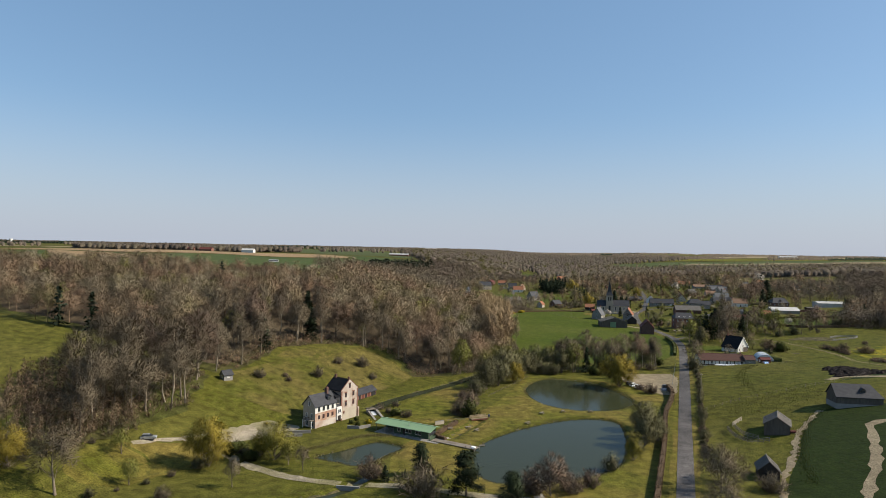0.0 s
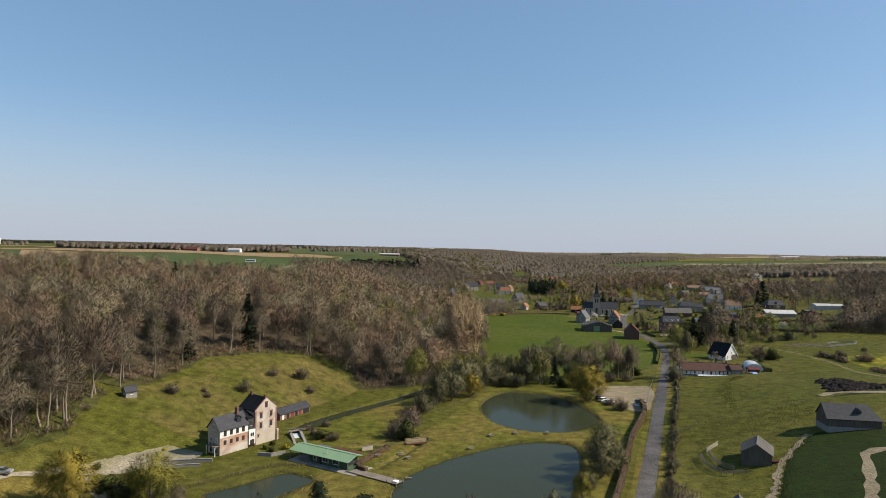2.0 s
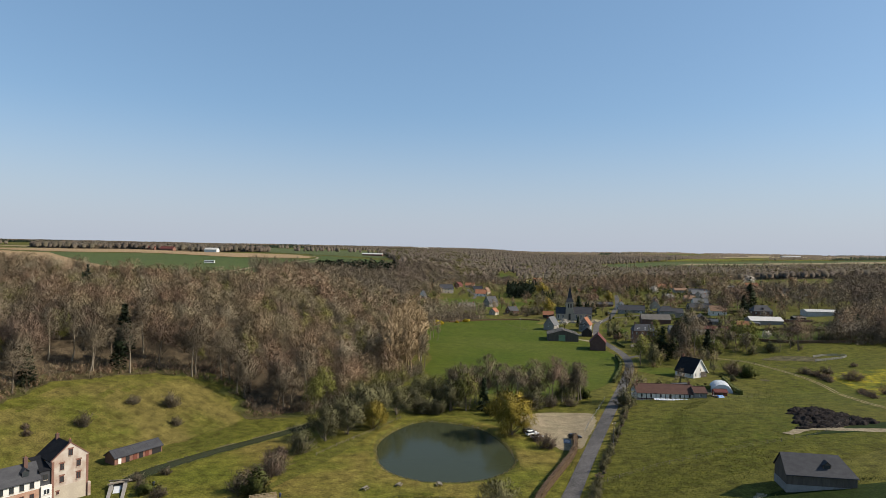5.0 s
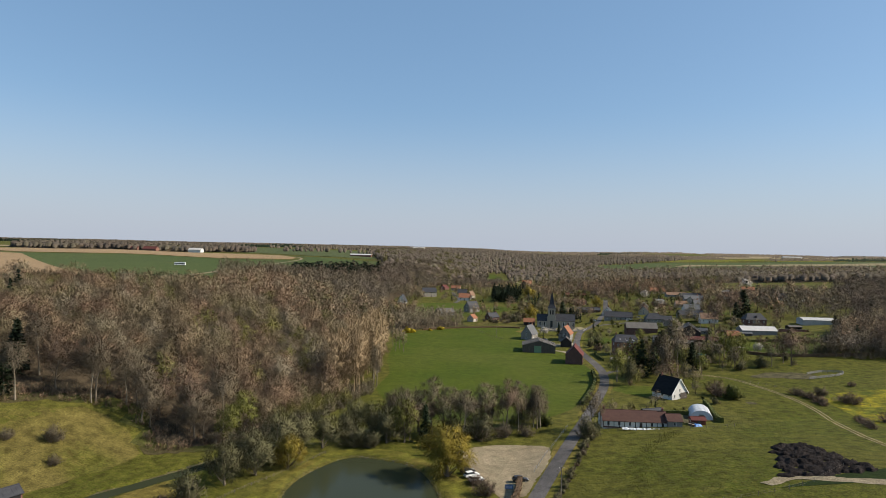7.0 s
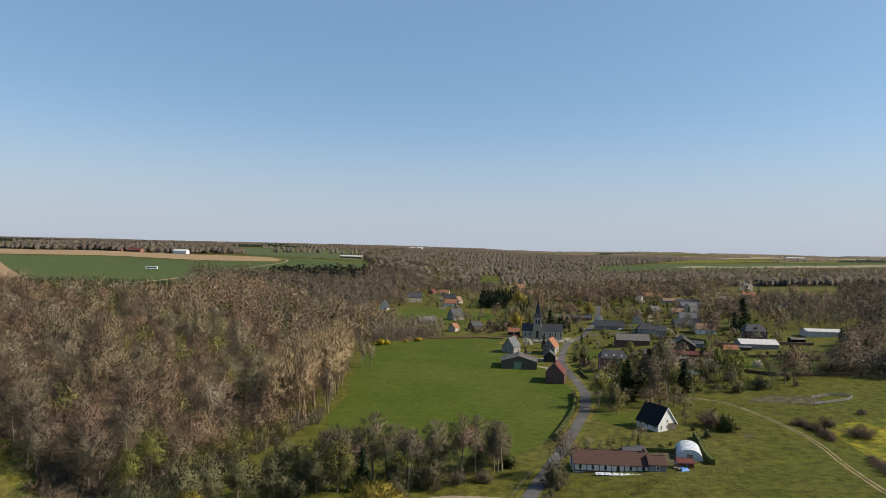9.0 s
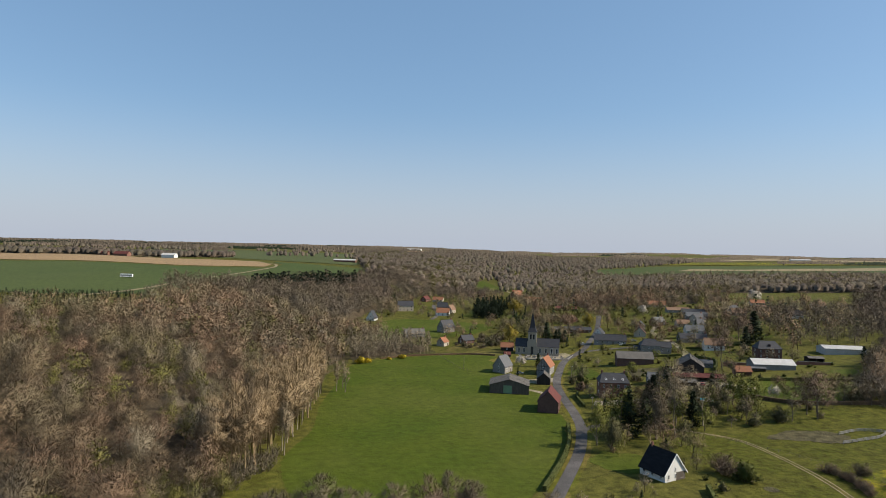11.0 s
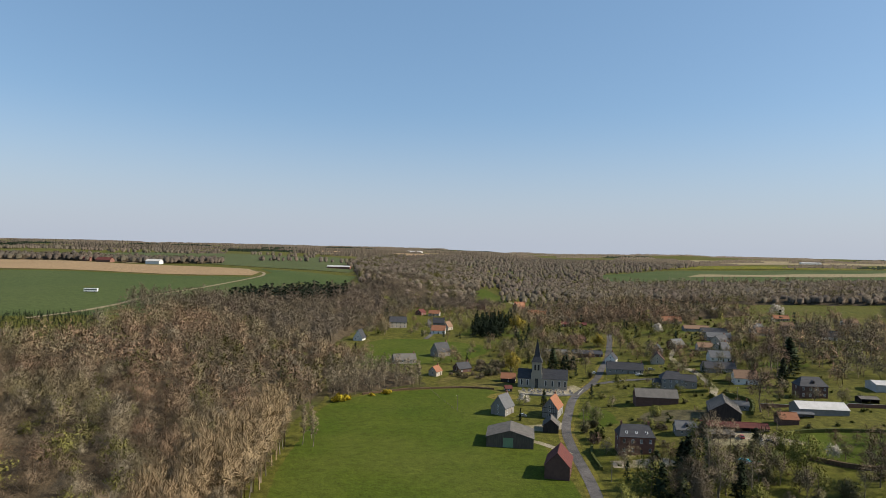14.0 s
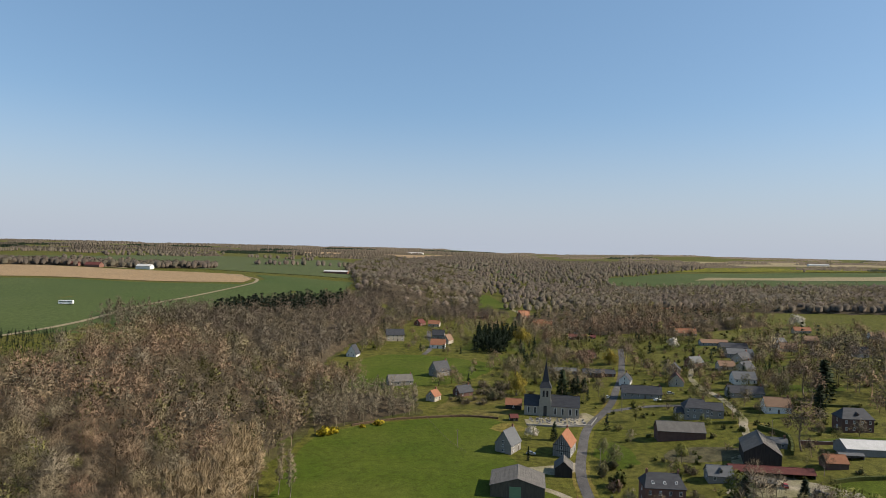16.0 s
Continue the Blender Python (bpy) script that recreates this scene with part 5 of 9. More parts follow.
wood("woodland_edge_scrub", "scrub", scattered([(-84, 240), (-76, 252), (-72, 284), (-51, 309), (-28, 316), (-10, 299), (22, 322), (20, 335), (-12, 315), (-28, 330), (-56, 322), (-84, 290), (-92, 250)], 2.9, 9), WOODS, "budding undergrowth along the wood's edge", (0.6, 1.1), seed=27)
wood("woodland_pond_scrub", "scrub", scattered([(8, 305), (24, 320), (40, 364), (48, 388), (46, 402), (28, 385), (14, 345), (0, 312)], 3.0, 81), WOODS_PALE, "bare undergrowth between wood and meadow", (0.8, 1.7), seed=82)
wood("woodland_pond_trees", "orchard", scattered([(16, 316), (28, 326), (42, 366), (44, 382), (28, 378), (16, 345)], 7.0, 83), WOODS_GREEN, "olive budding trees between wood and meadow", (0.6, 1.0), seed=84)
# poplars along the meadow
wood("woodland_poplar_belt", "poplar", scattered([(27, 366), (42, 380), (45, 440), (40, 500), (30, 508), (27, 450)], 4.2, 15), POPLARS, "dense belt of tall pale bare poplars", (1.3, 1.7), seed=28)
for k in range(14):
    t = k / 13
    plant("poplar", 46 - 7 * t + TREE_RNG.uniform(-1, 1), 398 + 104 * t + TREE_RNG.uniform(-2, 2), TREE_RNG.uniform(0.85, 1.05), "row of poplars at the meadow")
for x, y in ((47, 500), (49, 508), (44, 516), (52, 498)):
    plant("poplar", x, y, 0.8, "row of poplars at the meadow")
for k, (poly, lab) in enumerate((
        ([(-110, 720), (-30, 705), (30, 680), (16, 740), (22, 800), (34, 850), (30, 1000), (-10, 1020), (-60, 900), (-110, 800)], "brown woodland floor above the hamlet"),
        ([(42, 574), (60, 588), (93, 610), (88, 640), (60, 650), (30, 650), (34, 600)], "brown floor under slender poplars"),
        ([(330, 470), (380, 440), (440, 500), (560, 690), (640, 900), (560, 900), (470, 760), (420, 640), (350, 545)], "brown floor of the wood along the slope"),
        ([(250, 885), (330, 885), (440, 930), (440, 1010), (380, 1080), (240, 1080), (185, 1010), (200, 930)], "brown woodland floor behind the gardens"),
        ([(-760, 1290), (-640, 1240), (-300, 1290), (-290, 1330), (-620, 1330), (-780, 1360)], "brown floor of a tree belt on the plateau"))):
    thicket("thicket_patch", poly, (8, 4, 7, 6, 7)[k], "dense brown undergrowth in " + ("the wood above the hamlet", "the poplar stand", "the slope wood", "the wood behind the gardens", "a plateau tree belt")[k], 6, 9)
    drape("wood_floor_patch", poly, LITTER, 0.2 + 0.1 * (k == 4), 14, lab, ragged=4.0)
wood("woodland_poplars", "poplar", scattered([(45, 574), (60, 588), (93, 610), (88, 640), (60, 650), (30, 650), (34, 600)], 4.6, 5), WOODS_PALE, "stand of slender bare poplars", (0.6, 0.85), 1, 7)
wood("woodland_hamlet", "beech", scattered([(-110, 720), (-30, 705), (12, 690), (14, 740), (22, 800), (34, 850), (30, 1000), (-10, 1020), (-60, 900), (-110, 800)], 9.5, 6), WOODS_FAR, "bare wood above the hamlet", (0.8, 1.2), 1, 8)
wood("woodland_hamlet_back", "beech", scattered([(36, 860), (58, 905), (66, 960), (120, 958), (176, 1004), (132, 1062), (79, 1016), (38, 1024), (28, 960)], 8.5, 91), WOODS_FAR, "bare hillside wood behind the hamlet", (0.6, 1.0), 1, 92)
wood("woodland_fir_belt", "fir", scattered([(-92, 775), (-60, 815), (-14, 900), (-10, 990), (-55, 915), (-95, 830)], 5.0, 6), WOODS_DARK, "dark belt of firs on the plateau edge", (0.85, 1.15), 1, seed=9)
wood("woodland_larches", "poplar", scattered([(-128, 672), (-72, 722), (-48, 765), (-72, 800), (-105, 790), (-150, 735)], 6.0, 6), WOODS_PALE, "pale bare trees before the firs", (0.75, 1.05), 1, seed=10)
wood("woodland_young_firs", "fir", scattered([(-215, 540), (-116, 543), (-104, 560), (-122, 640), (-135, 668), (-180, 630), (-230, 580)], 3.6, 6), WOODS_DARK, "rows of young firs on the plateau edge", (0.18, 0.3), 1, seed=11)
SPUR = [(-40, 1185), (-8, 1030), (38, 1020), (79, 1012), (128, 1060), (140, 1120), (150, 1350), (166, 1524), (110, 1700), (-60, 2050), (-110, 1700), (-90, 1400)]
drape("wood_floor_spur", SPUR, LITTER, 0.6, 40, "brown woodland floor on a far spur", ragged=12)
thicket("thicket_spur", SPUR, 9, "dense brown twigs of the spur wood", 14, 25)
sp = split(scattered(SPUR, 9.5, 3), (0.6, 0.25, 0.15), 4)
close = sp[0][:, 1] < 1230
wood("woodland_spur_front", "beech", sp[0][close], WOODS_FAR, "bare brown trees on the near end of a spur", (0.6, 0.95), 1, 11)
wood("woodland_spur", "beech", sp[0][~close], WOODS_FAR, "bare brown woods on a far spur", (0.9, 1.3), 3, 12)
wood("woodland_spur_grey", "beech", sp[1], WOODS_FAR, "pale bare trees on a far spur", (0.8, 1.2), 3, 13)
wood("woodland_spur_green", "green", sp[2], WOODS_GREEN, "budding trees on a far spur", (0.8, 1.2), 3, 14)
EAST = [(240, 1230), (300, 1120), (430, 1080), (560, 1020), (700, 960), (900, 1200), (880, 1370), (620, 1440), (400, 1450), (260, 1380)]
drape("wood_floor_east", EAST, LITTER, 0.5, 30, "brown woodland floor behind the village", ragged=12)
thicket("thicket_east", EAST, 9, "dense brown twigs of the wood behind the village", 12, 20)
ep = split(scattered(EAST, 10.5, 3), (0.62, 0.3, 0.08), 5)
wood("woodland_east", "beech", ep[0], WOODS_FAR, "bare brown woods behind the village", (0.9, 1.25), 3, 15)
wood("woodland_east_pale", "poplar", ep[1], WOODS_PALE, "tall pale bare trees behind the village", (0.8, 1.1), 3, 16)
wood("woodland_east_green", "green", ep[2], WOODS_GREEN, "budding trees behind the village", (0.8, 1.1), 3, 17)
wood("woodland_east_side", "beech", scattered([(330, 470), (380, 440), (440, 500), (560, 690), (640, 900), (560, 900), (470, 760), (420, 640), (350, 545)], 11, 4), WOODS_FAR, "bare trees along the eastern slope", (0.75, 1.15), 1, 18)
VALLEY_HEAD = [(152, 1330), (190, 1250), (250, 1380), (400, 1460), (470, 1800), (660, 2010), (900, 2300), (760, 2700), (300, 2650), (60, 2450), (-20, 2050), (110, 1720)]
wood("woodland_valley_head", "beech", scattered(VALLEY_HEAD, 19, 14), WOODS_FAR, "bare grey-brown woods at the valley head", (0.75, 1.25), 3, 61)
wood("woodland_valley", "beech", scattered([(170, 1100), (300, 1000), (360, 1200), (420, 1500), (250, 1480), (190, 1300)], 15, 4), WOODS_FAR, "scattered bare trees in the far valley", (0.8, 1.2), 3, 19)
wood("woodland_valley_green", "green", scattered([(170, 1020), (320, 980), (380, 1300), (420, 1700), (190, 1600)], 40, 5), WOODS_GREEN, "scattered budding trees in the far valley", (0.7, 1.1), 3, 20)


def belts(name, seed, count, lo, hi, mat, kind, label, level):
    """Far belts of trees along field edges."""
    rng = np.random.default_rng(seed)
    pts = []
    for _ in range(count):
        y = rng.uniform(lo, hi)
        x = rng.uniform(-0.8 * y, 0.85 * y)
        n = int(rng.uniform(14, 44) * y / 2400)
        dx = rng.uniform(-1, 1) * 4 + np.sign(rng.normal()) * 5.5
        for k in range(n):
            q = (x + k * dx + rng.normal(0, 5), y + k * rng.normal(0, 0.4) + rng.normal(0, 9))
            pts.append(q)
    pts = np.array(pts)
    keep = np.ones(len(pts), bool)
    for ob_poly in ([(-700, 900), (-20, 500), (-20, 1250), (-700, 1260)], [(380, 1460), (1550, 1350), (1650, 2080), (600, 2080)]):
        keep &= ~inside(pts[:, 0], pts[:, 1], ob_poly)
    wood(name, kind, pts[keep], mat, label, (0.75, 1.2), level, seed)


def strips(name, seed, count, lo, hi, label, mat):
    """Long ragged belts of trees towards the skyline: upright clumps standing close in two rows."""
    rng = np.random.default_rng(seed)
    vs, ns = [], []
    for _ in range(count):
        y = lo + (hi - lo) * rng.uniform() ** 0.8
        x0, n = rng.uniform(-0.85, 0.85) * y, int(rng.uniform(20, 95))
        slope, wave = rng.normal(0, 0.16), rng.uniform(0, 6)
        gap, tall = 5.5 * y / 3000, rng.uniform(7.5, 12)
        for row in (0, 1):
            k = np.arange(n)
            x = x0 + k * gap + rng.normal(0, gap * 0.35, n)
            yy = y + slope * k * gap + 14 * np.sin(k * 0.07 + wave) + row * 16 + rng.normal(0, 4, n)
            ok = np.ones(n, bool)
            for poly in ([(-900, 850), (-20, 500), (-20, 1300), (-330, 1340), (-900, 1400)], [(380, 1420), (1750, 1300), (1750, 2100), (600, 2100)]):
                ok &= ~inside(x, yy, poly)
            x, yy = x[ok], yy[ok]
            m = len(x)
            if not m:
                continue
            z = gz(x, yy) - 1.0
            top = tall * rng.uniform(0.55, 1.2, m) * np.interp(k[ok], [0, 4, n - 5, n], [0.4, 1, 1, 0.4])
            w = gap * rng.uniform(0.5, 1.0, m)
            lean = rng.normal(0, 0.25, m) * w
            base = np.stack([x, yy, z], 1)
            o = lambda a, b, c: base + np.stack([a, np.full(m, b), c], 1)
            crown = [o(-w * 0.9, 0, 0 * w), o(-w, -2.0, top * 0.55), o(lean - w * 0.4, 0, top * 0.96), o(lean + w * 0.45, 1.0, top), o(w, -1.0, top * 0.6), o(w * 0.9, 0, 0 * w)]
            for i in range(1, 5):
                vs.append(np.stack([crown[0], crown[i], crown[i + 1]], 1))
                nn = unit(np.stack([(crown[i] + crown[i + 1])[:, 0] / 2 - x, np.full(m, -3.0), np.full(m, 4.0)], 1) + rng.normal(0, 0.6, (m, 3)))
                ns.append(np.repeat(nn[:, None], 3, 1))
    v, nn = np.concatenate(vs).reshape(-1, 3), np.concatenate(ns).reshape(-1, 3)
    f = np.arange(len(v)).reshape(-1, 3)
    tagged(new(name, big_mesh(name, v, f[:, ::-1], mat, np.repeat(rng.uniform(0, 1, len(f)), 3), nn)), label, "woodland", kind="stuff")


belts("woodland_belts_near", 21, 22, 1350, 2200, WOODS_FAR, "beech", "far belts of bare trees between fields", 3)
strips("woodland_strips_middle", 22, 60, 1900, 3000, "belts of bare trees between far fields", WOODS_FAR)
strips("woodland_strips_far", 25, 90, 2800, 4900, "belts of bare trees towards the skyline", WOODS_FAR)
strips("woodland_strips_fir", 26, 16, 1700, 4000, "dark conifer belts towards the skyline", WOODS_DARK)
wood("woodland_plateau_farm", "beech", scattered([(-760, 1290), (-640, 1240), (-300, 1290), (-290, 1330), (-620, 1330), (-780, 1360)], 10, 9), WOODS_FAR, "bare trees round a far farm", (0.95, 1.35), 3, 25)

# ---- buildings ----
SHARED = {}


def window(parent, x, y, z, rz, w=1.0, hh=1.4, frame_mat=None, shutters=False, simple=False):
    """A window in a wall: frame, pane, bar, sill and perhaps shutters. rz turns its outside, which is -y."""
    fm, t = frame_mat or WHITE, 0.08
    key = (round(w, 2), round(hh, 2), fm.name)
    if key not in SHARED:
        SHARED[key] = (Shape().ring(-w / 2, 0, w / 2, hh, -0.05, 0.06, t).mesh("window_frame", fm), Shape().box(-w / 2 + t, -0.012, t, w / 2 - t, 0.05, hh - t).mesh("pane", PANE),
                       Shape().box(-0.03, -0.04, t, 0.03, -0.014, hh - t).mesh("glazing_bar", fm), Shape().box(-w / 2 - 0.1, -0.14, -0.1, w / 2 + 0.1, 0.05, -0.002).mesh("sill", RENDER_C))
    ob = new("window", SHARED[key][0])
    ob.parent, ob.matrix_basis = parent, pose(x, y, z, 0, 0, rz)
    for k, nm in enumerate(("pane",) if simple else ("pane", "glazing_bar", "sill")):
        p = new(nm, SHARED[key][1 + k])
        p.parent = ob
    if shutters:
        sk = ("shutter", round(hh, 2))
        if sk not in SHARED:
            SHARED[sk] = Shape().box(-0.24, -0.07, 0, 0.24, 0, hh).mesh("shutter", SHUTTER)
        for side in (-1, 1):
            sh = new("shutter", SHARED[sk])
            sh.parent, sh.matrix_basis = ob, pose(side * (w / 2 + 0.26), 0, 0)
    return ob


def gable_walls(L, W, eave, ridge, deep=1.5):
    """Walls of a gabled house, ridge along x, as one closed mesh."""
    a, b = L / 2, W / 2
    p = [(-a, -b, -deep), (a, -b, -deep), (a, b, -deep), (-a, b, -deep), (-a, -b, eave), (a, -b, eave), (a, b, eave), (-a, b, eave), (-a, 0, ridge), (a, 0, ridge)]
    return Shape().solid(p, [(0, 1, 5, 4), (2, 3, 7, 6), (1, 2, 6, 9, 5), (3, 0, 4, 8, 7), (4, 5, 9, 8), (6, 7, 8, 9), (3, 2, 1, 0)])


def gable_roof(L, W, eave, ridge, over=0.4, thick=0.16, side=0.3):
    """Two slopes with a ridge, in strips of uneven courses."""
    a, b = L / 2 + side, W / 2
    k = (ridge - eave) / b
    e, s = eave - k * over + 0.1, Shape()
    for sg in (-1, 1):
        pts = [(-a, sg * (b + over), e), (a, sg * (b + over), e), (a, 0, ridge + 0.1), (-a, 0, ridge + 0.1)]
        s.slab(*(pts if sg < 0 else pts[::-1]), thick)
    s.box(-a, -0.13, ridge + 0.02, a, 0.13, ridge + 0.17)
    return s


def hip_roof(L, W, eave, ridge, inset, over=0.35, thick=0.18):
    a, b = L / 2 + over, W / 2 + over
    r = max(0.2, L / 2 - inset)
    low = [(-a, -b, eave), (a, -b, eave), (a, b, eave), (-a, b, eave)]
    p = [(x, y, z - thick) for x, y, z in low] + low + [(-r, 0, ridge), (r, 0, ridge)]
    return Shape().solid(p, [(3, 2, 1, 0), (0, 1, 5, 4), (1, 2, 6, 5), (2, 3, 7, 6), (3, 0, 4, 7), (4, 5, 9, 8), (6, 7, 8, 9), (5, 6, 9), (7, 4, 8)])


def hipped_end(L, W, eave, ridge, inset, over=0.4, thick=0.18):
    """A ridged roof with a gable at one end and a hip at the other."""
    a, b = L / 2 + 0.3, W / 2 + over
    low = [(-a, -b, eave - 0.1), (a, -b, eave - 0.1), (a, b, eave - 0.1), (-a, b, eave - 0.1)]
    top = [(-a, 0, ridge + 0.1), (L / 2 - inset, 0, ridge + 0.1)]
    p = [(x, y, z - thick) for x, y, z in low + top] + low + top
    return Shape().solid(p, [(6, 7, 11, 10), (8, 9, 10, 11), (7, 8, 11), (0, 4, 5, 1), (2, 5, 4, 3), (1, 5, 2), (0, 1, 7, 6), (1, 2, 8, 7), (2, 3, 9, 8), (3, 4, 10, 9), (4, 0, 6, 10)])


def chimney(parent, x, y, z0, z1, mat, w=0.7):
    c = part("chimney", Shape().box(x - w / 2, y - w / 2, z0, x + w / 2, y + w / 2, z1).box(x - w / 2 - 0.06, y - w / 2 - 0.06, z1, x + w / 2 + 0.06, y + w / 2 + 0.06, z1 + 0.15), mat, parent)
    part("chimney_pot", Shape().tube((x, y, z1 + 0.15), (x, y, z1 + 0.55), 0.14, 0.11, 8), TILE_ORANGE, c)


def dormer(parent, x, y, z, wall, roof, w=1.4, hh=1.3, deep=1.8):
    """A small gabled dormer that looks along -y."""
    d = part("dormer", Shape().solid([(-w / 2, 0, 0), (w / 2, 0, 0), (w / 2, deep, 0), (-w / 2, deep, 0), (-w / 2, 0, hh), (w / 2, 0, hh), (w / 2, deep, hh), (-w / 2, deep, hh), (0, 0, hh + w * 0.42), (0, deep, hh + w * 0.42)],
                                     [(0, 1, 5, 8, 4), (1, 2, 6, 5), (3, 0, 4, 7), (2, 3, 7, 9, 6), (4, 8, 9, 7), (8, 5, 6, 9)]), wall, parent)
    d.matrix_basis = pose(x, y, z)
    r = Shape()
    for sg in (-1, 1):
        pts = [(sg * (w / 2 + 0.2), -0.25, hh - 0.15), (sg * (w / 2 + 0.2), deep, hh - 0.15), (0, deep, hh + w * 0.42 + 0.1), (0, -0.25, hh + w * 0.42 + 0.1)]
        r.slab(*(pts if sg > 0 else pts[::-1]), 0.1)
    part("dormer_roof", r, roof, d)
    part("dormer_window", Shape().box(-w / 2 + 0.2, -0.03, 0.2, w / 2 - 0.2, 0.05, hh - 0.1), PANE, d)


def house(label, x, y, L, W, eave, ridge, rz=0, wall=None, roof=None, storeys=1, wins=3, chimneys=1, hip=0.0, back=True, frame_mat=None, shutters=False,
          gable=1, door=True, name="house", dormers=0, category="house", sunk=0.0, over=0.4, side_wins=1):
    """A house with its ridge along its own x; (x, y) is the middle of the side turned to the camera."""
    wall, roof = wall or RENDER_W, roof or SLATE
    c, s = math.cos(radians(rz)), math.sin(radians(rz))
    depth = (abs(s) * L + abs(c) * W) / 2 if back else 0
    cx, cy = x, y + depth
    root = thing(name, cx, cy, float(gz(cx, cy)) - sunk, rz, label, category)
    if hip:
        part("wall", Shape().box(-L / 2, -W / 2, -1.5, L / 2, W / 2, eave), wall, root)
        part("roof", hip_roof(L, W, eave, ridge, hip), roof, root)
    else:
        part("wall", gable_walls(L, W, eave, ridge), wall, root)
        part("roof", gable_roof(L, W, eave, ridge, over), roof, root)
    lift = eave / storeys
    wh = min(1.5, lift * 0.5)
    for sg, n in ((-1, wins), (1, wins)):
        for fl in range(storeys):
            for k in range(n):
                px = (k + 0.5) / n * L - L / 2
                if door and sg < 0 and fl == 0 and k == n // 2:
                    dr = part("door", Shape().box(px - 0.5, sg * W / 2 - 0.06, 0, px + 0.5, sg * W / 2 + 0.02, 2.1), BOARDS, root)
                    part("door_handle", Shape().box(px + 0.35, -W / 2 - 0.12, 1.0, px + 0.42, -W / 2 - 0.06, 1.12), STEEL, dr)
                else:
                    window(root, px, sg * W / 2, fl * lift + lift * 0.32, 0 if sg < 0 else 180, 1.0, wh, frame_mat, shutters and sg < 0, y > 640)
    for sg in (-1, 1):
        for fl in range(storeys):
            for k in range(side_wins):
                py = (k + 0.5) / side_wins * W - W / 2
                if side_wins:
                    window(root, sg * L / 2, py, fl * lift + lift * 0.32, 90 if sg > 0 else -90, 0.95, wh, frame_mat, False, y > 640)
        if gable and not hip and ridge - eave > 2.2:
            window(root, sg * L / 2, 0, eave + 0.35, 90 if sg > 0 else -90, 0.85, min(1.2, (ridge - eave) * 0.4), frame_mat, False, y > 640)
    for k in range(chimneys):
        px = (L / 2 - 0.9) * (1 if k % 2 == 0 else -1)
        if hip:
            px = max(0.5, L / 2 - hip) * (1 if k % 2 == 0 else -1)
        chimney(root, px, 0.0, ridge - 0.9, ridge + 1.0, BRICK)
    for k in range(dormers):
        px = (k + 0.5) / dormers * L * 0.8 - L * 0.4
        dormer(root, px, -W / 2 + W * 0.12, eave + (ridge - eave) * 0.2, wall, roof)
    return root


def barn(label, x, y, L, W, eave, ridge, rz=0, wall=None, roof=None, doors=(), name="barn", open_side=False, plinth=None, back=True, over=0.4, category="barn", ribbed=True, half_hip=0.0):
    """A farm building; doors: (side, place along it, width, height, material). DARK ones are black panels for shaded
    openings.
    """
    wall, roof = wall or BOARDS, roof or FIBRE
    c, s = math.cos(radians(rz)), math.sin(radians(rz))
    cx, cy = x, y + ((abs(s) * L + abs(c) * W) / 2 if back else 0)
    root = thing(name, cx, cy, float(gz(cx, cy)), rz, label, category)
    if open_side:
        w = Shape().box(-L / 2, W / 2 - 0.15, -1, L / 2, W / 2, eave).box(-L / 2, -W / 2, -1, -L / 2 + 0.15, W / 2 - 0.15, eave).box(L / 2 - 0.15, -W / 2, -1, L / 2, W / 2 - 0.15, eave)
        part("wall", w, wall, root)
        n = max(2, round(L / 4))
        for k in range(n + 1):
            px = -L / 2 + 0.2 + (L - 0.4) * k / n
            part("post", Shape().box(px - 0.1, -W / 2, -0.5, px + 0.1, -W / 2 + 0.2, eave), BOARDS, root)
    else:
        part("wall", gable_walls(L, W, eave, ridge) if not half_hip else Shape().box(-L / 2, -W / 2, -1.5, L / 2, W / 2, eave).solid([(-L / 2, -W / 2, eave), (-L / 2, W / 2, eave), (-L / 2, 0, ridge), (-L / 2 + 0.3, -W / 2, eave), (-L / 2 + 0.3, W / 2, eave), (-L / 2 + 0.3, 0, ridge)], [(0, 2, 1), (3, 4, 5), (0, 3, 5, 2), (1, 2, 5, 4)]), wall, root)
        for k in range(int(L / 2.2)):
            px = -L / 2 + 1.1 + k * 2.2
            part("batten", Shape().box(px - 0.05, -W / 2 - 0.04, 0, px + 0.05, -W / 2, eave - 0.05), wall, root)
    part("roof", gable_roof(L, W, eave, ridge, over) if not half_hip else hipped_end(L, W, eave, ridge, half_hip, over), roof, root)
    n = max(3, round(L / 1.1))
    ribs = Shape()
    b, k = W / 2, (ridge - eave) / (W / 2)
    for i in range(n + 1 if ribbed else 0):
        px = -L / 2 - 0.2 + (L + 0.4) * i / n
        for sg in (-1, 1):
            ribs.beam((px, sg * (b + over), eave - k * over + 0.13), (px, sg * 0.15, ridge + 0.1 - k * 0.15 + 0.03), 0.07, 0.05)
    if ribbed:
        tagged(part("roof_ribs", ribs, roof, root), kind="stuff")
    if plinth:
        part("plinth", Shape().box(-L / 2 - 0.06, -W / 2 - 0.06, -1, L / 2 + 0.06, W / 2 + 0.06, 0.8), plinth, root)
    for sd, at, dw, dh, dm in doors:
        if sd == "front":
            part("door", Shape().box(at - dw / 2, -W / 2 - 0.1, 0, at + dw / 2, -W / 2 - 0.02, dh), dm, root)
        else:
            sx = L / 2 if sd == "right" else -L / 2
            part("door", Shape().box(sx - 0.08, at - dw / 2, 0, sx + 0.08, at + dw / 2, dh), dm, root)
    return root


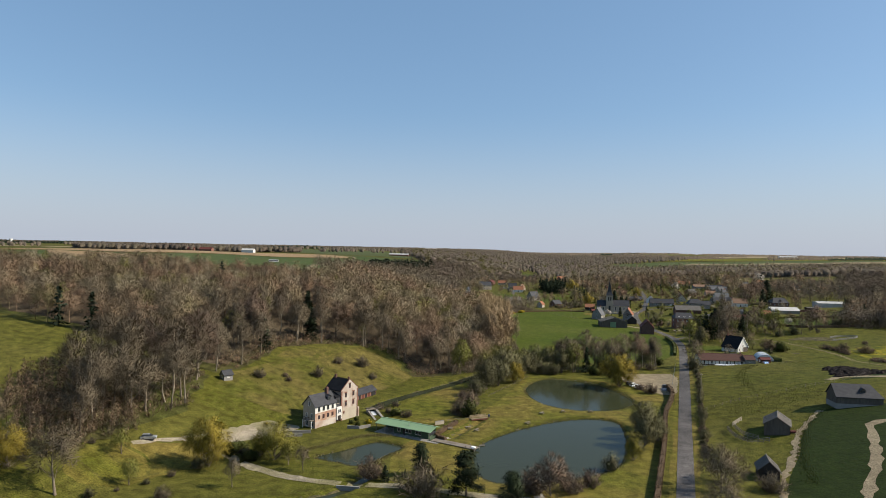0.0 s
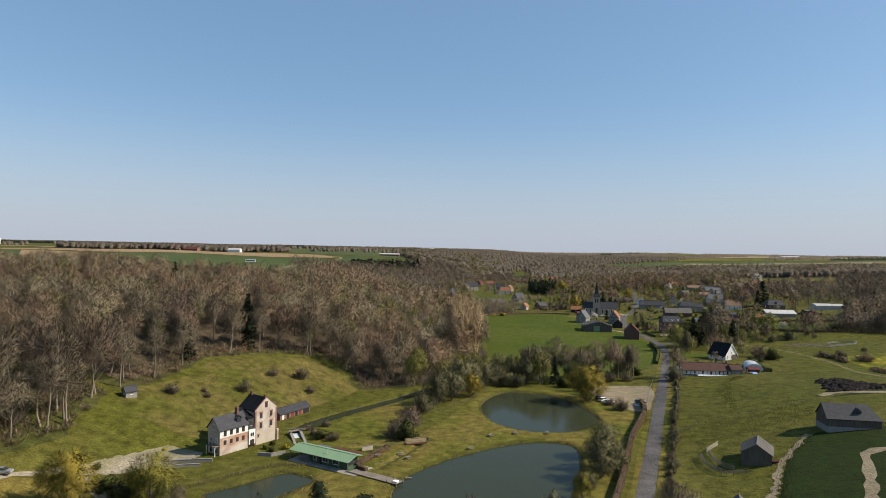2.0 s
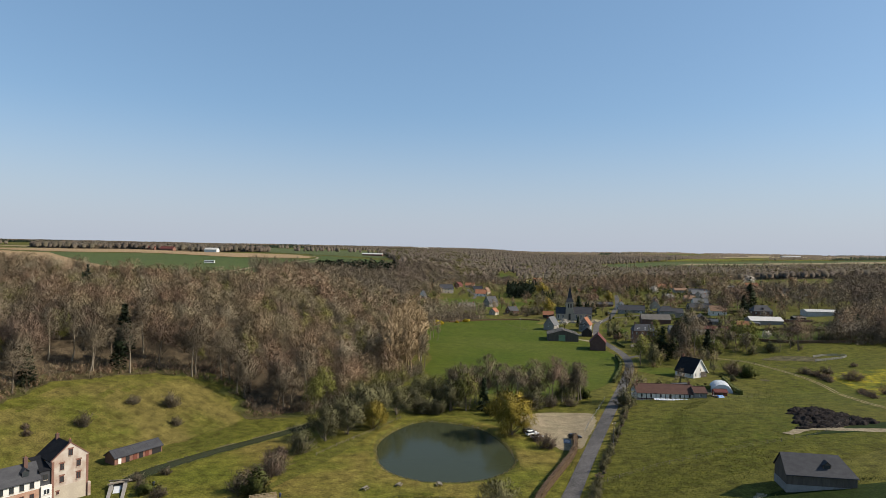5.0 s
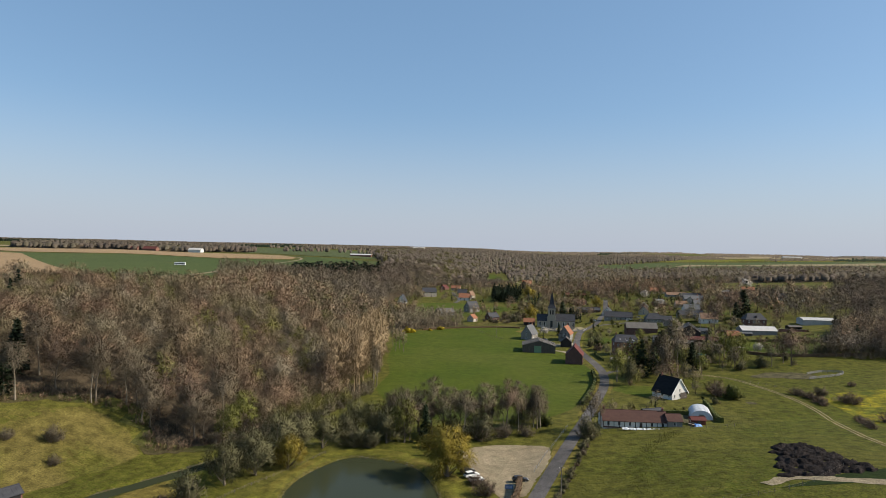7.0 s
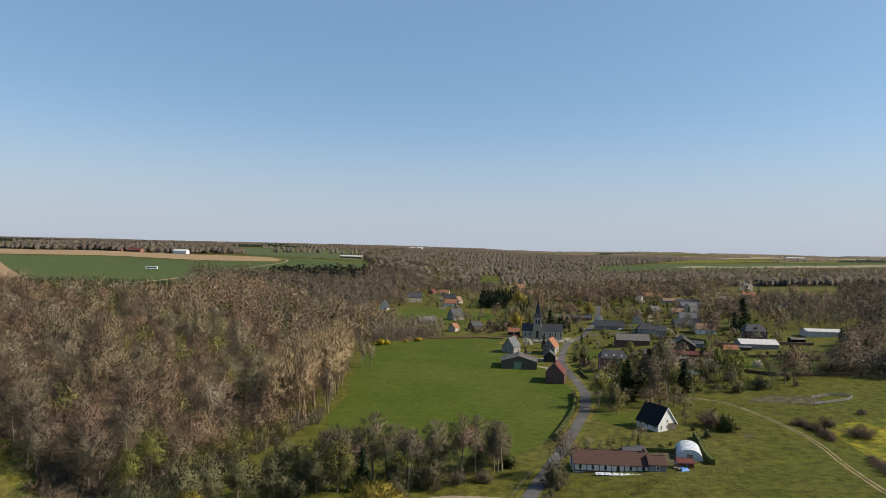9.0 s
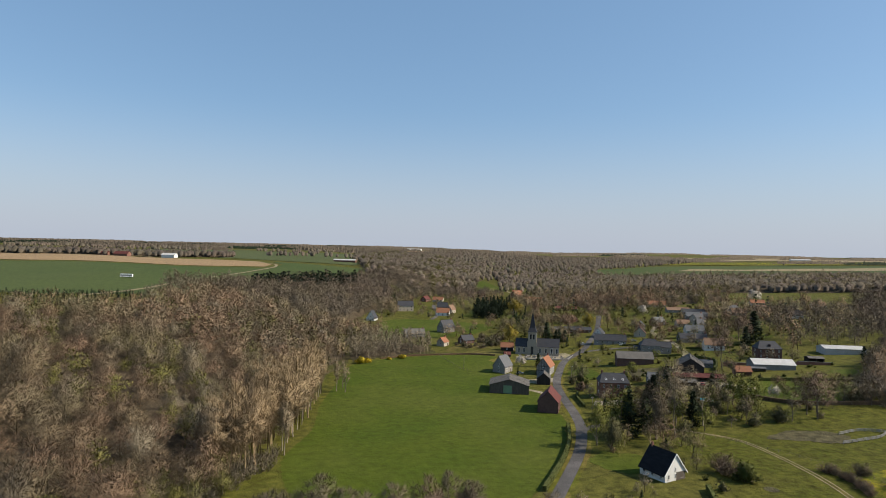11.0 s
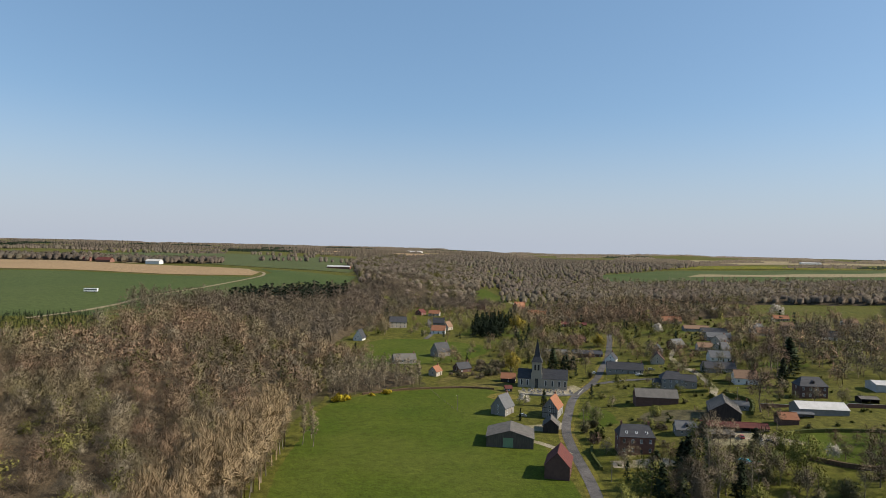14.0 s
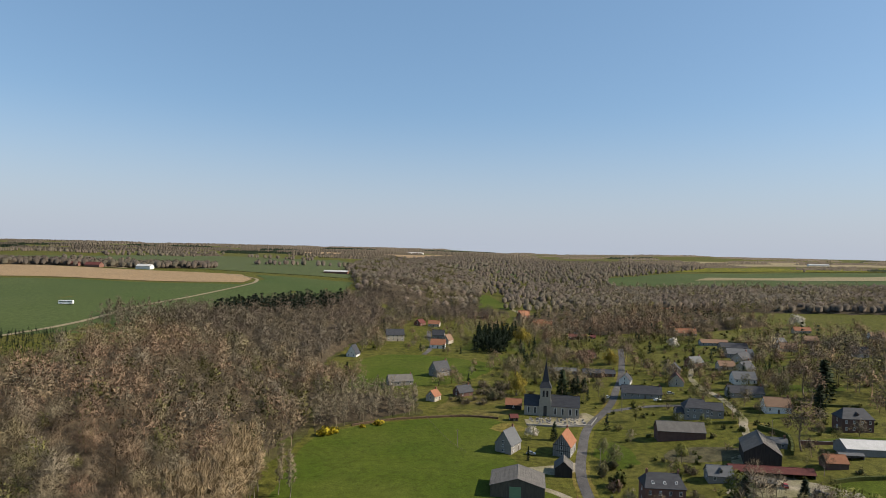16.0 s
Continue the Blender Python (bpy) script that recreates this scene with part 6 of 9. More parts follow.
# --- the mill ---
def mill():
    root = thing("mill", -41.7, 212.5, 0.0, 54.5, "tall lime-washed brick water mill with dark slate roofs", "mill")
    A, D, EV, RG = 9.7, 5.7, 7.6, 10.7        # lower wing: length along the front, depth, eaves, ridge
    wing = Shape().solid([(0, 0, -1.5), (A, 0, -1.5), (A, D, -1.5), (0, D, -1.5), (0, 0, EV), (A, 0, EV), (A, D, EV), (0, D, EV), (0, D / 2, RG), (A, D / 2, RG)],
                         [(0, 1, 5, 4), (2, 3, 7, 6), (1, 2, 6, 9, 5), (3, 0, 4, 8, 7), (4, 5, 9, 8), (6, 7, 8, 9), (3, 2, 1, 0)])
    part("wing_wall", wing, MILL_BRICK, root)
    part("white_storey", Shape().box(-0.04, -0.05, 5.0, A, 0.0, EV), RENDER_W, root, "white-painted upper storey")
    part("brick_band", Shape().box(-0.03, -0.04, 2.1, A, 0.0, 5.0), WASHED_BRICK, root, "worn reddish brick storey")
    part("stone_footing", Shape().box(-0.06, -0.08, -1.2, A, 0, 2.1), MILL_BRICK, root, "pale lime-washed footing")
    gab = Shape().solid([(-0.05, -0.02, 2.9), (-0.05, D + 0.02, 2.9), (-0.05, D + 0.02, EV), (-0.05, D / 2, RG - 0.1), (-0.05, -0.02, EV), (0.0, -0.02, 2.9), (0, D + 0.02, 2.9), (0, D + 0.02, EV), (0, D / 2, RG - 0.1), (0, -0.02, EV)],
                        [(4, 3, 2, 1, 0), (0, 1, 6, 5), (1, 2, 7, 6), (2, 3, 8, 7), (3, 4, 9, 8), (4, 0, 5, 9)])
    part("gable_render", gab, RENDER_C, root, "pale rendered gable")
    r = Shape()
    for a, b in ((0.0, -1), (D, 1)):
        pts = [(-0.5, a + b * 0.45, EV - 0.35), (A + 0.2, a + b * 0.45, EV - 0.35), (A + 0.2, D / 2, RG + 0.12), (-0.5, D / 2, RG + 0.12)]
        r.slab(*(pts if b < 0 else pts[::-1]), 0.16)
    part("wing_roof", r, SLATE, root)
    chimney(root, 7.4, 2.3, 9.8, 12.2, BRICK_DARK, 0.8)
    dormer(root, 6.9, 0.55, 8.2, SLATE, SLATE, 1.5, 1.4, 2.0)
    for k in range(4):
        px = 1.7 + k * 2.1
        for z in (5.45, 2.85):
            window(root, px, -0.06 if z > 5 else -0.05, z, 0, 0.95, 1.45 if z > 5 else 1.35, BOARDS_DARK if z > 5 else BOARDS_RED)
    balcony = part("balcony", Shape().box(-1.5, 0.2, 2.75, 0, 4.6, 2.9), TIMBER_GREY, root)
    for k in range(7):
        part("baluster", Shape().box(-1.48, 0.25 + k * 0.7, 2.9, -1.42, 0.31 + k * 0.7, 3.8), BOARDS_DARK, balcony)
    part("handrail", Shape().box(-1.52, 0.2, 3.8, -1.4, 4.6, 3.88), BOARDS_DARK, balcony)
    for py, z in ((1.5, 3.4), (4.1, 3.4), (2.85, 7.2)):
        window(root, -0.06, py, z, -90, 0.9, 1.5)
    for py in (1.5, 4.0):
        window(root, 0, py, 0.4, -90, 1.3, 2.0)
    for py in (0.3, 4.4):
        part("porch_post", Shape().box(-1.45, py, -0.5, -1.3, py + 0.15, 2.75), WHITE, root)
    # narrow link with a white bay
    B = 12.2
    part("link_wall", Shape().box(A, 0.5, -1.5, B, D + 0.6, 8.8), BRICK_DARK, root)
    part("link_bay", Shape().box(A + 0.1, -0.45, 1.0, B - 0.1, 0.5, 5.3), RENDER_W, root, "white timber bay")
    window(root, (A + B) / 2, -0.46, 3.3, 0, 1.4, 1.3)
    part("link_door", Shape().box(A + 0.5, -0.52, 1.0, B - 0.5, -0.455, 2.4), BOARDS_DARK, root)
    part("link_cladding", Shape().box(A + 0.05, 0.3, 5.3, B - 0.05, 0.5, 8.8), SLATE, root)
    window(root, (A + B) / 2, 0.29, 6.5, 0, 0.9, 1.3, BOARDS_DARK)
    part("link_roof", Shape().slab((A - 0.1, 0.1, 8.8), (B + 0.1, 0.1, 8.8), (B + 0.1, D + 0.7, 10.8), (A - 0.1, D + 0.7, 10.8), 0.15), SLATE_BLACK, root)
    # tall block, gable to the front
    x0, x1, yb, ev, rg = B, 20.5, 7.8, 10.6, 14.0
    m = (x0 + x1) / 2
    part("tall_wall", Shape().solid([(x0, 0, -2), (x1, 0, -2), (x1, yb, -2), (x0, yb, -2), (x0, 0, ev), (x1, 0, ev), (x1, yb, ev), (x0, yb, ev), (m, 0, rg), (m, yb, rg)],
                                    [(0, 1, 5, 8, 4), (2, 3, 7, 9, 6), (1, 2, 6, 5), (3, 0, 4, 7), (4, 8, 9, 7), (8, 5, 6, 9), (3, 2, 1, 0)]), MILL_BRICK, root)
    part("corner_quoin", Shape().box(x0 - 0.05, -0.05, -1.5, x0 + 0.5, 0.0, ev - 0.2), BRICK, root)
    part("corner_quoin", Shape().box(x1 - 0.5, -0.05, -1.5, x1 + 0.05, 0.0, ev - 0.2), BRICK, root)
    part("lime_wash", Shape().box(x0 + 0.5, -0.03, -1.5, x1 - 0.5, 0.0, 4.2), RENDER_C, root, "patchy pale lime wash on the lower wall")
    r = Shape()
    for xe, sg in ((x0, -1), (x1, 1)):
        pts = [(xe + sg * 0.3, 0.15, ev - 0.1), (xe + sg * 0.3, yb + 0.2, ev - 0.1), (m, yb + 0.2, rg + 0.12), (m, 0.15, rg + 0.12)]
        r.slab(*(pts if sg > 0 else pts[::-1]), 0.18)
    part("tall_roof", r, SLATE_BLACK, root)
    cop = Shape().beam((x0 - 0.2, 0.05, ev - 0.05), (m, 0.05, rg + 0.2), 0.3, 0.2).beam((m, 0.05, rg + 0.2), (x1 + 0.2, 0.05, ev - 0.05), 0.3, 0.2)
    part("gable_coping", cop, BRICK, root)
    chimney(root, m - 0.2, yb - 1.0, rg - 0.5, rg + 0.9, BRICK_DARK, 0.7)
    chimney(root, m + 0.1, 0.7, rg - 0.6, rg + 0.6, BRICK_DARK, 0.5)
    for z, xs in ((11.0, (m,)), (8.0, (m - 1.9, m + 1.9)), (5.0, (m - 1.9, m + 1.9)), (2.4, (m - 2.8,))):
        for px in xs:
            w, hh = (0.95, 1.6) if z > 3 else (0.6, 0.7)
            window(root, px, -0.04, z, 0, w, hh, BOARDS_RED)
            part("brick_lintel", Shape().box(px - w / 2 - 0.2, -0.06, z + hh, px + w / 2 + 0.2, 0.02, z + hh + 0.3), BRICK, root)
    for dx, z0, z1 in ((0.0, -1.5, 3.5), (0.7, -1.5, 2.4)):
        part("buttress", Shape().box(x1 - 0.2, dx - 0.4, z0, x1 + 0.5, dx + 0.4, z1), MILL_BRICK, root)
    return root


mill()
# long brick outbuilding behind the mill
barn("long low red brick outbuilding with slate roof", -32.3, 257.5, 15, 4.6, 2.1, 3.6, 60, BRICK, SLATE, [("front", -6, 0.9, 1.9, RENDER_W), ("front", -3.6, 1.1, 1.8, DARK), ("front", -1.4, 1.2, 1.8, BOARDS_RED), ("front", 0.6, 1.2, 1.8, DARK), ("front", 2.5, 1.2, 1.8, BOARDS_RED), ("front", 5.6, 2.9, 1.9, DARK)], "outbuilding", back=False, category="outbuilding")
# green-roofed pavilion by the ponds
def pavilion():
    root = thing("pavilion", -10.6, 209.0, 0.0, -29.5, "low green boarded pavilion with pale green sheet roof", "pavilion")
    root.matrix_basis = root.matrix_basis @ Matrix.Diagonal((0.95, 0.78, 1, 1))
    L, W = 22.5, 8.0
    part("terrace", Shape().box(-L / 2 + 0.5, -5.6, -0.5, L / 2 + 3.2, 4.6, 0.1), CONCRETE, root, "pale concrete terrace")
    part("wall", Shape().box(-L / 2 + 7.0, -2.3, -0.6, L / 2 - 1.6, 3.7, 2.9), BOARDS_GREEN, root)
    part("back_wall", Shape().box(-L / 2 + 0.3, 3.4, -0.6, -L / 2 + 7.0, 3.7, 2.9), BOARDS_GREEN, root)
    roof = Shape().slab((-L / 2, -4.3, 2.75), (L / 2, -4.3, 2.75), (L / 2, 0.9, 3.75), (-L / 2, 0.9, 3.75), 0.12)
    roof.slab((-L / 2, 0.9, 3.75), (L / 2, 0.9, 3.75), (L / 2, 4.3, 3.1), (-L / 2, 4.3, 3.1), 0.12)
    part("roof", roof, GREEN_ROOF, root)
    for k in range(27):
        px = -L / 2 + 0.15 + (L - 0.3) * k / 26
        part("roof_rib", Shape().beam((px, -4.3, 2.79), (px, 0.9, 3.79), 0.06, 0.05), GREEN_ROOF, root)
    part("ridge_cap", Shape().box(-L / 2, 0.75, 3.74, L / 2, 1.05, 3.84), GREEN_ROOF, root)
    part("vent_pipe", Shape().tube((1.8, -1.6, 3.2), (1.8, -1.6, 3.9), 0.1, 0.1, 8).tube((1.8, -1.6, 3.9), (1.8, -1.6, 4.0), 0.2, 0.2, 8), STEEL, root)
    for px in (-L / 2 + 0.4, -L / 2 + 4, -L / 2 + 7.5, -1.0, 3.5, 7.5, L / 2 - 0.3):
        part("post", Shape().box(px - 0.07, -4.0, -0.6, px + 0.07, -3.86, 2.75), TIMBER_GREY, root)
    for px, w in ((-2.2, 1.2), (1.6, 2.4), (5.6, 2.4)):
        window(root, px, -2.3, 0.9, 0, w, 1.2)
    part("door", Shape().box(-0.6, -2.36, -0.05, 0.4, -2.3, 2.1), BOARDS_DARK, root)
    part("deck", Shape().box(-L / 2, -4.3, -0.7, L / 2 + 5.0, 4.2, -0.02), CONCRETE, root)
    part("side_rail", Shape().box(L / 2 - 0.35, -3.9, 0, L / 2 - 0.25, 3.6, 1.0), BOARDS_GREEN, root)
    part("side_window", Shape().box(L / 2 - 1.62, -1.8, 1.0, L / 2 - 1.56, 3.2, 2.3), PANE, root)


pavilion()
house("small weathered cabin with pale gable on the slope", -79.5, 233.5, 3.6, 2.8, 1.9, 3.2, 50, RENDER_G, SLATE, 1, 1, 0, gable=0, door=False, name="cabin", category="cabin")
# --- the eastern barns ---
b = barn("long weathered barn with dark tiled roof and hatch", 144.8, 222.0, 15, 7.5, 3.2, 7.0, -8, BOARDS, SLATE, name="barn", plinth=RENDER_G, back=False, ribbed=False, half_hip=2.6)
dormer(b, 1.5, -2.6, 4.1, BOARDS, SLATE, 1.7, 1.3, 2.0)
barn("grey boarded barn with fibre-cement roof", 110.8, 208.5, 9.5, 7.5, 3.0, 5.4, 62, BOARDS, FIBRE, [("right", 0, 3, 2.6, BOARDS_DARK)], back=False)
barn("small open-fronted shed with steep grey roof", 90.4, 174.6, 6.5, 5.2, 2.8, 5.2, 70, BOARDS_DARK, FIBRE, [("left", 0.3, 2.2, 2.2, DARK)], name="shed", back=False, category="shed")
# --- bungalow, white gabled house and their garden ---
bungalow = house("long bungalow with brown tiled roof and white half-timbered wall", 148.0, 331.8, 23, 9.5, 2.8, 5.4, -3, RENDER_W, TILE_BROWN, 1, 6, 2, name="bungalow", category="house", over=0.6)
for k in range(13):
    part("timber_post", Shape().box(-11.4 + k * 1.9 - 0.12, -4.82, 0, -11.4 + k * 1.9 + 0.12, -4.75, 2.8), BOARDS_DARK, bungalow)
part("timber_rail", Shape().box(-11.5, -4.8, 0.0, 11.5, -4.752, 0.5), BRICK_DARK, bungalow)
house("brown-roofed annexe of the bungalow", 161.4, 330.3, 5.0, 7, 2.5, 4.2, -3, RENDER_G, TILE_BROWN, 1, 1, 0, door=False, name="annexe", category="annexe")
white_house = house("white house with steep black roof and boarded gable", 178, 378, 11, 9.2, 3.0, 8.9, 119, RENDER_W, SLATE_BLACK, 1, 3, 1, side_wins=3, over=0.7)
part("brown_cladding", Shape().box(-5.56, -4.5, 0.2, -5.5, -0.4, 2.9), BOARDS, white_house, "brown boarded panel of the gable")
part("bargeboard", Shape().beam((-5.9, -5.3, 2.2), (-5.9, 0, 8.95), 0.08, 0.28).beam((-5.9, 0, 8.95), (-5.9, 5.3, 2.2), 0.08, 0.28), WHITE, white_house)
house("low slate annexe behind the bungalow", 158.0, 343, 8, 5, 2.4, 4.0, 20, RENDER_G, SLATE, 1, 2, 0, door=False, name="annexe", category="annexe")
house("small dark red garden shed", 171.0, 334, 5, 3.2, 2.0, 2.8, 0, BOARDS_RED, TILE_RED, 1, 1, 0, gable=0, name="shed", category="shed")
# --- the farm at the bend ---
barn("wide grey fibre-cement barn with green door in a meadow", 137.8, 503.0, 16, 20.5, 4.4, 7.4, 84, BOARDS, FIBRE, [("left", 0.8, 4.4, 4.2, GREEN_ROOF)])
barn("brick barn with dark red roof beside the road", 153.6, 467, 14, 9.5, 5.2, 10.2, 76, BRICK_DARK, TILE_RED, ribbed=False)
barn("brown timber shed with grey roof", 158.8, 526, 9, 7.2, 3.4, 6.4, 80, BOARDS_DARK, FIBRE, name="shed", category="shed")
cottage = house("half-timbered cottage with orange tiled roof", 163.2, 549, 12, 8, 5.0, 10.2, 68, RENDER_G, TILE_ORANGE, 2, 2, 1)
for k in range(9):
    part("timber_post", Shape().box(-6.08, -3.9 + k * 0.96, 0, -6.0, -3.76 + k * 0.96, 5.0 + max(0, 4 - abs(k - 4) * 1.05) * 1.2), BOARDS_DARK, cottage)
for z in (2.5, 5.0):
    part("timber_rail", Shape().box(-6.09, -4.0, z, -6.0, 4.0, z + 0.2), BOARDS_DARK, cottage)
house("grey cottage with steep slate roof", 137.5, 551, 10, 8.2, 4.2, 10.0, 58, STONE, SLATE_PALE, 2, 2, 1)
manor = house("two-storey brick manor with slate roof and white windows", 189.5, 494, 14.4, 9.5, 7.4, 11.6, -2, BRICK, SLATE, 2, 4, 2, hip=1.5, name="manor", category="house")
for px in (-4.2, 0.0, 4.2):
    sk = part("skylight", Shape().box(-0.45, -0.06, -0.6, 0.45, 0.08, 0.6), WHITE, manor)
    sk.matrix_basis = pose(px, -3.25, 8.95, -52)
    part("skylight_pane", Shape().box(-0.36, -0.085, -0.5, 0.36, -0.062, 0.5), PANE, sk)
house("dark stone shed with orange roof", 146, 624, 9, 6, 2.8, 5.6, -8, BOARDS_DARK, TILE_ORANGE, 1, 1, 0, door=False, name="shed", category="shed")
house("small red-roofed shed by the church", 144, 602, 4.2, 3.4, 2.0, 3.4, 10, BOARDS_DARK, TILE_RED, 1, 1, 0, door=False, gable=0, name="shed", category="shed")
# --- along and behind the road ---
house("long slate-roofed house with pale walls", 224.5, 644, 23, 8, 3.2, 7.0, -8, RENDER_G, SLATE, 1, 6, 1)
house("large grey stone house with slate hipped roof", 240, 598, 13, 9, 6.0, 10.0, -6, STONE, SLATE, 2, 4, 1, hip=3)
house("lower slate wing of the stone house", 249.5, 599, 8, 7, 4.6, 7.6, -6, STONE, SLATE, 1, 2, 0, door=False)
house("low slate lean-to of the stone house", 232, 600, 5, 7, 3.6, 6.0, -6, STONE, SLATE, 1, 1, 0, door=False)
barn("long old brick barn with grey roof", 220.5, 566, 22, 8, 4.4, 8.0, -4, BRICK_DARK, FIBRE, ribbed=False)
house("white house with pale grey roof", 296, 669, 14, 9, 3.2, 7.2, -4, RENDER_W, SLATE_PALE, 1, 4, 0)
house("long slate-roofed grey bungalow", 283, 638, 20, 8, 2.8, 6.2, -4, RENDER_G, SLATE, 1, 5, 1)
house("white house with weathered tan tiled roof", 285, 604, 13, 8.5, 3.8, 7.8, -8, RENDER_W, TILE_TAN, 1, 3, 1)
house("dark brick two-storey house with slate roof", 304, 569, 14.5, 9, 6.4, 10.8, -2, BRICK_DARK, SLATE, 2, 4, 0, hip=2.6, dormers=1, frame_mat=WHITE)
barn("long shed with pale sheet roof", 290, 534, 23, 11, 3.2, 5.6, -3, RENDER_G, FIBRE_PALE, name="shed", category="shed", ribbed=False)
barn("low lean-to with blue-grey roof", 278, 531, 10, 3, 2.2, 2.8, -3, RENDER_G, SLATE_PALE, name="lean_to", open_side=True, category="shed")
barn("brick shed with rusty orange roof", 266.6, 521, 8.4, 6.5, 2.8, 5.2, -4, BRICK_DARK, TILE_ORANGE, name="shed", category="shed")
barn("tall dark farm hall with grey roof", 243, 526, 20, 14, 5.2, 9.6, 72, BOARDS_DARK, FIBRE)
barn("long open cart shed with faded red roof", 237.5, 513, 32, 5, 2.8, 4.4, -5, BOARDS_DARK, TILE_RED, name="cart_shed", open_side=True, category="shed")
barn("open lean-to with rusty grey sheet roof", 229, 507.5, 13.5, 4.5, 2.2, 3.4, -5, BOARDS_DARK, FIBRE, name="lean_to", open_side=True, category="shed")
house("small stone cottage with slate roof and dormer", 217.5, 513, 9.5, 7, 2.8, 5.8, -6, STONE, SLATE_PALE, 1, 2, 0, dormers=1)
barn("pale sheet-clad hall with light roof", 357, 578, 25, 12, 3.4, 4.8, -6, FIBRE_PALE, FIBRE_PALE, name="hall", category="hall")
barn("low open shelter with grey roof", 326, 557, 9, 6, 2.4, 3.2, -4, BOARDS_DARK, FIBRE, name="shelter", open_side=True, category="shed")
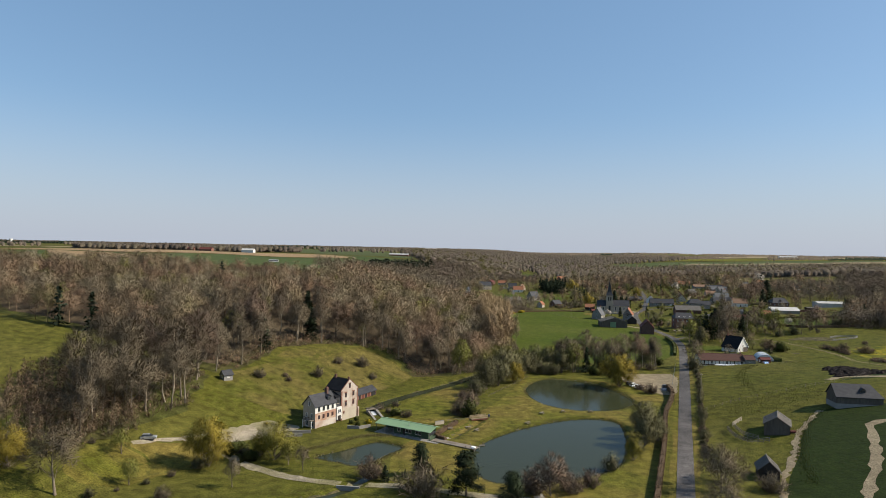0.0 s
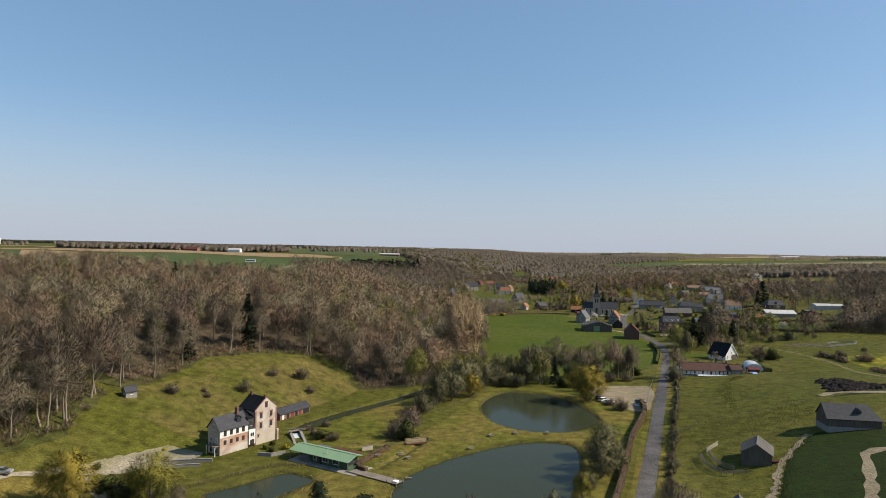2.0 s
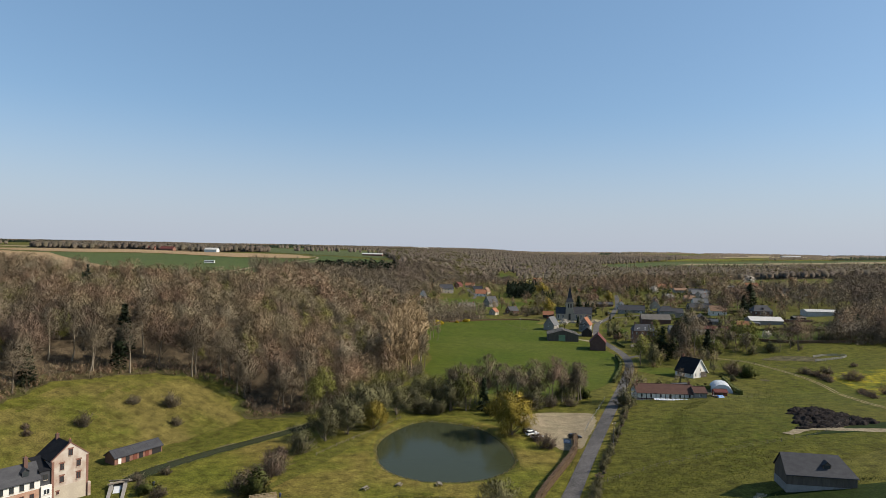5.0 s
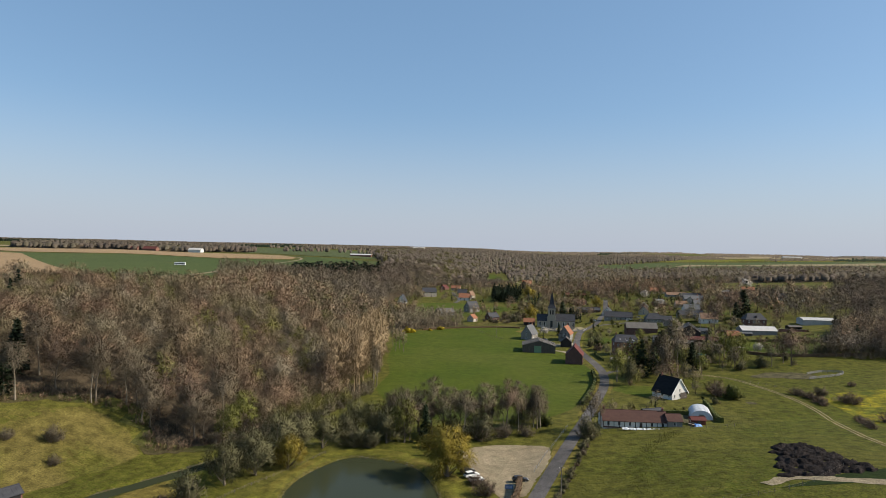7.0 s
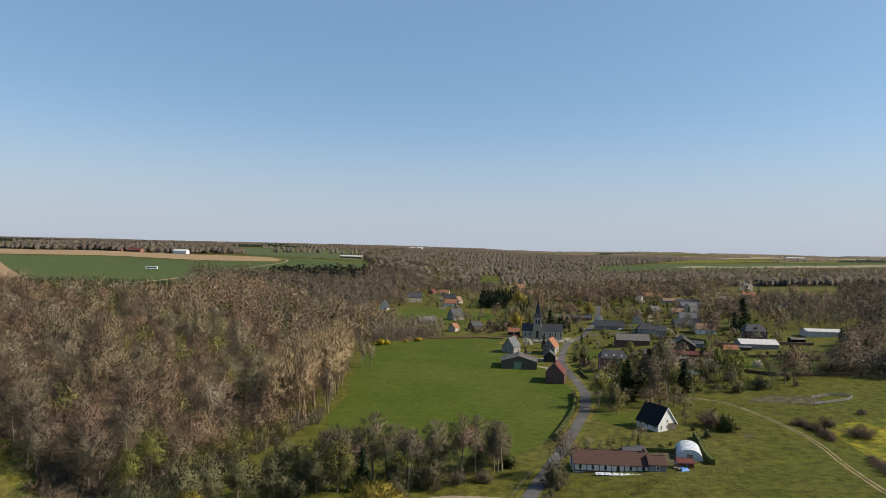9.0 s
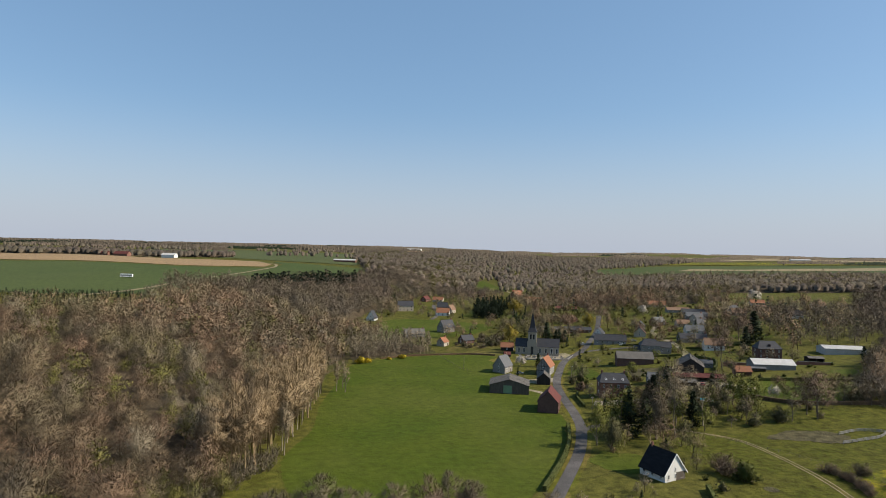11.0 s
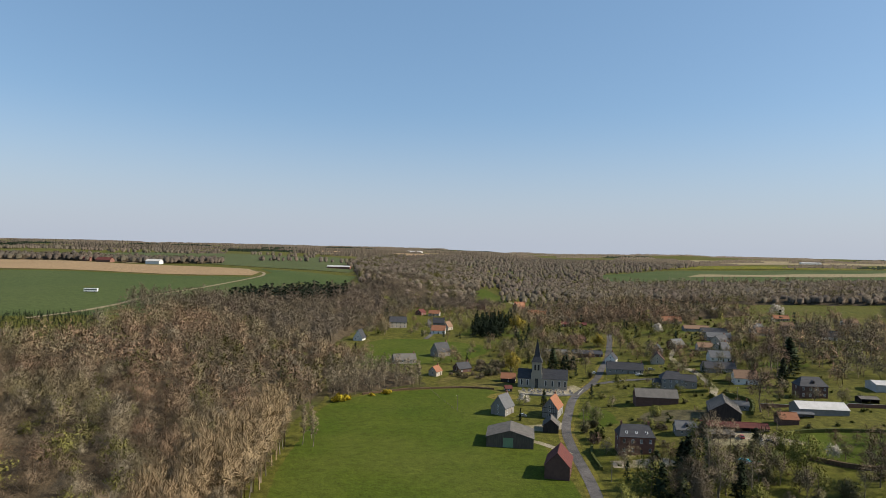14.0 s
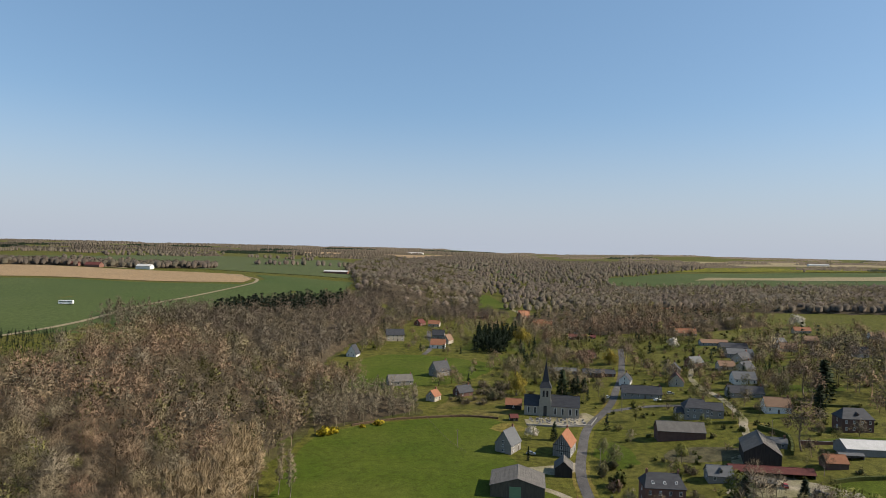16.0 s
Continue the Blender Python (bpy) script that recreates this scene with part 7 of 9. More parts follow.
for lab, x, y, L, W, ev, rg, rz, wl, rf in (
        ("cream house with dark gable and brown roof", 264, 703, 9, 8, 3.0, 7.0, 70, RENDER_C, SLATE),
        ("brown-roofed house with cream gable", 254, 669, 10, 9, 3.0, 7.6, 74, RENDER_C, TILE_BROWN),
        ("brick house with pale slate roof", 284, 720, 11, 8, 3.4, 7.2, 28, BRICK, SLATE_PALE),
        ("small house with orange tiled roof", 301, 709, 11, 8, 2.8, 5.8, -2, RENDER_C, TILE_TAN),
        ("house with steep black roof and beige gable", 320, 723, 14, 9, 3.0, 7.6, 40, RENDER_C, SLATE),
        ("dark-roofed cream house with gable", 309, 694, 13, 9, 3.0, 7.4, 40, RENDER_C, SLATE),
        ("long slate-roofed grey bungalow", 334, 774, 21, 9, 2.8, 5.8, -4, RENDER_G, SLATE),
        ("slate-roofed bungalow beside the lane", 327, 747, 19, 9, 2.8, 6.2, -4, RENDER_G, SLATE_PALE),
        ("long shed with pale brown roof", 328, 798, 22, 9, 2.6, 5.0, -4, RENDER_G, TILE_TAN),
        ("long house with bright orange roof", 327, 862, 19, 9, 3.0, 6.8, -4, RENDER_C, TILE_ORANGE),
        ("house with orange roof before the wood", 376, 1058, 18, 9, 3.0, 6.4, -4, RENDER_C, TILE_ORANGE),
        ("slate-roofed house among trees", 371, 942, 12, 8, 3.0, 6.2, -4, RENDER_W, SLATE_PALE),
        ("pale house with grey roof among trees", 409, 953, 12, 8, 3.0, 5.8, -4, RENDER_W, SLATE_PALE),
        ("low house with slate roof among trees", 423, 944, 14, 8, 2.6, 5.0, -4, RENDER_C, SLATE),
        ("cream house with tan roof", 374, 768, 13, 8, 3.0, 6.8, -6, RENDER_C, TILE_TAN),
        ("grey house with steep slate roof", 377, 786, 13, 8, 3.4, 7.8, 30, RENDER_G, SLATE),
        ("tan-roofed brick house behind a bare tree", 416, 813, 11, 8, 3.0, 6.4, -4, BRICK, TILE_TAN),
        ("house with orange tiled roof on the slope", 441, 874, 15, 8, 2.8, 5.8, -6, RENDER_C, TILE_ORANGE),
        ("white house with black roof on the slope", 416, 744, 10, 8, 3.2, 7.4, -20, RENDER_W, SLATE),
        ("tan-roofed house with white gable", 482, 828, 13, 8, 2.8, 5.6, -6, RENDER_W, TILE_TAN),
        ("long farmhouse with orange roof", 202, 930, 20, 8, 4.0, 8.0, -8, BRICK, TILE_ORANGE),
        ("brick house with bright orange roof", 189, 1000, 13, 9, 5.0, 9.6, 40, BRICK, TILE_ORANGE),
        ("small white gabled village house", 233, 901, 8, 6, 3.0, 6.4, 80, RENDER_W, TILE_RED),
        ("long dark red roofed sheds", 231, 866, 25, 7, 2.4, 4.4, -6, BRICK_DARK, TILE_RED),
        ("brown-roofed cottage among gardens", 216, 767, 14, 8, 3.0, 6.2, 20, BRICK, TILE_BROWN),
        ("low grey-blue sheet-roofed shed", 189, 718, 20, 7, 2.4, 4.0, -4, RENDER_G, SLATE_PALE),
        ("low slate-roofed building by the road", 212, 705, 22, 9, 2.8, 4.8, -4, BRICK_DARK, SLATE),
        ("slate gabled house with white wall", 224, 678, 9, 7, 3.2, 7.0, 66, RENDER_W, SLATE),
        ("slate mansion with pale walls on the slope", 56, 832, 16, 10, 6.0, 10.4, 12, RENDER_C, SLATE),
        ("house with bright red roof", 96.5, 803, 12.5, 8, 3.4, 7.6, -4, RENDER_W, TILE_ORANGE),
        ("tan-roofed gabled house of the hamlet", 104, 825, 9, 7, 3.6, 8.2, 62, RENDER_C, TILE_TAN),
        ("slate-roofed grey house in the hamlet", 95, 853, 11, 8, 3.6, 7.8, -4, RENDER_G, SLATE),
        ("reddish-roofed house in the hamlet", 72.5, 931, 10, 8, 3.0, 6.4, 60, BRICK, TILE_RED),
        ("orange-roofed house in the hamlet", 88, 928, 12, 8, 3.0, 6.2, -10, RENDER_C, TILE_ORANGE),
        ("old dark barn with steep roof", 101, 697, 12, 9, 4.0, 10.0, 40, STONE, SLATE),
        ("small house with orange roof by the meadow", 99.5, 635, 7, 6, 3.2, 6.2, 60, RENDER_C, TILE_ORANGE),
        ("small dark gabled house in the wet meadow", 117, 647, 10, 7, 2.8, 6.2, 36, BRICK_DARK, SLATE),
        ("grey ruined barn behind poplars", 76, 669, 16, 8, 3.0, 6.4, 20, STONE, FIBRE),
        ("brick house with orange roof by the far road", 191, 1015, 13, 9, 4.6, 9.0, -8, BRICK, TILE_ORANGE),
        ("long orange-roofed barn of the hamlet", 206, 958, 20, 8, 3.0, 6.0, -6, BRICK, TILE_ORANGE),
        ("dull brown farm sheds among trees", 136, 999, 24, 9, 3.0, 7.0, -10, BRICK_DARK, TILE_BROWN),
        ("pale-roofed shed of the farm", 254, 548, 15, 6, 2.8, 4.4, -20, RENDER_G, SLATE_PALE)):
    house(lab, x, y, L, W, ev, rg, rz, wl, rf, 2 if ev > 4.2 else 1, max(2, round(L / 4)), 1 if ev > 2.7 else 0, door=True)
# white A-shaped house on the wood's edge
house("white house with a steep black roof at the wood", 31, 757, 9, 8, 2.4, 9.0, 78, RENDER_W, SLATE, 1, 2, 0, side_wins=2)
# far farm and a water tower on the plateau
for lab, x, y, L, W, ev, rg, rf in (("red-roofed brick farm on the plateau", -470, 1255, 26, 12, 4, 8, TILE_RED), ("brick farm shed on the plateau", -505, 1260, 22, 10, 4, 7, TILE_RED), ("white-walled farm hall on the plateau", -385, 1250, 24, 12, 5, 8, FIBRE_PALE), ("low pale shed beyond the field", -90, 1300, 40, 10, 3, 5, FIBRE_PALE),
                                    ("white hall on the skyline", 1420, 2600, 70, 20, 6, 9, FIBRE_PALE), ("white barn on the far plain", -60, 2750, 60, 20, 7, 10, FIBRE_PALE)):
    barn(lab, x, y, L, W, ev, rg, -6, RENDER_W if "white" in lab else BRICK, rf, back=True)


tower = thing("water_tower", -1225, 1800, float(gz(-1225, 1800)), 0, "white concrete water tower on the plateau", "water tower")
part("shaft", Shape().tube((0, 0, -1), (0, 0, 12), 3.2, 3.0, 16), RENDER_W, tower)
part("tank", Shape().tube((0, 0, 12), (0, 0, 16), 4.2, 4.2, 16), RENDER_W, tower)


# --- the church ---
def church():
    x, y = 162.0, 613.6
    root = thing("church", x, y, float(gz(x, y)), -9, "pale stone village church with slate spire", "church")
    t = 2.9
    part("tower", Shape().box(-t, 0, -1.5, t, 2 * t, 15.2), PALE_STONE, root)
    part("cornice", Shape().box(-t - 0.25, -0.25, 14.9, t + 0.25, 2 * t + 0.25, 15.5).box(-t - 0.12, -0.12, 8.6, t + 0.12, 2 * t + 0.12, 8.9), PALE_STONE, root)
    for sx in (-1, 1):
        for yy in (0, 2 * t):
            part("buttress", Shape().box(sx * t - 0.45, yy - 0.45, -1.5, sx * t + 0.45, yy + 0.45, 9.0), PALE_STONE, root)
    cy = t
    lo = [(-3.3, cy - 3.3, 15.5), (3.3, cy - 3.3, 15.5), (3.3, cy + 3.3, 15.5), (-3.3, cy + 3.3, 15.5)]
    mi = [(-1.9, cy - 1.9, 18.6), (1.9, cy - 1.9, 18.6), (1.9, cy + 1.9, 18.6), (-1.9, cy + 1.9, 18.6)]
    sp = Shape().solid(lo + mi + [(0, cy, 30.2)], [(3, 2, 1, 0), (0, 1, 5, 4), (1, 2, 6, 5), (2, 3, 7, 6), (3, 0, 4, 7), (4, 5, 8), (5, 6, 8), (6, 7, 8), (7, 4, 8)])
    spire = part("spire", sp, SLATE, root)
    part("weathercock_rod", Shape().tube((0, cy, 30.0), (0, cy, 31.6), 0.05, 0.04, 6).box(-0.5, cy - 0.04, 30.9, 0.5, cy + 0.04, 31.0), BLACK, spire)
    for px in (-1.0, 1.0):
        part("belfry_louvre", Shape().box(px - 0.55, -0.05, 10.6, px + 0.55, 0.05, 14.0), BOARDS_DARK, root)
    part("belfry_louvre", Shape().box(t - 0.05, cy - 0.6, 10.6, t + 0.05, cy + 0.6, 14.0), BOARDS_DARK, root)
    part("portal", Shape().box(-0.9, -0.06, 0, 0.9, 0.02, 5.6), PANE, root)
    nave = part("nave_wall", gable_walls(15.5, 9, 6.0, 11.0), PALE_STONE, root)
    nave.matrix_basis = pose(t + 7.75, 4.4, 0)
    nr = part("nave_roof", gable_roof(15.5, 9, 6.0, 11.0, 0.3), SLATE, root)
    nr.matrix_basis = pose(t + 7.75, 4.4, 0)
    ch = part("chapel_wall", gable_walls(8.5, 9, 5.6, 10.4), PALE_STONE, root)
    ch.matrix_basis = pose(-t - 4.25, 4.6, 0)
    cr = part("chapel_roof", gable_roof(8.5, 9, 5.6, 10.4, 0.3), SLATE, root)
    cr.matrix_basis = pose(-t - 4.25, 4.6, 0)
    arch = Shape().box(-0.5, -0.06, 0, 0.5, 0.03, 2.6)
    arch.solid([(0.5 * math.cos(a), -0.06, 2.6 + 0.6 * math.sin(a)) for a in np.linspace(0, math.pi, 7)] + [(0.5 * math.cos(a), 0.03, 2.6 + 0.6 * math.sin(a)) for a in np.linspace(0, math.pi, 7)], [tuple(range(6, -1, -1)), tuple(range(7, 14))] + [(i, i + 1, i + 8, i + 7) for i in range(6)])
    for px in (5.5, 9.5, 13.5, 17.0, -5.5, -9.0):
        w = part("arched_window", arch, PANE, root)
        w.matrix_basis = pose(px, -0.1 if px > 0 else 0.1, 1.5)
        fr = part("window_surround", Shape().box(-0.75, -0.02, -0.2, -0.55, 0.05, 3.3).box(0.55, -0.02, -0.2, 0.75, 0.05, 3.3).box(-0.75, -0.02, 3.2, 0.75, 0.05, 3.4), RENDER_W, w)


church()

# ---- single trees and shrubs ----
for kind, x, y, size, wide in (
        ("pine", -4.8, 170.5, 0.62, 1.0), ("pine", 6.9, 157, 0.78, 1.15), ("pine", 17.5, 151, 0.95, 1.15), ("russet", 28, 158, 1.3, 1.0), ("redscrub", 34, 161, 1.5, 1.2), ("redscrub", 39.5, 165, 1.4, 1.1), ("redscrub", 24, 160, 1.2, 1.1),
        ("cherry", 24, 149, 0.45, 1.0), ("greyscrub", 48.3, 178.5, 1.4, 0.9), ("weeping", 57, 186.5, 0.85, 0.75), ("sallow", 67, 209, 1.2, 1.0), ("sallow", 70.5, 219, 1.25, 1.0), ("sallow", 65, 201, 1.0, 1.0), ("greyscrub", 60, 194, 1.2, 1.0),
        ("scrub", -4, 158, 2.0, 1.4), ("redscrub", -17.5, 168.5, 1.2, 0.9), ("fir", -14, 166, 0.32, 1.4), ("stooled", 72.5, 163, 1.15, 1.1), ("stooled", 77, 171, 0.85, 1.0), ("stooled", 68, 150, 1.0, 1.1), ("scrub", 86, 164, 1.2, 1.4), ("sallow", 71, 206, 0.9, 0.9), ("greyscrub", 50, 313, 1.2, 1.2), ("sallow", 60, 316, 0.9, 1.0), ("sallow", 34, 303, 1.0, 1.0), ("sallow", 48, 325, 1.1, 1.0), ("evergreen", 76, 312, 1.8, 1.2), ("greyscrub", 83, 313, 1.2, 1.0), ("bare", 66, 326, 0.8, 1.0), ("tall", 75, 328, 0.85, 1.0), ("greyscrub", 92, 322, 1.0, 1.2), ("scrub", 100, 326, 0.8, 1.4), ("scrub", 108, 328, 0.8, 1.4), ("sallow", 22, 290, 0.9, 1.0),
        ("willow", 33.5, 291, 1.5, 0.9), ("willow", 80.5, 287, 1.55, 1.1), ("willow", -63.5, 175, 1.5, 0.88), ("weeping", -47, 181, 1.45, 1.0), ("budding", -42, 177, 0.6, 0.9), ("weeping", -52, 184, 0.8, 1.0), ("willow", -103.5, 153, 1.5, 1.0),
        ("sallow", 26, 284, 0.9, 1.0), ("sallow", 29, 297, 1.0, 1.0), ("sallow", 40, 309, 0.9, 1.0), ("sallow", 20, 276, 0.85, 0.9), ("greyscrub", 14.5, 264, 1.2, 1.0), ("redscrub", 9.5, 262, 1.0, 1.0), ("scrub", 12, 247, 1.0, 1.0),
        ("scrub", 7.0, 233, 1.05, 1.1), ("redscrub", 8.5, 238, 1.7, 1.0), ("evergreen", 10.5, 233, 1.3, 1.0), ("greyscrub", 11, 236, 0.8, 0.9), ("redscrub", 11.5, 245, 1.5, 1.0), ("redscrub", 10.5, 251, 1.3, 1.0), ("greyscrub", 46, 320, 1.3, 1.0), ("sallow", 54, 322, 1.0, 1.0), ("budding", 66, 317, 0.85, 1.0), ("fir", 73, 318, 0.62, 0.9),
        ("fir", 82, 304, 0.5, 0.9), ("fir", 84, 298, 0.42, 1.0), ("tall", 86, 322, 0.75, 1.0), ("tall", 93, 328, 0.8, 1.0), ("bare", 79, 326, 0.75, 1.0), ("tall", 106, 334, 0.6, 0.8), ("tall", 112, 338, 0.62, 0.8), ("evergreen", 117, 341, 1.8, 1.0),
        ("bare", 60, 328, 0.75, 1.0), ("bare", 70, 330, 0.7, 1.0), ("tall", 100, 331, 0.6, 0.8), ("redscrub", 88.5, 281, 1.0, 1.0), ("redscrub", 91, 274, 1.0, 0.9), ("greyscrub", 55, 312, 1.0, 1.2),
        ("redscrub", -62, 254, 0.6, 1.0), ("redscrub", -60, 251.5, 0.5, 1.0), ("scrub", -51, 264, 0.9, 0.9), ("scrub", -36, 290, 0.9, 1.1), ("scrub", -46, 284, 0.7, 1.2), ("scrub", -30, 281, 0.6, 1.1), ("scrub", -70, 246, 0.8, 1.2),
        ("box", -30.5, 219.5, 1.0, 1.0), ("box", -29.5, 223.5, 1.0, 1.0), ("box", -28.0, 217.5, 1.1, 1.0), ("gorse", -24.5, 220, 0.7, 1.0), ("scrub", -19, 234, 0.5, 1.4), ("evergreen", -16, 231, 0.7, 1.2), ("scrub", -12, 229, 0.5, 1.5),
        ("scrub", -23, 240, 0.5, 1.3), ("scrub", -17, 244, 0.5, 1.3), ("evergreen", -68, 196, 0.8, 1.0), ("gorse", -58.5, 214, 0.5, 1.0), ("evergreen", -60, 186, 0.9, 1.2), ("scrub", -56, 184, 0.8, 1.2), ("scrub", -52, 186, 0.9, 1.0), ("evergreen", -54, 180, 0.7, 1.2),
        ("bare", -37, 173, 0.38, 0.9), ("bare", -52, 160, 0.5, 0.9), ("budding", -78, 160, 0.5, 1.0), ("scrub", -66, 152, 0.8, 1.2), ("budding", -86, 172, 0.6, 1.0), ("redscrub", -112, 176, 1.2, 1.3),
        ("bare", 132, 332, 0.72, 1.1), ("greyscrub", 128, 322, 0.9, 1.0), ("budding", 164, 420, 1.0, 0.75), ("sallow", 168, 412, 1.2, 0.7), ("evergreen", 203, 380, 1.5, 1.0), ("redscrub", 200, 386, 1.4, 1.0), ("redscrub", 152, 348, 1.2, 1.0),
        ("greyscrub", 174, 528, 1.6, 0.8), ("evergreen", 178, 518, 2.6, 0.9), ("redscrub", 176, 512, 1.8, 0.8), ("fir", 161, 573, 0.62, 1.2), ("cherry", 150, 574, 0.85, 1.0), ("cypress", 145.5, 545, 0.5, 0.8), ("bare", 140, 563, 0.45, 1.0),
        ("cypress", 236, 489, 0.95, 1.6), ("fir", 301, 596, 1.2, 1.1), ("beech", 308, 618, 1.2, 1.1), ("beech", 316, 640, 1.25, 1.1), ("beech", 264.5, 545, 1.15, 1.0), ("bare", 258, 516, 0.8, 0.8), ("willow", 228, 745, 1.6, 1.0), ("budding", 222, 765, 1.4, 1.0), ("budding", 250, 738, 1.2, 0.8),
        ("willow", 150, 655, 1.3, 0.8), ("fir", 186, 660, 1.2, 1.2), ("fir", 178, 655, 1.05, 1.2), ("fir", 194, 668, 1.1, 1.3), ("bare", 190, 650, 0.95, 0.8), ("bare", 200, 655, 0.9, 0.8), ("beech", 240, 748, 1.15, 1.0), ("beech", 232, 762, 1.2, 1.0), ("bare", 246, 764, 1.2, 1.0), ("beech", 330, 652, 1.15, 1.1), ("bare", 338, 668, 1.1, 1.1), ("fir", 322, 630, 1.25, 1.5), ("bare", 186, 440, 0.9, 1.0), ("sallow", 183, 545, 1.0, 0.8), ("sallow", 181, 556, 1.0, 0.8), ("greyscrub", 180, 536, 1.6, 1.0), ("scrub", 140, 648, 1.8, 1.2), ("gorse", 49.5, 570, 1.7, 1.3), ("gorse", 53, 574, 1.3, 1.2), ("gorse", 66, 584, 0.8, 1.2), ("gorse", 74, 589, 0.9, 1.2), ("cherry", 290, 790, 1.3, 1.0),
        ("cherry", 450, 905, 1.5, 1.0), ("fir", 325, 895, 1.0, 1.4), ("cherry", 262, 480, 0.7, 1.0), ("bare", 270, 470, 0.9, 1.2), ("bare", 226, 462, 0.9, 1.0), ("bare", 112, 690, 0.85, 1.0), ("scrub", 128, 655, 1.3, 1.5), ("greyscrub", 200, 640, 1.0, 1.0),
        ("willow", 158, 870, 1.8, 0.9), ("willow", 170, 835, 1.4, 1.0), ("budding", 300, 860, 1.2, 1.0), ("evergreen", 228, 655, 1.2, 1.2), ("redscrub", 268, 402, 0.8, 1.2), ("redscrub", 248, 372, 1.0, 1.4), ("redscrub", 243, 340, 0.9, 1.4), ("scrub", 244, 385, 0.9, 1.3)):
    if kind in ("bare", "tall", "sallow", "budding", "greyscrub", "fir", "scrub") and 225 < y < 500 and size > 0.45:
        size *= 1.35
    plant(kind, x, y, size, "", wide)


def free(pts, pad=3.0):
    """Leaves out points on houses, roads and yards."""
    keep = near_line(pts[:, 0], pts[:, 1], ROAD) > 6
    for ob in scene.objects:
        if ob.parent is None and ob.type == "EMPTY" and ob.get("category", "") in ("house", "barn", "shed", "church", "hall", "cabin", "annexe"):
            r = max((c.dimensions.x for c in ob.children if c.name.startswith("roof")), default=8) / 2
            keep &= np.hypot(pts[:, 0] - ob.location.x, pts[:, 1] - ob.location.y) > r + pad
    return pts[keep]


bpy.context.view_layer.update()


def grove(poly, gap, seed, mix, lo=0.6, hi=1.0, group=""):
    names, shares = zip(*mix)
    for x, y in free(scattered(poly, gap, seed)):
        k = TREE_RNG.choices(names, shares)[0]
        plant(k, x, y, TREE_RNG.uniform(lo, hi), group)


grove([(172, 420), (180, 450), (193, 474), (215, 492), (240, 478), (250, 446), (215, 436), (196, 428)], 7.4, 4, (("bare", 3), ("tall", 3), ("budding", 3), ("fir", 1), ("sallow", 2)), 0.85, 1.25, "trees of the village grove")
grove([(44, 316), (62, 319), (84, 322), (104, 330), (119, 340), (114, 348), (84, 336), (56, 330)], 5.2, 3, (("bare", 4), ("tall", 3), ("sallow", 3), ("budding", 2), ("beech", 1)), 0.6, 1.0, "trees between pond and meadow")
grove([(225, 440), (262, 460), (310, 486), (352, 470), (350, 455), (300, 470), (262, 446)], 7.5, 5, (("scrub", 2), ("bare", 5), ("greyscrub", 2), ("beech", 2), ("tall", 1)), 0.8, 1.25, "trees along the stream")
grove([(205, 500), (214, 530), (206, 560), (200, 540), (196, 505)], 7, 11, (("bare", 2), ("scrub", 3), ("budding", 1)), 0.45, 0.7, "garden trees of the manor")
grove([(108, 636), (132, 630), (150, 660), (140, 690), (118, 672)], 8, 15, (("scrub", 4), ("greyscrub", 2)), 0.8, 1.4, "scrub of the wet meadow")
grove([(255, 560), (270, 590), (262, 620), (212, 585), (236, 585)], 11, 16, (("scrub", 2), ("evergreen", 2), ("budding", 2)), 0.4, 0.7, "garden trees of the village")


def gardens(name, poly, gap, seed, label, shares=(0.34, 0.1, 0.16, 0.1, 0.3), lo=0.55, hi=0.95, level=0):
    """Trees between the houses that nobody could count, one mesh for each sort."""
    p = split(free(scattered(poly, gap * 1.08, seed), 2.5), shares, seed)
    for sort, kind, mat, q, f in (("bare", "orchard", WOODS, p[0], 1.25), ("pale", "orchard", WOODS_PALE, p[1], 1.1), ("budding", "green", WOODS_GREEN, p[2], 0.8), ("fir", "fir", WOODS_DARK, p[3], 0.8), ("scrub", "scrub", WOODS, p[4][::5], 1.3), ("olive_bush", "bush", WOODS_GREEN, p[4][1::5], 1.25), ("evergreen_bush", "bush", HEDGE_LEAF, p[4][2::5], 1.1)):
        if len(q):
            wood("trees_" + name + "_" + sort, kind, q, mat, sort + " " + label, (lo * f * 1.1, hi * f * 1.15), level, seed, 0.1)


wood("trees_slope_foot", "beech", free(scattered([(290, 468), (318, 458), (345, 448), (385, 436), (430, 500), (420, 580), (372, 556), (345, 545), (322, 500)], 5.8, 71), 2.0), WOODS_FAR, "bare brown trees beside the farm field", (0.6, 0.95), 1, 72, 0.1)
wood("shrubs_slope_foot", "scrub", scattered([(286, 470), (318, 456), (345, 444), (385, 432), (420, 480), (345, 500), (325, 492)], 4.6, 73), WOODS_PALE, "dense bare scrub beside the farm field", (0.9, 1.6), 0, 74, 0.1)
wood("trees_slope_wood", "beech", free(scattered([(334, 598), (350, 690), (362, 760), (440, 805), (490, 770), (430, 640), (376, 588)], 12.5, 95), 2.0), WOODS_FAR, "tall bare trees on the slope behind the halls", (0.65, 1.1), 1, 96, 0.1)
gardens("halls", [(312, 490), (345, 466), (380, 480), (400, 560), (345, 545), (325, 505)], 7.0, 6, "trees beside the farm halls", (0.8, 0.1, 0.0, 0.05, 0.05), 0.7, 1.05)
gardens("west", [(190, 640), (210, 690), (215, 760), (200, 850), (165, 850), (150, 760), (140, 690), (160, 650)], 8, 7, "garden trees west of the road")
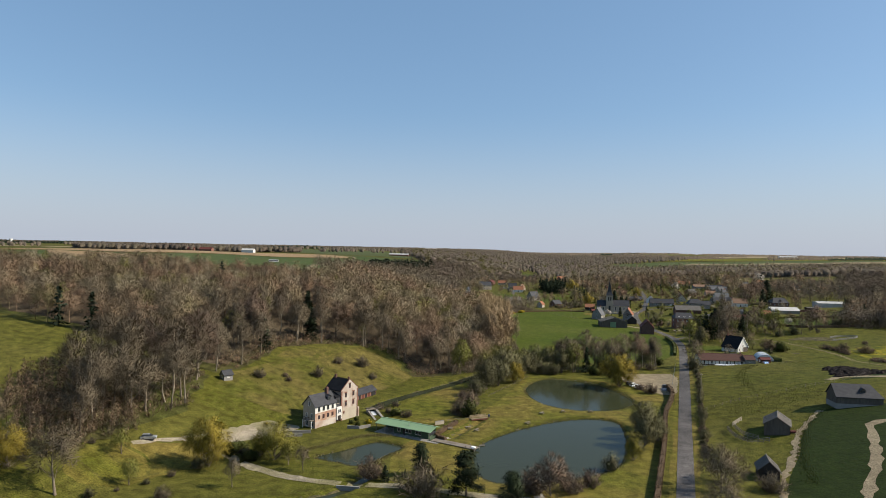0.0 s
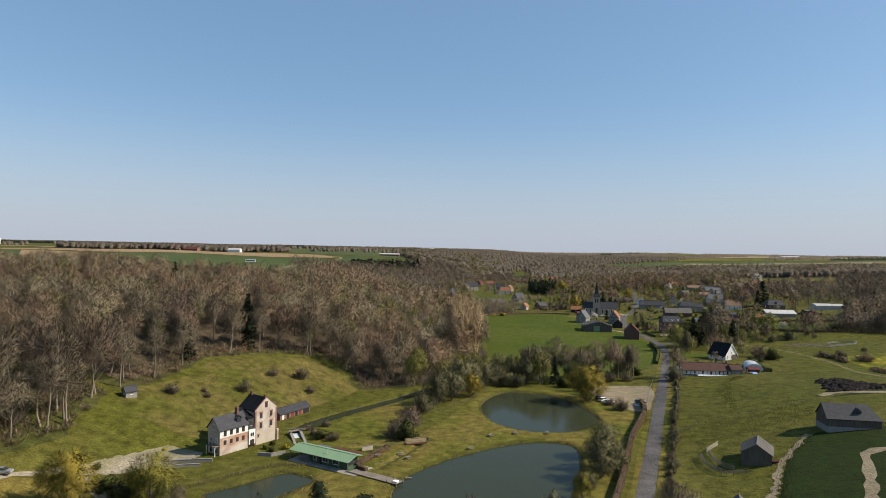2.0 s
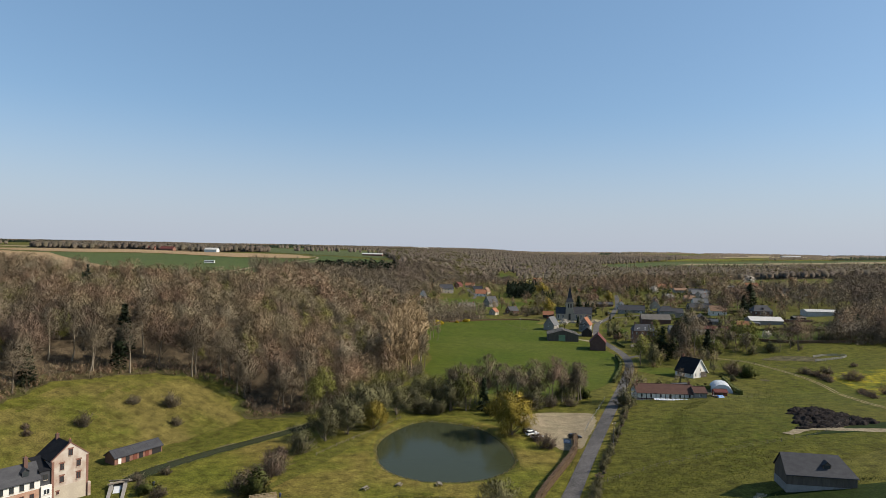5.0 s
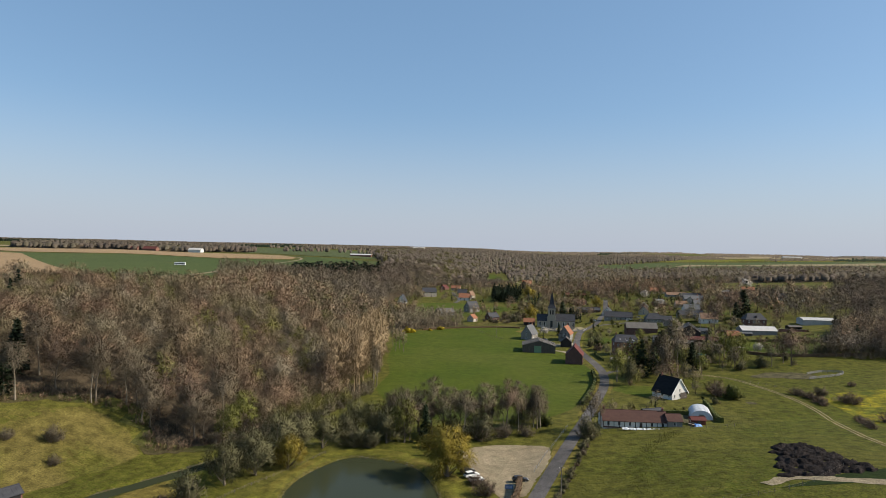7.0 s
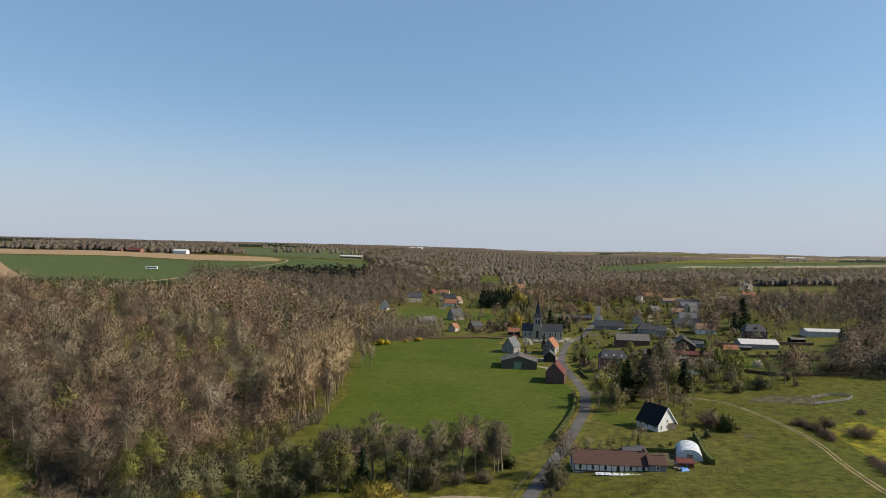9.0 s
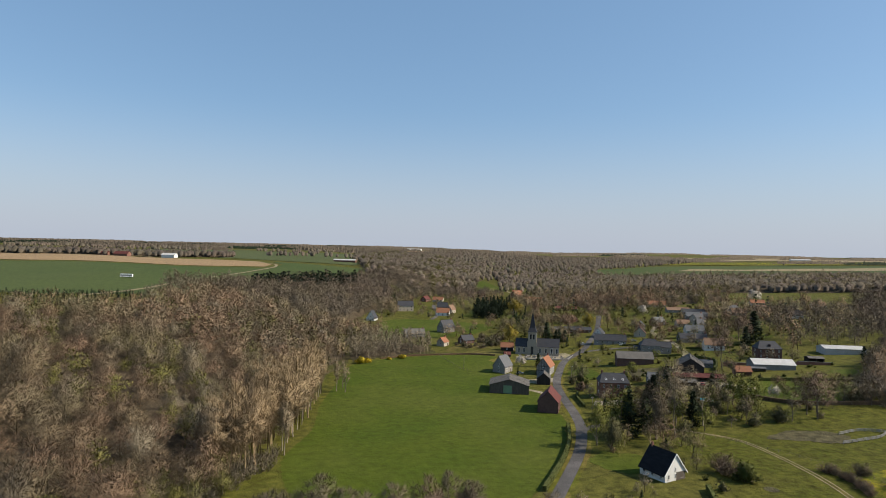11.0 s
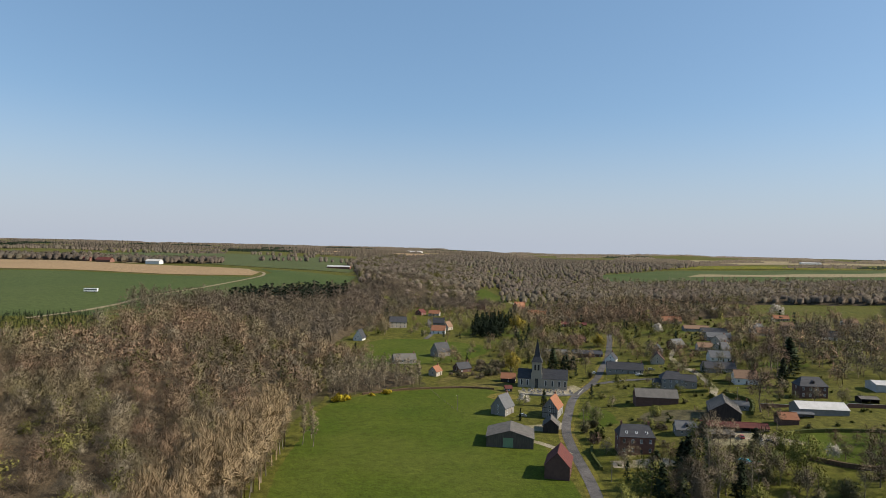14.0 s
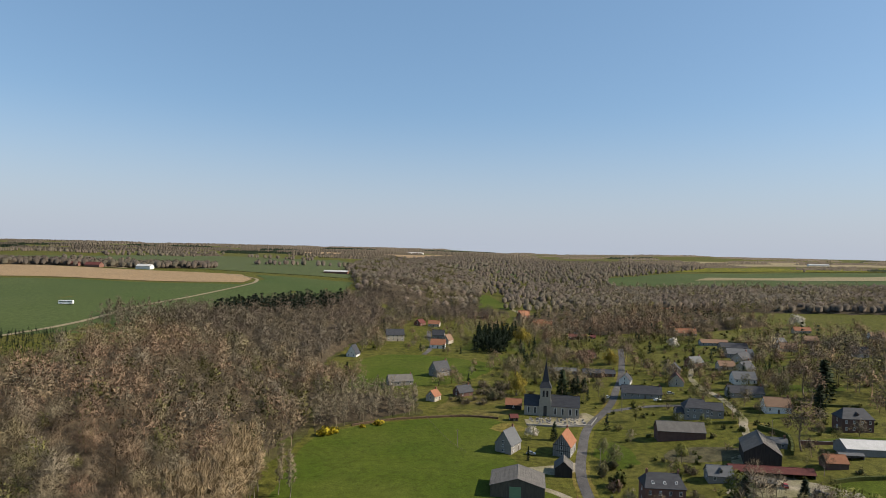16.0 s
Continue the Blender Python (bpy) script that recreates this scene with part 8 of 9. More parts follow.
gardens("east", [(236, 690), (262, 640), (300, 630), (345, 690), (350, 800), (300, 880), (250, 850)], 8.5, 8, "garden trees between the houses", (0.26, 0.08, 0.26, 0.06, 0.34), 0.5, 0.9)
gardens("slope", [(330, 600), (420, 640), (480, 760), (490, 880), (400, 930), (350, 820), (335, 690)], 15, 9, "trees on the eastern slope", (0.5, 0.1, 0.1, 0.06, 0.24), 0.6, 1.1, 1)
gardens("north", [(210, 790), (250, 870), (330, 880), (440, 930), (440, 1010), (380, 1080), (240, 1080), (180, 960), (170, 880)], 9, 10, "trees behind the village", (0.6, 0.16, 0.14, 0.05, 0.05), 0.65, 1.1, 1)
gardens("hamlet", [(92, 870), (150, 850), (180, 900), (170, 1000), (110, 1010), (60, 960)], 15, 12, "trees of the hamlet", (0.6, 0.14, 0.14, 0.06, 0.06), 0.6, 1.0, 1)
gardens("above", [(30, 770), (50, 790), (48, 850), (60, 900), (36, 930), (24, 830)], 9, 14, "trees above the hamlet", (0.6, 0.14, 0.14, 0.02, 0.1), 0.6, 1.0)
gardens("south", [(262, 500), (316, 500), (316, 470), (262, 470), (240, 500), (212, 500), (228, 540), (248, 560), (300, 545), (320, 560), (300, 600), (262, 600), (210, 560), (176, 560), (176, 600), (212, 640), (300, 640), (300, 620)], 10.5, 17, "garden trees in the village", (0.28, 0.08, 0.2, 0.04, 0.4), 0.45, 0.85)
gardens("meadow_edge", [(14, 650), (52, 655), (44, 692), (18, 698)], 6.5, 21, "trees along the hamlet meadow", (0.6, 0.12, 0.12, 0.02, 0.14), 0.6, 1.0)
gardens("barn", [(84, 655), (110, 662), (140, 700), (148, 745), (128, 760), (118, 700)], 12, 22, "trees round an old barn", (0.5, 0.1, 0.1, 0.05, 0.25), 0.5, 0.9)
gardens("lane", [(60, 775), (124, 765), (130, 850), (110, 880), (60, 870)], 13, 23, "garden trees of the hamlet", (0.4, 0.1, 0.2, 0.1, 0.2), 0.45, 0.8)
gardens("road", [(176, 470), (186, 452), (198, 470), (206, 500), (202, 520), (176, 506)], 8, 24, "garden trees beside the manor", (0.3, 0.1, 0.25, 0.1, 0.25), 0.4, 0.7)
gardens("white_house", [(160, 396), (168, 430), (196, 428), (200, 395), (192, 366), (186, 394)], 7, 25, "garden trees of the white house", (0.3, 0.1, 0.2, 0.05, 0.35), 0.4, 0.75)
gardens("bungalow", [(138, 344), (160, 350), (180, 356), (186, 372), (166, 372), (146, 364)], 4.5, 26, "garden shrubs behind the bungalow", (0.15, 0.05, 0.1, 0.05, 0.65), 0.3, 0.55)
VILLAGE = [(176, 440), (230, 440), (254, 482), (258, 514), (330, 514), (330, 560), (345, 640), (440, 690), (470, 800), (440, 900), (330, 890), (250, 880), (150, 860), (140, 700), (150, 640), (190, 625), (196, 560), (176, 520), (170, 470)]
vp = split(free(scattered(VILLAGE, 14, 31), 1.5), (0.3, 0.34, 0.36), 6)
wood("shrubs_village_brown", "scrub", vp[0], WOODS, "bare brown garden shrubs between the houses", (0.6, 1.25), 0, 41, 0.1)
wood("shrubs_village_olive", "bush", vp[1], WOODS_GREEN, "olive-green budding garden shrubs between the houses", (0.45, 1.2), 0, 42, 0.1)
wood("shrubs_village_evergreen", "bush", vp[2], HEDGE_LEAF, "dark evergreen garden shrubs between the houses", (0.4, 1.1), 0, 43, 0.1)
wood("woodland_hamlet_firs", "fir", scattered([(126, 790), (150, 780), (158, 830), (172, 880), (132, 870)], 6.0, 13), WOODS_DARK, "dark stand of firs in the hamlet", (0.8, 1.1), seed=29)
wood("woodland_scrub_foot", "scrub", scattered([(-104, 150), (-96, 166), (-86, 186), (-110, 196), (-130, 180), (-128, 150)], 3.4, 17), WOODS, "russet scrub at the wood's foot", (0.8, 1.4), seed=30)


COPPICE = [(-112, 163), (-127, 184), (-132, 203), (-124, 214), (-106, 205), (-94, 196), (-89, 186), (-92, 177), (-97, 170), (-103, 159)]
wood("coppice_saplings", "poplar", scattered(COPPICE, 2.5, 51), WOODS, "dense coppice of slim reddish bare saplings", (0.28, 0.48), 1, 52, 0.1)
drape("coppice_floor", COPPICE, LITTER, 0.14, 5, "brown litter under a coppice", ragged=1.5)
for k, (x, y) in enumerate(((-83, 151), (-79, 156), (-74, 161), (-70, 166.5), (-66, 173), (-63, 180), (-98, 166), (-94, 172))):
    plant("scrub" if k % 2 else "greyscrub", x, y, TREE_RNG.uniform(0.3, 0.5), "low scrub along the ditch", 1.2)
plant("bare", -90, 149, 0.95, "", 1.1)


def hedge(label, pts, wide, high, mat, per=36, size=0.26, name="hedge"):
    """A clipped hedge: a dense core and many leaves."""
    line = curve_through(pts, 1.5)
    rng = np.random.default_rng(int(abs(pts[0][0]) * 7 + per))
    a = np.array(line)
    seg = rng.integers(0, len(a) - 1, int(len(a) * 1.5 * per))
    t = rng.uniform(0, 1, len(seg))[:, None]
    p = a[seg] * (1 - t) + a[seg + 1] * t
    d = a[seg + 1] - a[seg]
    d /= np.linalg.norm(d, axis=1, keepdims=True) + 1e-9
    wob = 1 + 0.12 * np.sin(p[:, 0] * 0.9) * np.sin(p[:, 1] * 1.3)
    o, z = rng.uniform(-1, 1, len(seg)), rng.uniform(0, 1, len(seg))
    face = rng.uniform(0, 1, len(seg)) < 0.6
    o = np.where(face, np.sign(o) * rng.uniform(0.85, 1.05, len(seg)), o) * wide / 2 * wob
    z = np.where(face, z, rng.uniform(0.9, 1.05, len(seg))) * high * wob
    x, y = p[:, 0] - d[:, 1] * o, p[:, 1] + d[:, 0] * o
    lv, lf = leaves_at(np.stack([x, y, gz(p[:, 0], p[:, 1]) + z], 1), size, rng)
    root = tagged(new(name), label, "hedge")
    core, n = Shape(), len(line)
    for i, (px, py) in enumerate(line):
        q0, q1 = line[max(0, i - 1)], line[min(n - 1, i + 1)]
        dd = math.hypot(q1[0] - q0[0], q1[1] - q0[1]) or 1
        nx, ny = (q1[1] - q0[1]) / dd * wide * 0.42, -(q1[0] - q0[0]) / dd * wide * 0.42
        g = float(gz(px, py))
        core.v += [(px - nx, py - ny, g - 0.2), (px - nx * 0.9, py - ny * 0.9, g + high * 0.93), (px + nx * 0.9, py + ny * 0.9, g + high * 0.93), (px + nx, py + ny, g - 0.2)]
        if i:
            k = 4 * i
            for j in range(3):
                core.f.append((k - 4 + j, k - 3 + j, k + 1 + j, k + j))
                core.m.append(0)
    core.f += [(0, 3, 2, 1), (4 * n - 4, 4 * n - 3, 4 * n - 2, 4 * n - 1)]
    core.m += [0, 0]
    part("hedge_core", core, mat, root)
    part("foliage", big_mesh("leaves", lv, lf, mat), None, root)
    return root


hedge("clipped dry brown beech hedge along the road", [(101, 282), (98, 268), (91, 252), (83.5, 235), (72, 203), (55, 159), (50, 146)], 1.4, 2.3, HEDGE_BROWN, 44)
hedge("dark hedge between meadow and road", [(137, 372), (148, 402), (154, 424), (157.5, 446)], 1.6, 1.9, HEDGE_LEAF, 40)
hedge("clipped hedge of the manor garden", [(171, 478), (171, 496), (173, 506)], 1.2, 1.5, HEDGE_LEAF, 30)
hedge("low brown hedge beside the stream", [(6, 222), (2, 214), (-1, 206), (2, 202)], 1.3, 1.2, HEDGE_BROWN, 40)
hedge("hedge behind the bungalow garden", [(138, 352), (150, 353), (164, 354), (176, 352)], 1.2, 1.6, HEDGE_LEAF, 30)
hedge("dark hedge beside the polytunnel", [(181, 338), (183, 350), (186, 362), (188, 372)], 1.5, 2.0, HEDGE_LEAF, 36)
hedge("thin hedge at the far end of the meadow", [(60, 586), (78, 597), (96, 603), (118, 608), (136, 606)], 1.2, 1.0, HEDGE_BROWN, 26)
hedge("hedge along the farm field", [(258, 509), (270, 511), (290, 510), (318, 507), (336, 500)], 1.4, 1.6, HEDGE_LEAF, 26)
hedge("long hedge of the eastern field", [(252, 482), (268, 470), (290, 468), (320, 470)], 1.6, 1.8, HEDGE_BROWN, 26)
hedge("clipped hedge round the farmyard", [(258, 540), (264, 552), (268, 566), (262, 580)], 1.5, 2.2, HEDGE_LEAF, 30)
for pts in ([(230, 636), (252, 634)], [(262, 655), (284, 655), (284, 634)], [(300, 655), (312, 690), (304, 705)], [(270, 690), (292, 700)], [(320, 690), (340, 740)], [(345, 735), (372, 745)], [(350, 770), (372, 800)], [(238, 620), (256, 618)], [(206, 575), (232, 588), (256, 590)], [(300, 620), (330, 612)], [(268, 615), (300, 612)], [(340, 820), (372, 812)], [(206, 720), (226, 730)], [(180, 690), (206, 694)]):
    hedge("clipped green garden hedge", pts, 1.1, 1.4, HEDGE_LEAF, 20)
for k in range(16):
    t = k / 15
    x, y = (235 + 2 * math.sin(t * 5), 388 - 34 * t) if k < 10 else (236 - 9 * (t - 0.66) * 3, 347 - 22 * (t - 0.66) * 3)
    plant(TREE_RNG.choice(("scrub", "redscrub", "redscrub")), x, y, TREE_RNG.uniform(0.45, 0.75), "rough shrubs beside the flower strip", 1.3)
# scrub along the eastern roadside
for k in range(54):
    t = k / 53
    x, y = 80 + 52 * t + TREE_RNG.uniform(-0.6, 0.6), 190 + 138 * t
    plant(TREE_RNG.choice(("scrub", "greyscrub", "greyscrub", "greyscrub", "redscrub")), x, y, TREE_RNG.uniform(0.3, 0.55), "roadside scrub")


# ---- banks: stones, reeds ----
def strewn(name, pts, spread_m, count, size, mat, label, category, seed=3, flat=0.6):
    """Small stones or tussocks along a line: one mesh."""
    rng = np.random.default_rng(seed)
    a = np.array(pts)
    i = rng.integers(0, len(a) - 1, count)
    t = rng.uniform(0, 1, count)[:, None]
    p = a[i] * (1 - t) + a[i + 1] * t + rng.normal(0, spread_m, (count, 2))
    z = gz(p[:, 0], p[:, 1])
    base = np.array([(1, 0, 0), (-1, 0, 0), (0, 1, 0), (0, -1, 0), (0, 0, 1), (0, 0, -1)], float)
    tri = np.array([(0, 2, 4), (2, 1, 4), (1, 3, 4), (3, 0, 4), (2, 0, 5), (1, 2, 5), (3, 1, 5), (0, 3, 5)])
    s = size * rng.uniform(0.5, 1.5, (count, 1, 3)) * np.array([1, 1, flat])
    v = base[None] * s + rng.normal(0, size * 0.15, (count, 6, 3)) + np.concatenate([p, z[:, None]], 1)[:, None, :]
    f = tri[None] + np.arange(count)[:, None, None] * 6
    return tagged(new(name, big_mesh(name, v.reshape(-1, 3), f.reshape(-1, 3), mat)), label, category, kind="stuff")


def reeds(name, pts, spread_m, count, high, mat, label, seed=3):
    rng = np.random.default_rng(seed)
    a = np.array(pts)
    i = rng.integers(0, len(a) - 1, count)
    t = rng.uniform(0, 1, count)[:, None]
    p = a[i] * (1 - t) + a[i + 1] * t + rng.normal(0, spread_m, (count, 2))
    q = np.concatenate([p, gz(p[:, 0], p[:, 1])[:, None]], 1)
    d = unit(np.concatenate([rng.normal(0, 0.3, (count, 2)), np.ones((count, 1))], 1))
    v, f = slivers(q, d, high * rng.uniform(0.4, 1.2, count), np.full(count, 0.12), rng)
    return tagged(new(name, big_mesh(name, v, f, mat)), label, "grass", kind="stuff")


for nm, line in (("far", POND_FAR), ("big", POND_BIG), ("mill", POND_MILL)):
    loop = line + line[:1]
    strewn("bank_stones_" + nm, loop, 0.35, 260 if nm != "mill" else 60, 0.22, STONE, "pale stones along the pond bank", "stones")
    reeds("bank_grass_" + nm, loop, 0.5, 5200 if nm != "mill" else 2400, 0.55, REED, "dry tufts of grass along the pond bank")
reeds("canal_grass", CANAL, 2.4, 2600, 0.6, HEDGE_LEAF, "grass tufts along the canal", 5)
reeds("pasture_tussocks", [(126, 258), (136, 288), (148, 310), (158, 322)], 1.6, 1500, 0.5, TUSSOCK, "dark rushes along a wet line in the pasture", 11)
reeds("pasture_tufts", [(112, 262), (150, 290), (185, 320), (205, 360), (215, 400)], 14, 7000, 0.36, TUSSOCK, "rough tufts over the pasture", 12)
reeds("pasture_tufts_low", [(104, 232), (125, 240), (150, 245)], 7, 3500, 0.4, TUSSOCK, "rough tufts over the lower pasture", 13)
reeds("slope_tufts", [(-74, 235), (-60, 262), (-45, 285), (-25, 295)], 9, 4500, 0.45, TUSSOCK, "rough tufts over the hillside", 14)
reeds("wet_grass", [(108, 616), (120, 640), (140, 650), (148, 640)], 6, 4000, 0.9, REED, "dry reeds in a wet meadow", 6)
reeds("ditch_grass", [(-44, 186), (-34, 196), (-24, 206), (-16, 206)], 0.8, 1800, 0.7, REED, "dry reeds in a ditch", 8)
reeds("ditch_grass_south", [(-12, 190), (-18, 182), (-22, 174)], 0.8, 900, 0.6, REED, "dry reeds in a ditch", 9)
reeds("field_edge_grass", [(98, 166), (106, 186), (118, 206), (132, 220), (160, 222)], 1.0, 2600, 0.6, HEDGE_LEAF, "rough grass at the edge of the wheat", 10)


# ---- small built things ----
def picnic_table(x, y, rz):
    z = float(gz(x, y)) + 0.05
    root = thing("picnic_table", x, y, z, rz, "weathered wooden picnic table with two benches", "picnic table", "picnic tables by the ponds")
    for k in range(4):
        part("tabletop_plank", Shape().box(-0.9, -0.38 + k * 0.19, 0.72, 0.9, -0.21 + k * 0.19, 0.76), TIMBER_GREY, root)
    for sy in (-0.7, 0.7):
        part("bench", Shape().box(-0.9, sy - 0.14, 0.42, 0.9, sy + 0.14, 0.46), TIMBER_GREY, root)
    for sx in (-0.6, 0.6):
        part("leg_frame", Shape().beam((sx, -0.3, 0.72), (sx, -0.6, 0), 0.08).beam((sx, 0.3, 0.72), (sx, 0.6, 0), 0.08).beam((sx, -0.8, 0.4), (sx, 0.8, 0.4), 0.08), TIMBER_GREY, root)
    return root


first = picnic_table(9.8, 218.5, 20)
for x, y, rz in ((5.0, 221.5, 40), (31.0, 223.0, 30), (3.6, 214.5, 10), (12.5, 213.0, 50), (38, 236.5, 60), (46.5, 239.5, 80), (57, 240.5, 100), (13.5, 199, 10)):
    copy_thing(first, pose(x, y, float(gz(x, y)) + 0.05, 0, 0, rz))


def footbridge():
    root = thing("footbridge", 14.0, 228.2, 0.15, 24, "pale new timber footbridge over the stream", "footbridge")
    for k in range(26):
        part("deck_plank", Shape().box(-3.2 + k * 0.25, -0.75, 0.25, -2.98 + k * 0.25, 0.75, 0.3), TIMBER, root)
    for sy in (-0.8, 0.8):
        part("beam", Shape().box(-3.3, sy - 0.1, -0.1, 3.3, sy + 0.1, 0.25), BOARDS_RED, root)
        for k in range(5):
            part("post", Shape().box(-3.2 + k * 1.55, sy - 0.06, 0.25, -3.08 + k * 1.55, sy + 0.06, 1.35), TIMBER, root)
        for z in (0.6, 0.95, 1.3):
            part("rail", Shape().box(-3.3, sy - 0.05, z, 3.3, sy + 0.05, z + 0.15), TIMBER, root)


footbridge()


def fence(label, pts, step=2.5, high=1.1, rails=(0.5, 0.95), mat=None, post=0.09, rail=0.06, name="fence"):
    mat = mat or TIMBER_GREY
    line = curve_through(pts, step)
    root = tagged(new(name), label, "fence")
    tops = []
    for x, y in line:
        z = float(gz(x, y))
        part("post", Shape().box(x - post / 2, y - post / 2, z - 0.2, x + post / 2, y + post / 2, z + high), mat, root)
        tops.append((x, y, z))
    for r in rails:
        s = Shape()
        for (x0, y0, z0), (x1, y1, z1) in zip(tops, tops[1:]):
            s.beam((x0, y0, z0 + r), (x1, y1, z1 + r), rail * 0.5, rail)
        part("rail", s, mat, root)
    return root


fence("grey timber rail fence leading to the footbridge", [(10.5, 226.6), (5, 224.2), (-1, 221.5)], 2.4, 1.0)
fence("grey post and wire fence across the meadow", [(98, 601), (105, 580), (112, 562), (118, 552)], 3.5, 1.1, (0.5, 1.0), rail=0.03)
fence("post and wire fence round the pasture", [(98, 240), (116, 246), (140, 250), (165, 256), (182, 268)], 4, 1.2, (0.5, 1.0), rail=0.025)
fence("post and wire fence along the upper pasture", [(176, 450), (206, 432), (226, 412), (242, 388), (262, 352), (290, 330)], 4, 1.2, (0.5, 1.0), rail=0.025)
fence("wire fence below the bungalow", [(134, 329), (150, 327), (168, 327), (182, 330)], 3, 1.2, (0.5, 1.0), rail=0.025)
fence("wire fence beside the road", [(106, 290), (111, 303), (117, 318), (124, 336)], 3, 1.3, (0.6, 1.2), STEEL, rail=0.025)
fence("broad white-grey cattle rails", [(257, 417), (266, 420), (276, 424), (281, 430), (272, 432), (262, 428)], 2.4, 1.5, (0.5, 0.9, 1.3), RENDER_G, 0.16, 0.22)
fence("old cattle pen rails beside the barn", [(98, 216), (97, 208), (99, 201), (104, 200)], 2.0, 1.5, (0.5, 0.95, 1.4), TIMBER_GREY, 0.12, 0.14)
fence("old cattle race of split rails", [(101, 218), (100, 209), (102, 203)], 2.0, 1.5, (0.5, 0.95, 1.4), TIMBER_GREY, 0.12, 0.14)
fence("pale rails leaning beside the cattle pen", [(101.0, 219.0), (106.0, 223.0)], 2.0, 1.6, (0.5, 0.95, 1.4), RENDER_C, 0.12, 0.2)
fence("low timber fence on the far bank of the pond", [(20, 262), (26, 274), (33, 286), (42, 304)], 3, 0.9, (0.45, 0.8), rail=0.03)
fence("white rail beside the pavilion bridge", [(2.4, 199.5), (5.0, 197.6)], 1.2, 1.0, (0.5, 0.9), TIMBER)


def car(x, y, rz, paint, label, long=4.3):
    z = float(gz(x, y)) + 0.1
    root = thing("car", x, y, z, rz, label, "car")
    k = long / 4.3
    prof = [(-2.1, 0.35), (-2.1, 0.85), (-1.9, 1.0), (-1.0, 1.05), (0.9, 1.02), (1.9, 0.85), (2.15, 0.65), (2.15, 0.35)]
    cab = [(-1.95, 1.0), (-1.6, 1.5), (-0.2, 1.56), (0.3, 1.5), (1.05, 1.0)]

    def loft(p, half, mat, name, inner=1.0):
        n = len(p)
        s = Shape().solid([(a * k, -half * (1 if b < 1.3 else inner), b) for a, b in p] + [(a * k, half * (1 if b < 1.3 else inner), b) for a, b in p],
                          [tuple(range(n)), tuple(range(2 * n - 1, n - 1, -1))] + [(i, n + i, n + (i + 1) % n, (i + 1) % n) for i in range(n)])
        return part(name, s, mat, root)
    loft(prof, 0.86, paint, "body")
    loft(cab, 0.8, PANE, "windows", 0.84)
    part("roof_panel", Shape().box(-1.6 * k, -0.66, 1.5, 0.2 * k, 0.66, 1.6), paint, root)
    for wx in (-1.3 * k, 1.35 * k):
        for sy in (-1, 1):
            w = part("wheel", Shape().tube((wx, sy * 0.7, 0.32), (wx, sy * 0.9, 0.32), 0.32, 0.32, 14), RUBBER, root)
            part("rim", Shape().tube((wx, sy * 0.88, 0.32), (wx, sy * 0.915, 0.32), 0.19, 0.19, 10), STEEL, w)
    for sy in (-0.6, 0.6):
        part("headlight", Shape().box(2.1 * k, sy - 0.15, 0.65, 2.17 * k, sy + 0.15, 0.78), WHITE, root)
        part("tail_light", Shape().box(-2.14 * k, sy - 0.12, 0.7, -2.09 * k, sy + 0.12, 0.88), TILE_RED, root)
    return root


SILVER = plain("silver_paint", (0.45, 0.46, 0.48), 0.3, 0.6)
RED = plain("red_paint", (0.25, 0.02, 0.02), 0.3)
car(101.2, 283.5, 4, BLACK, "black estate car parked on pale gravel", 4.5)
car(87.6, 287.0, 28, WHITE, "white van parked beside russet shrubs", 4.6)
car(88.8, 283.6, 28, WHITE, "white hatchback parked beside russet shrubs")
car(86.6, 290.0, 28, BLACK, "dark car parked beside a willow")
car(-83.5, 182.4, 12, SILVER, "silver car parked on the drive")
car(249.5, 497.5, -14, BLACK, "black car parked in the farmyard")
car(247.5, 500.0, -14, BLACK, "dark car parked in the farmyard")
car(244.5, 503.0, 60, SILVER, "silver car parked by the cart shed")
car(238.5, 507.5, 80, RED, "red car parked at the cart shed")
car(147.5, 552.0, -10, SILVER, "silver car parked by the cottages")
car(231.0, 638.5, -6, WHITE, "white van parked by the long house", 4.8)
car(243.0, 652.0, -6, SILVER, "silver car parked by a hedge")
car(205, 652, 62, WHITE, "white car parked along the road")
car(430, 735, -8, WHITE, "white car parked on the slope")


def bus():
    x, y = -205.0, 770.0
    root = thing("bus", x, y, float(gz(x, y)) + 0.4, 8, "white coach standing beside a field", "bus")
    part("body", Shape().box(-5.5, -1.25, 0.5, 5.5, 1.25, 3.2), WHITE, root)
    part("window_band", Shape().box(-5.2, -1.28, 1.6, 5.2, 1.28, 2.5), PANE, root)
    for wx in (-3.4, 3.6):
        for sy in (-1, 1):
            part("wheel", Shape().tube((wx, sy * 1.0, 0.45), (wx, sy * 1.3, 0.45), 0.48, 0.48, 12), RUBBER, root)


bus()


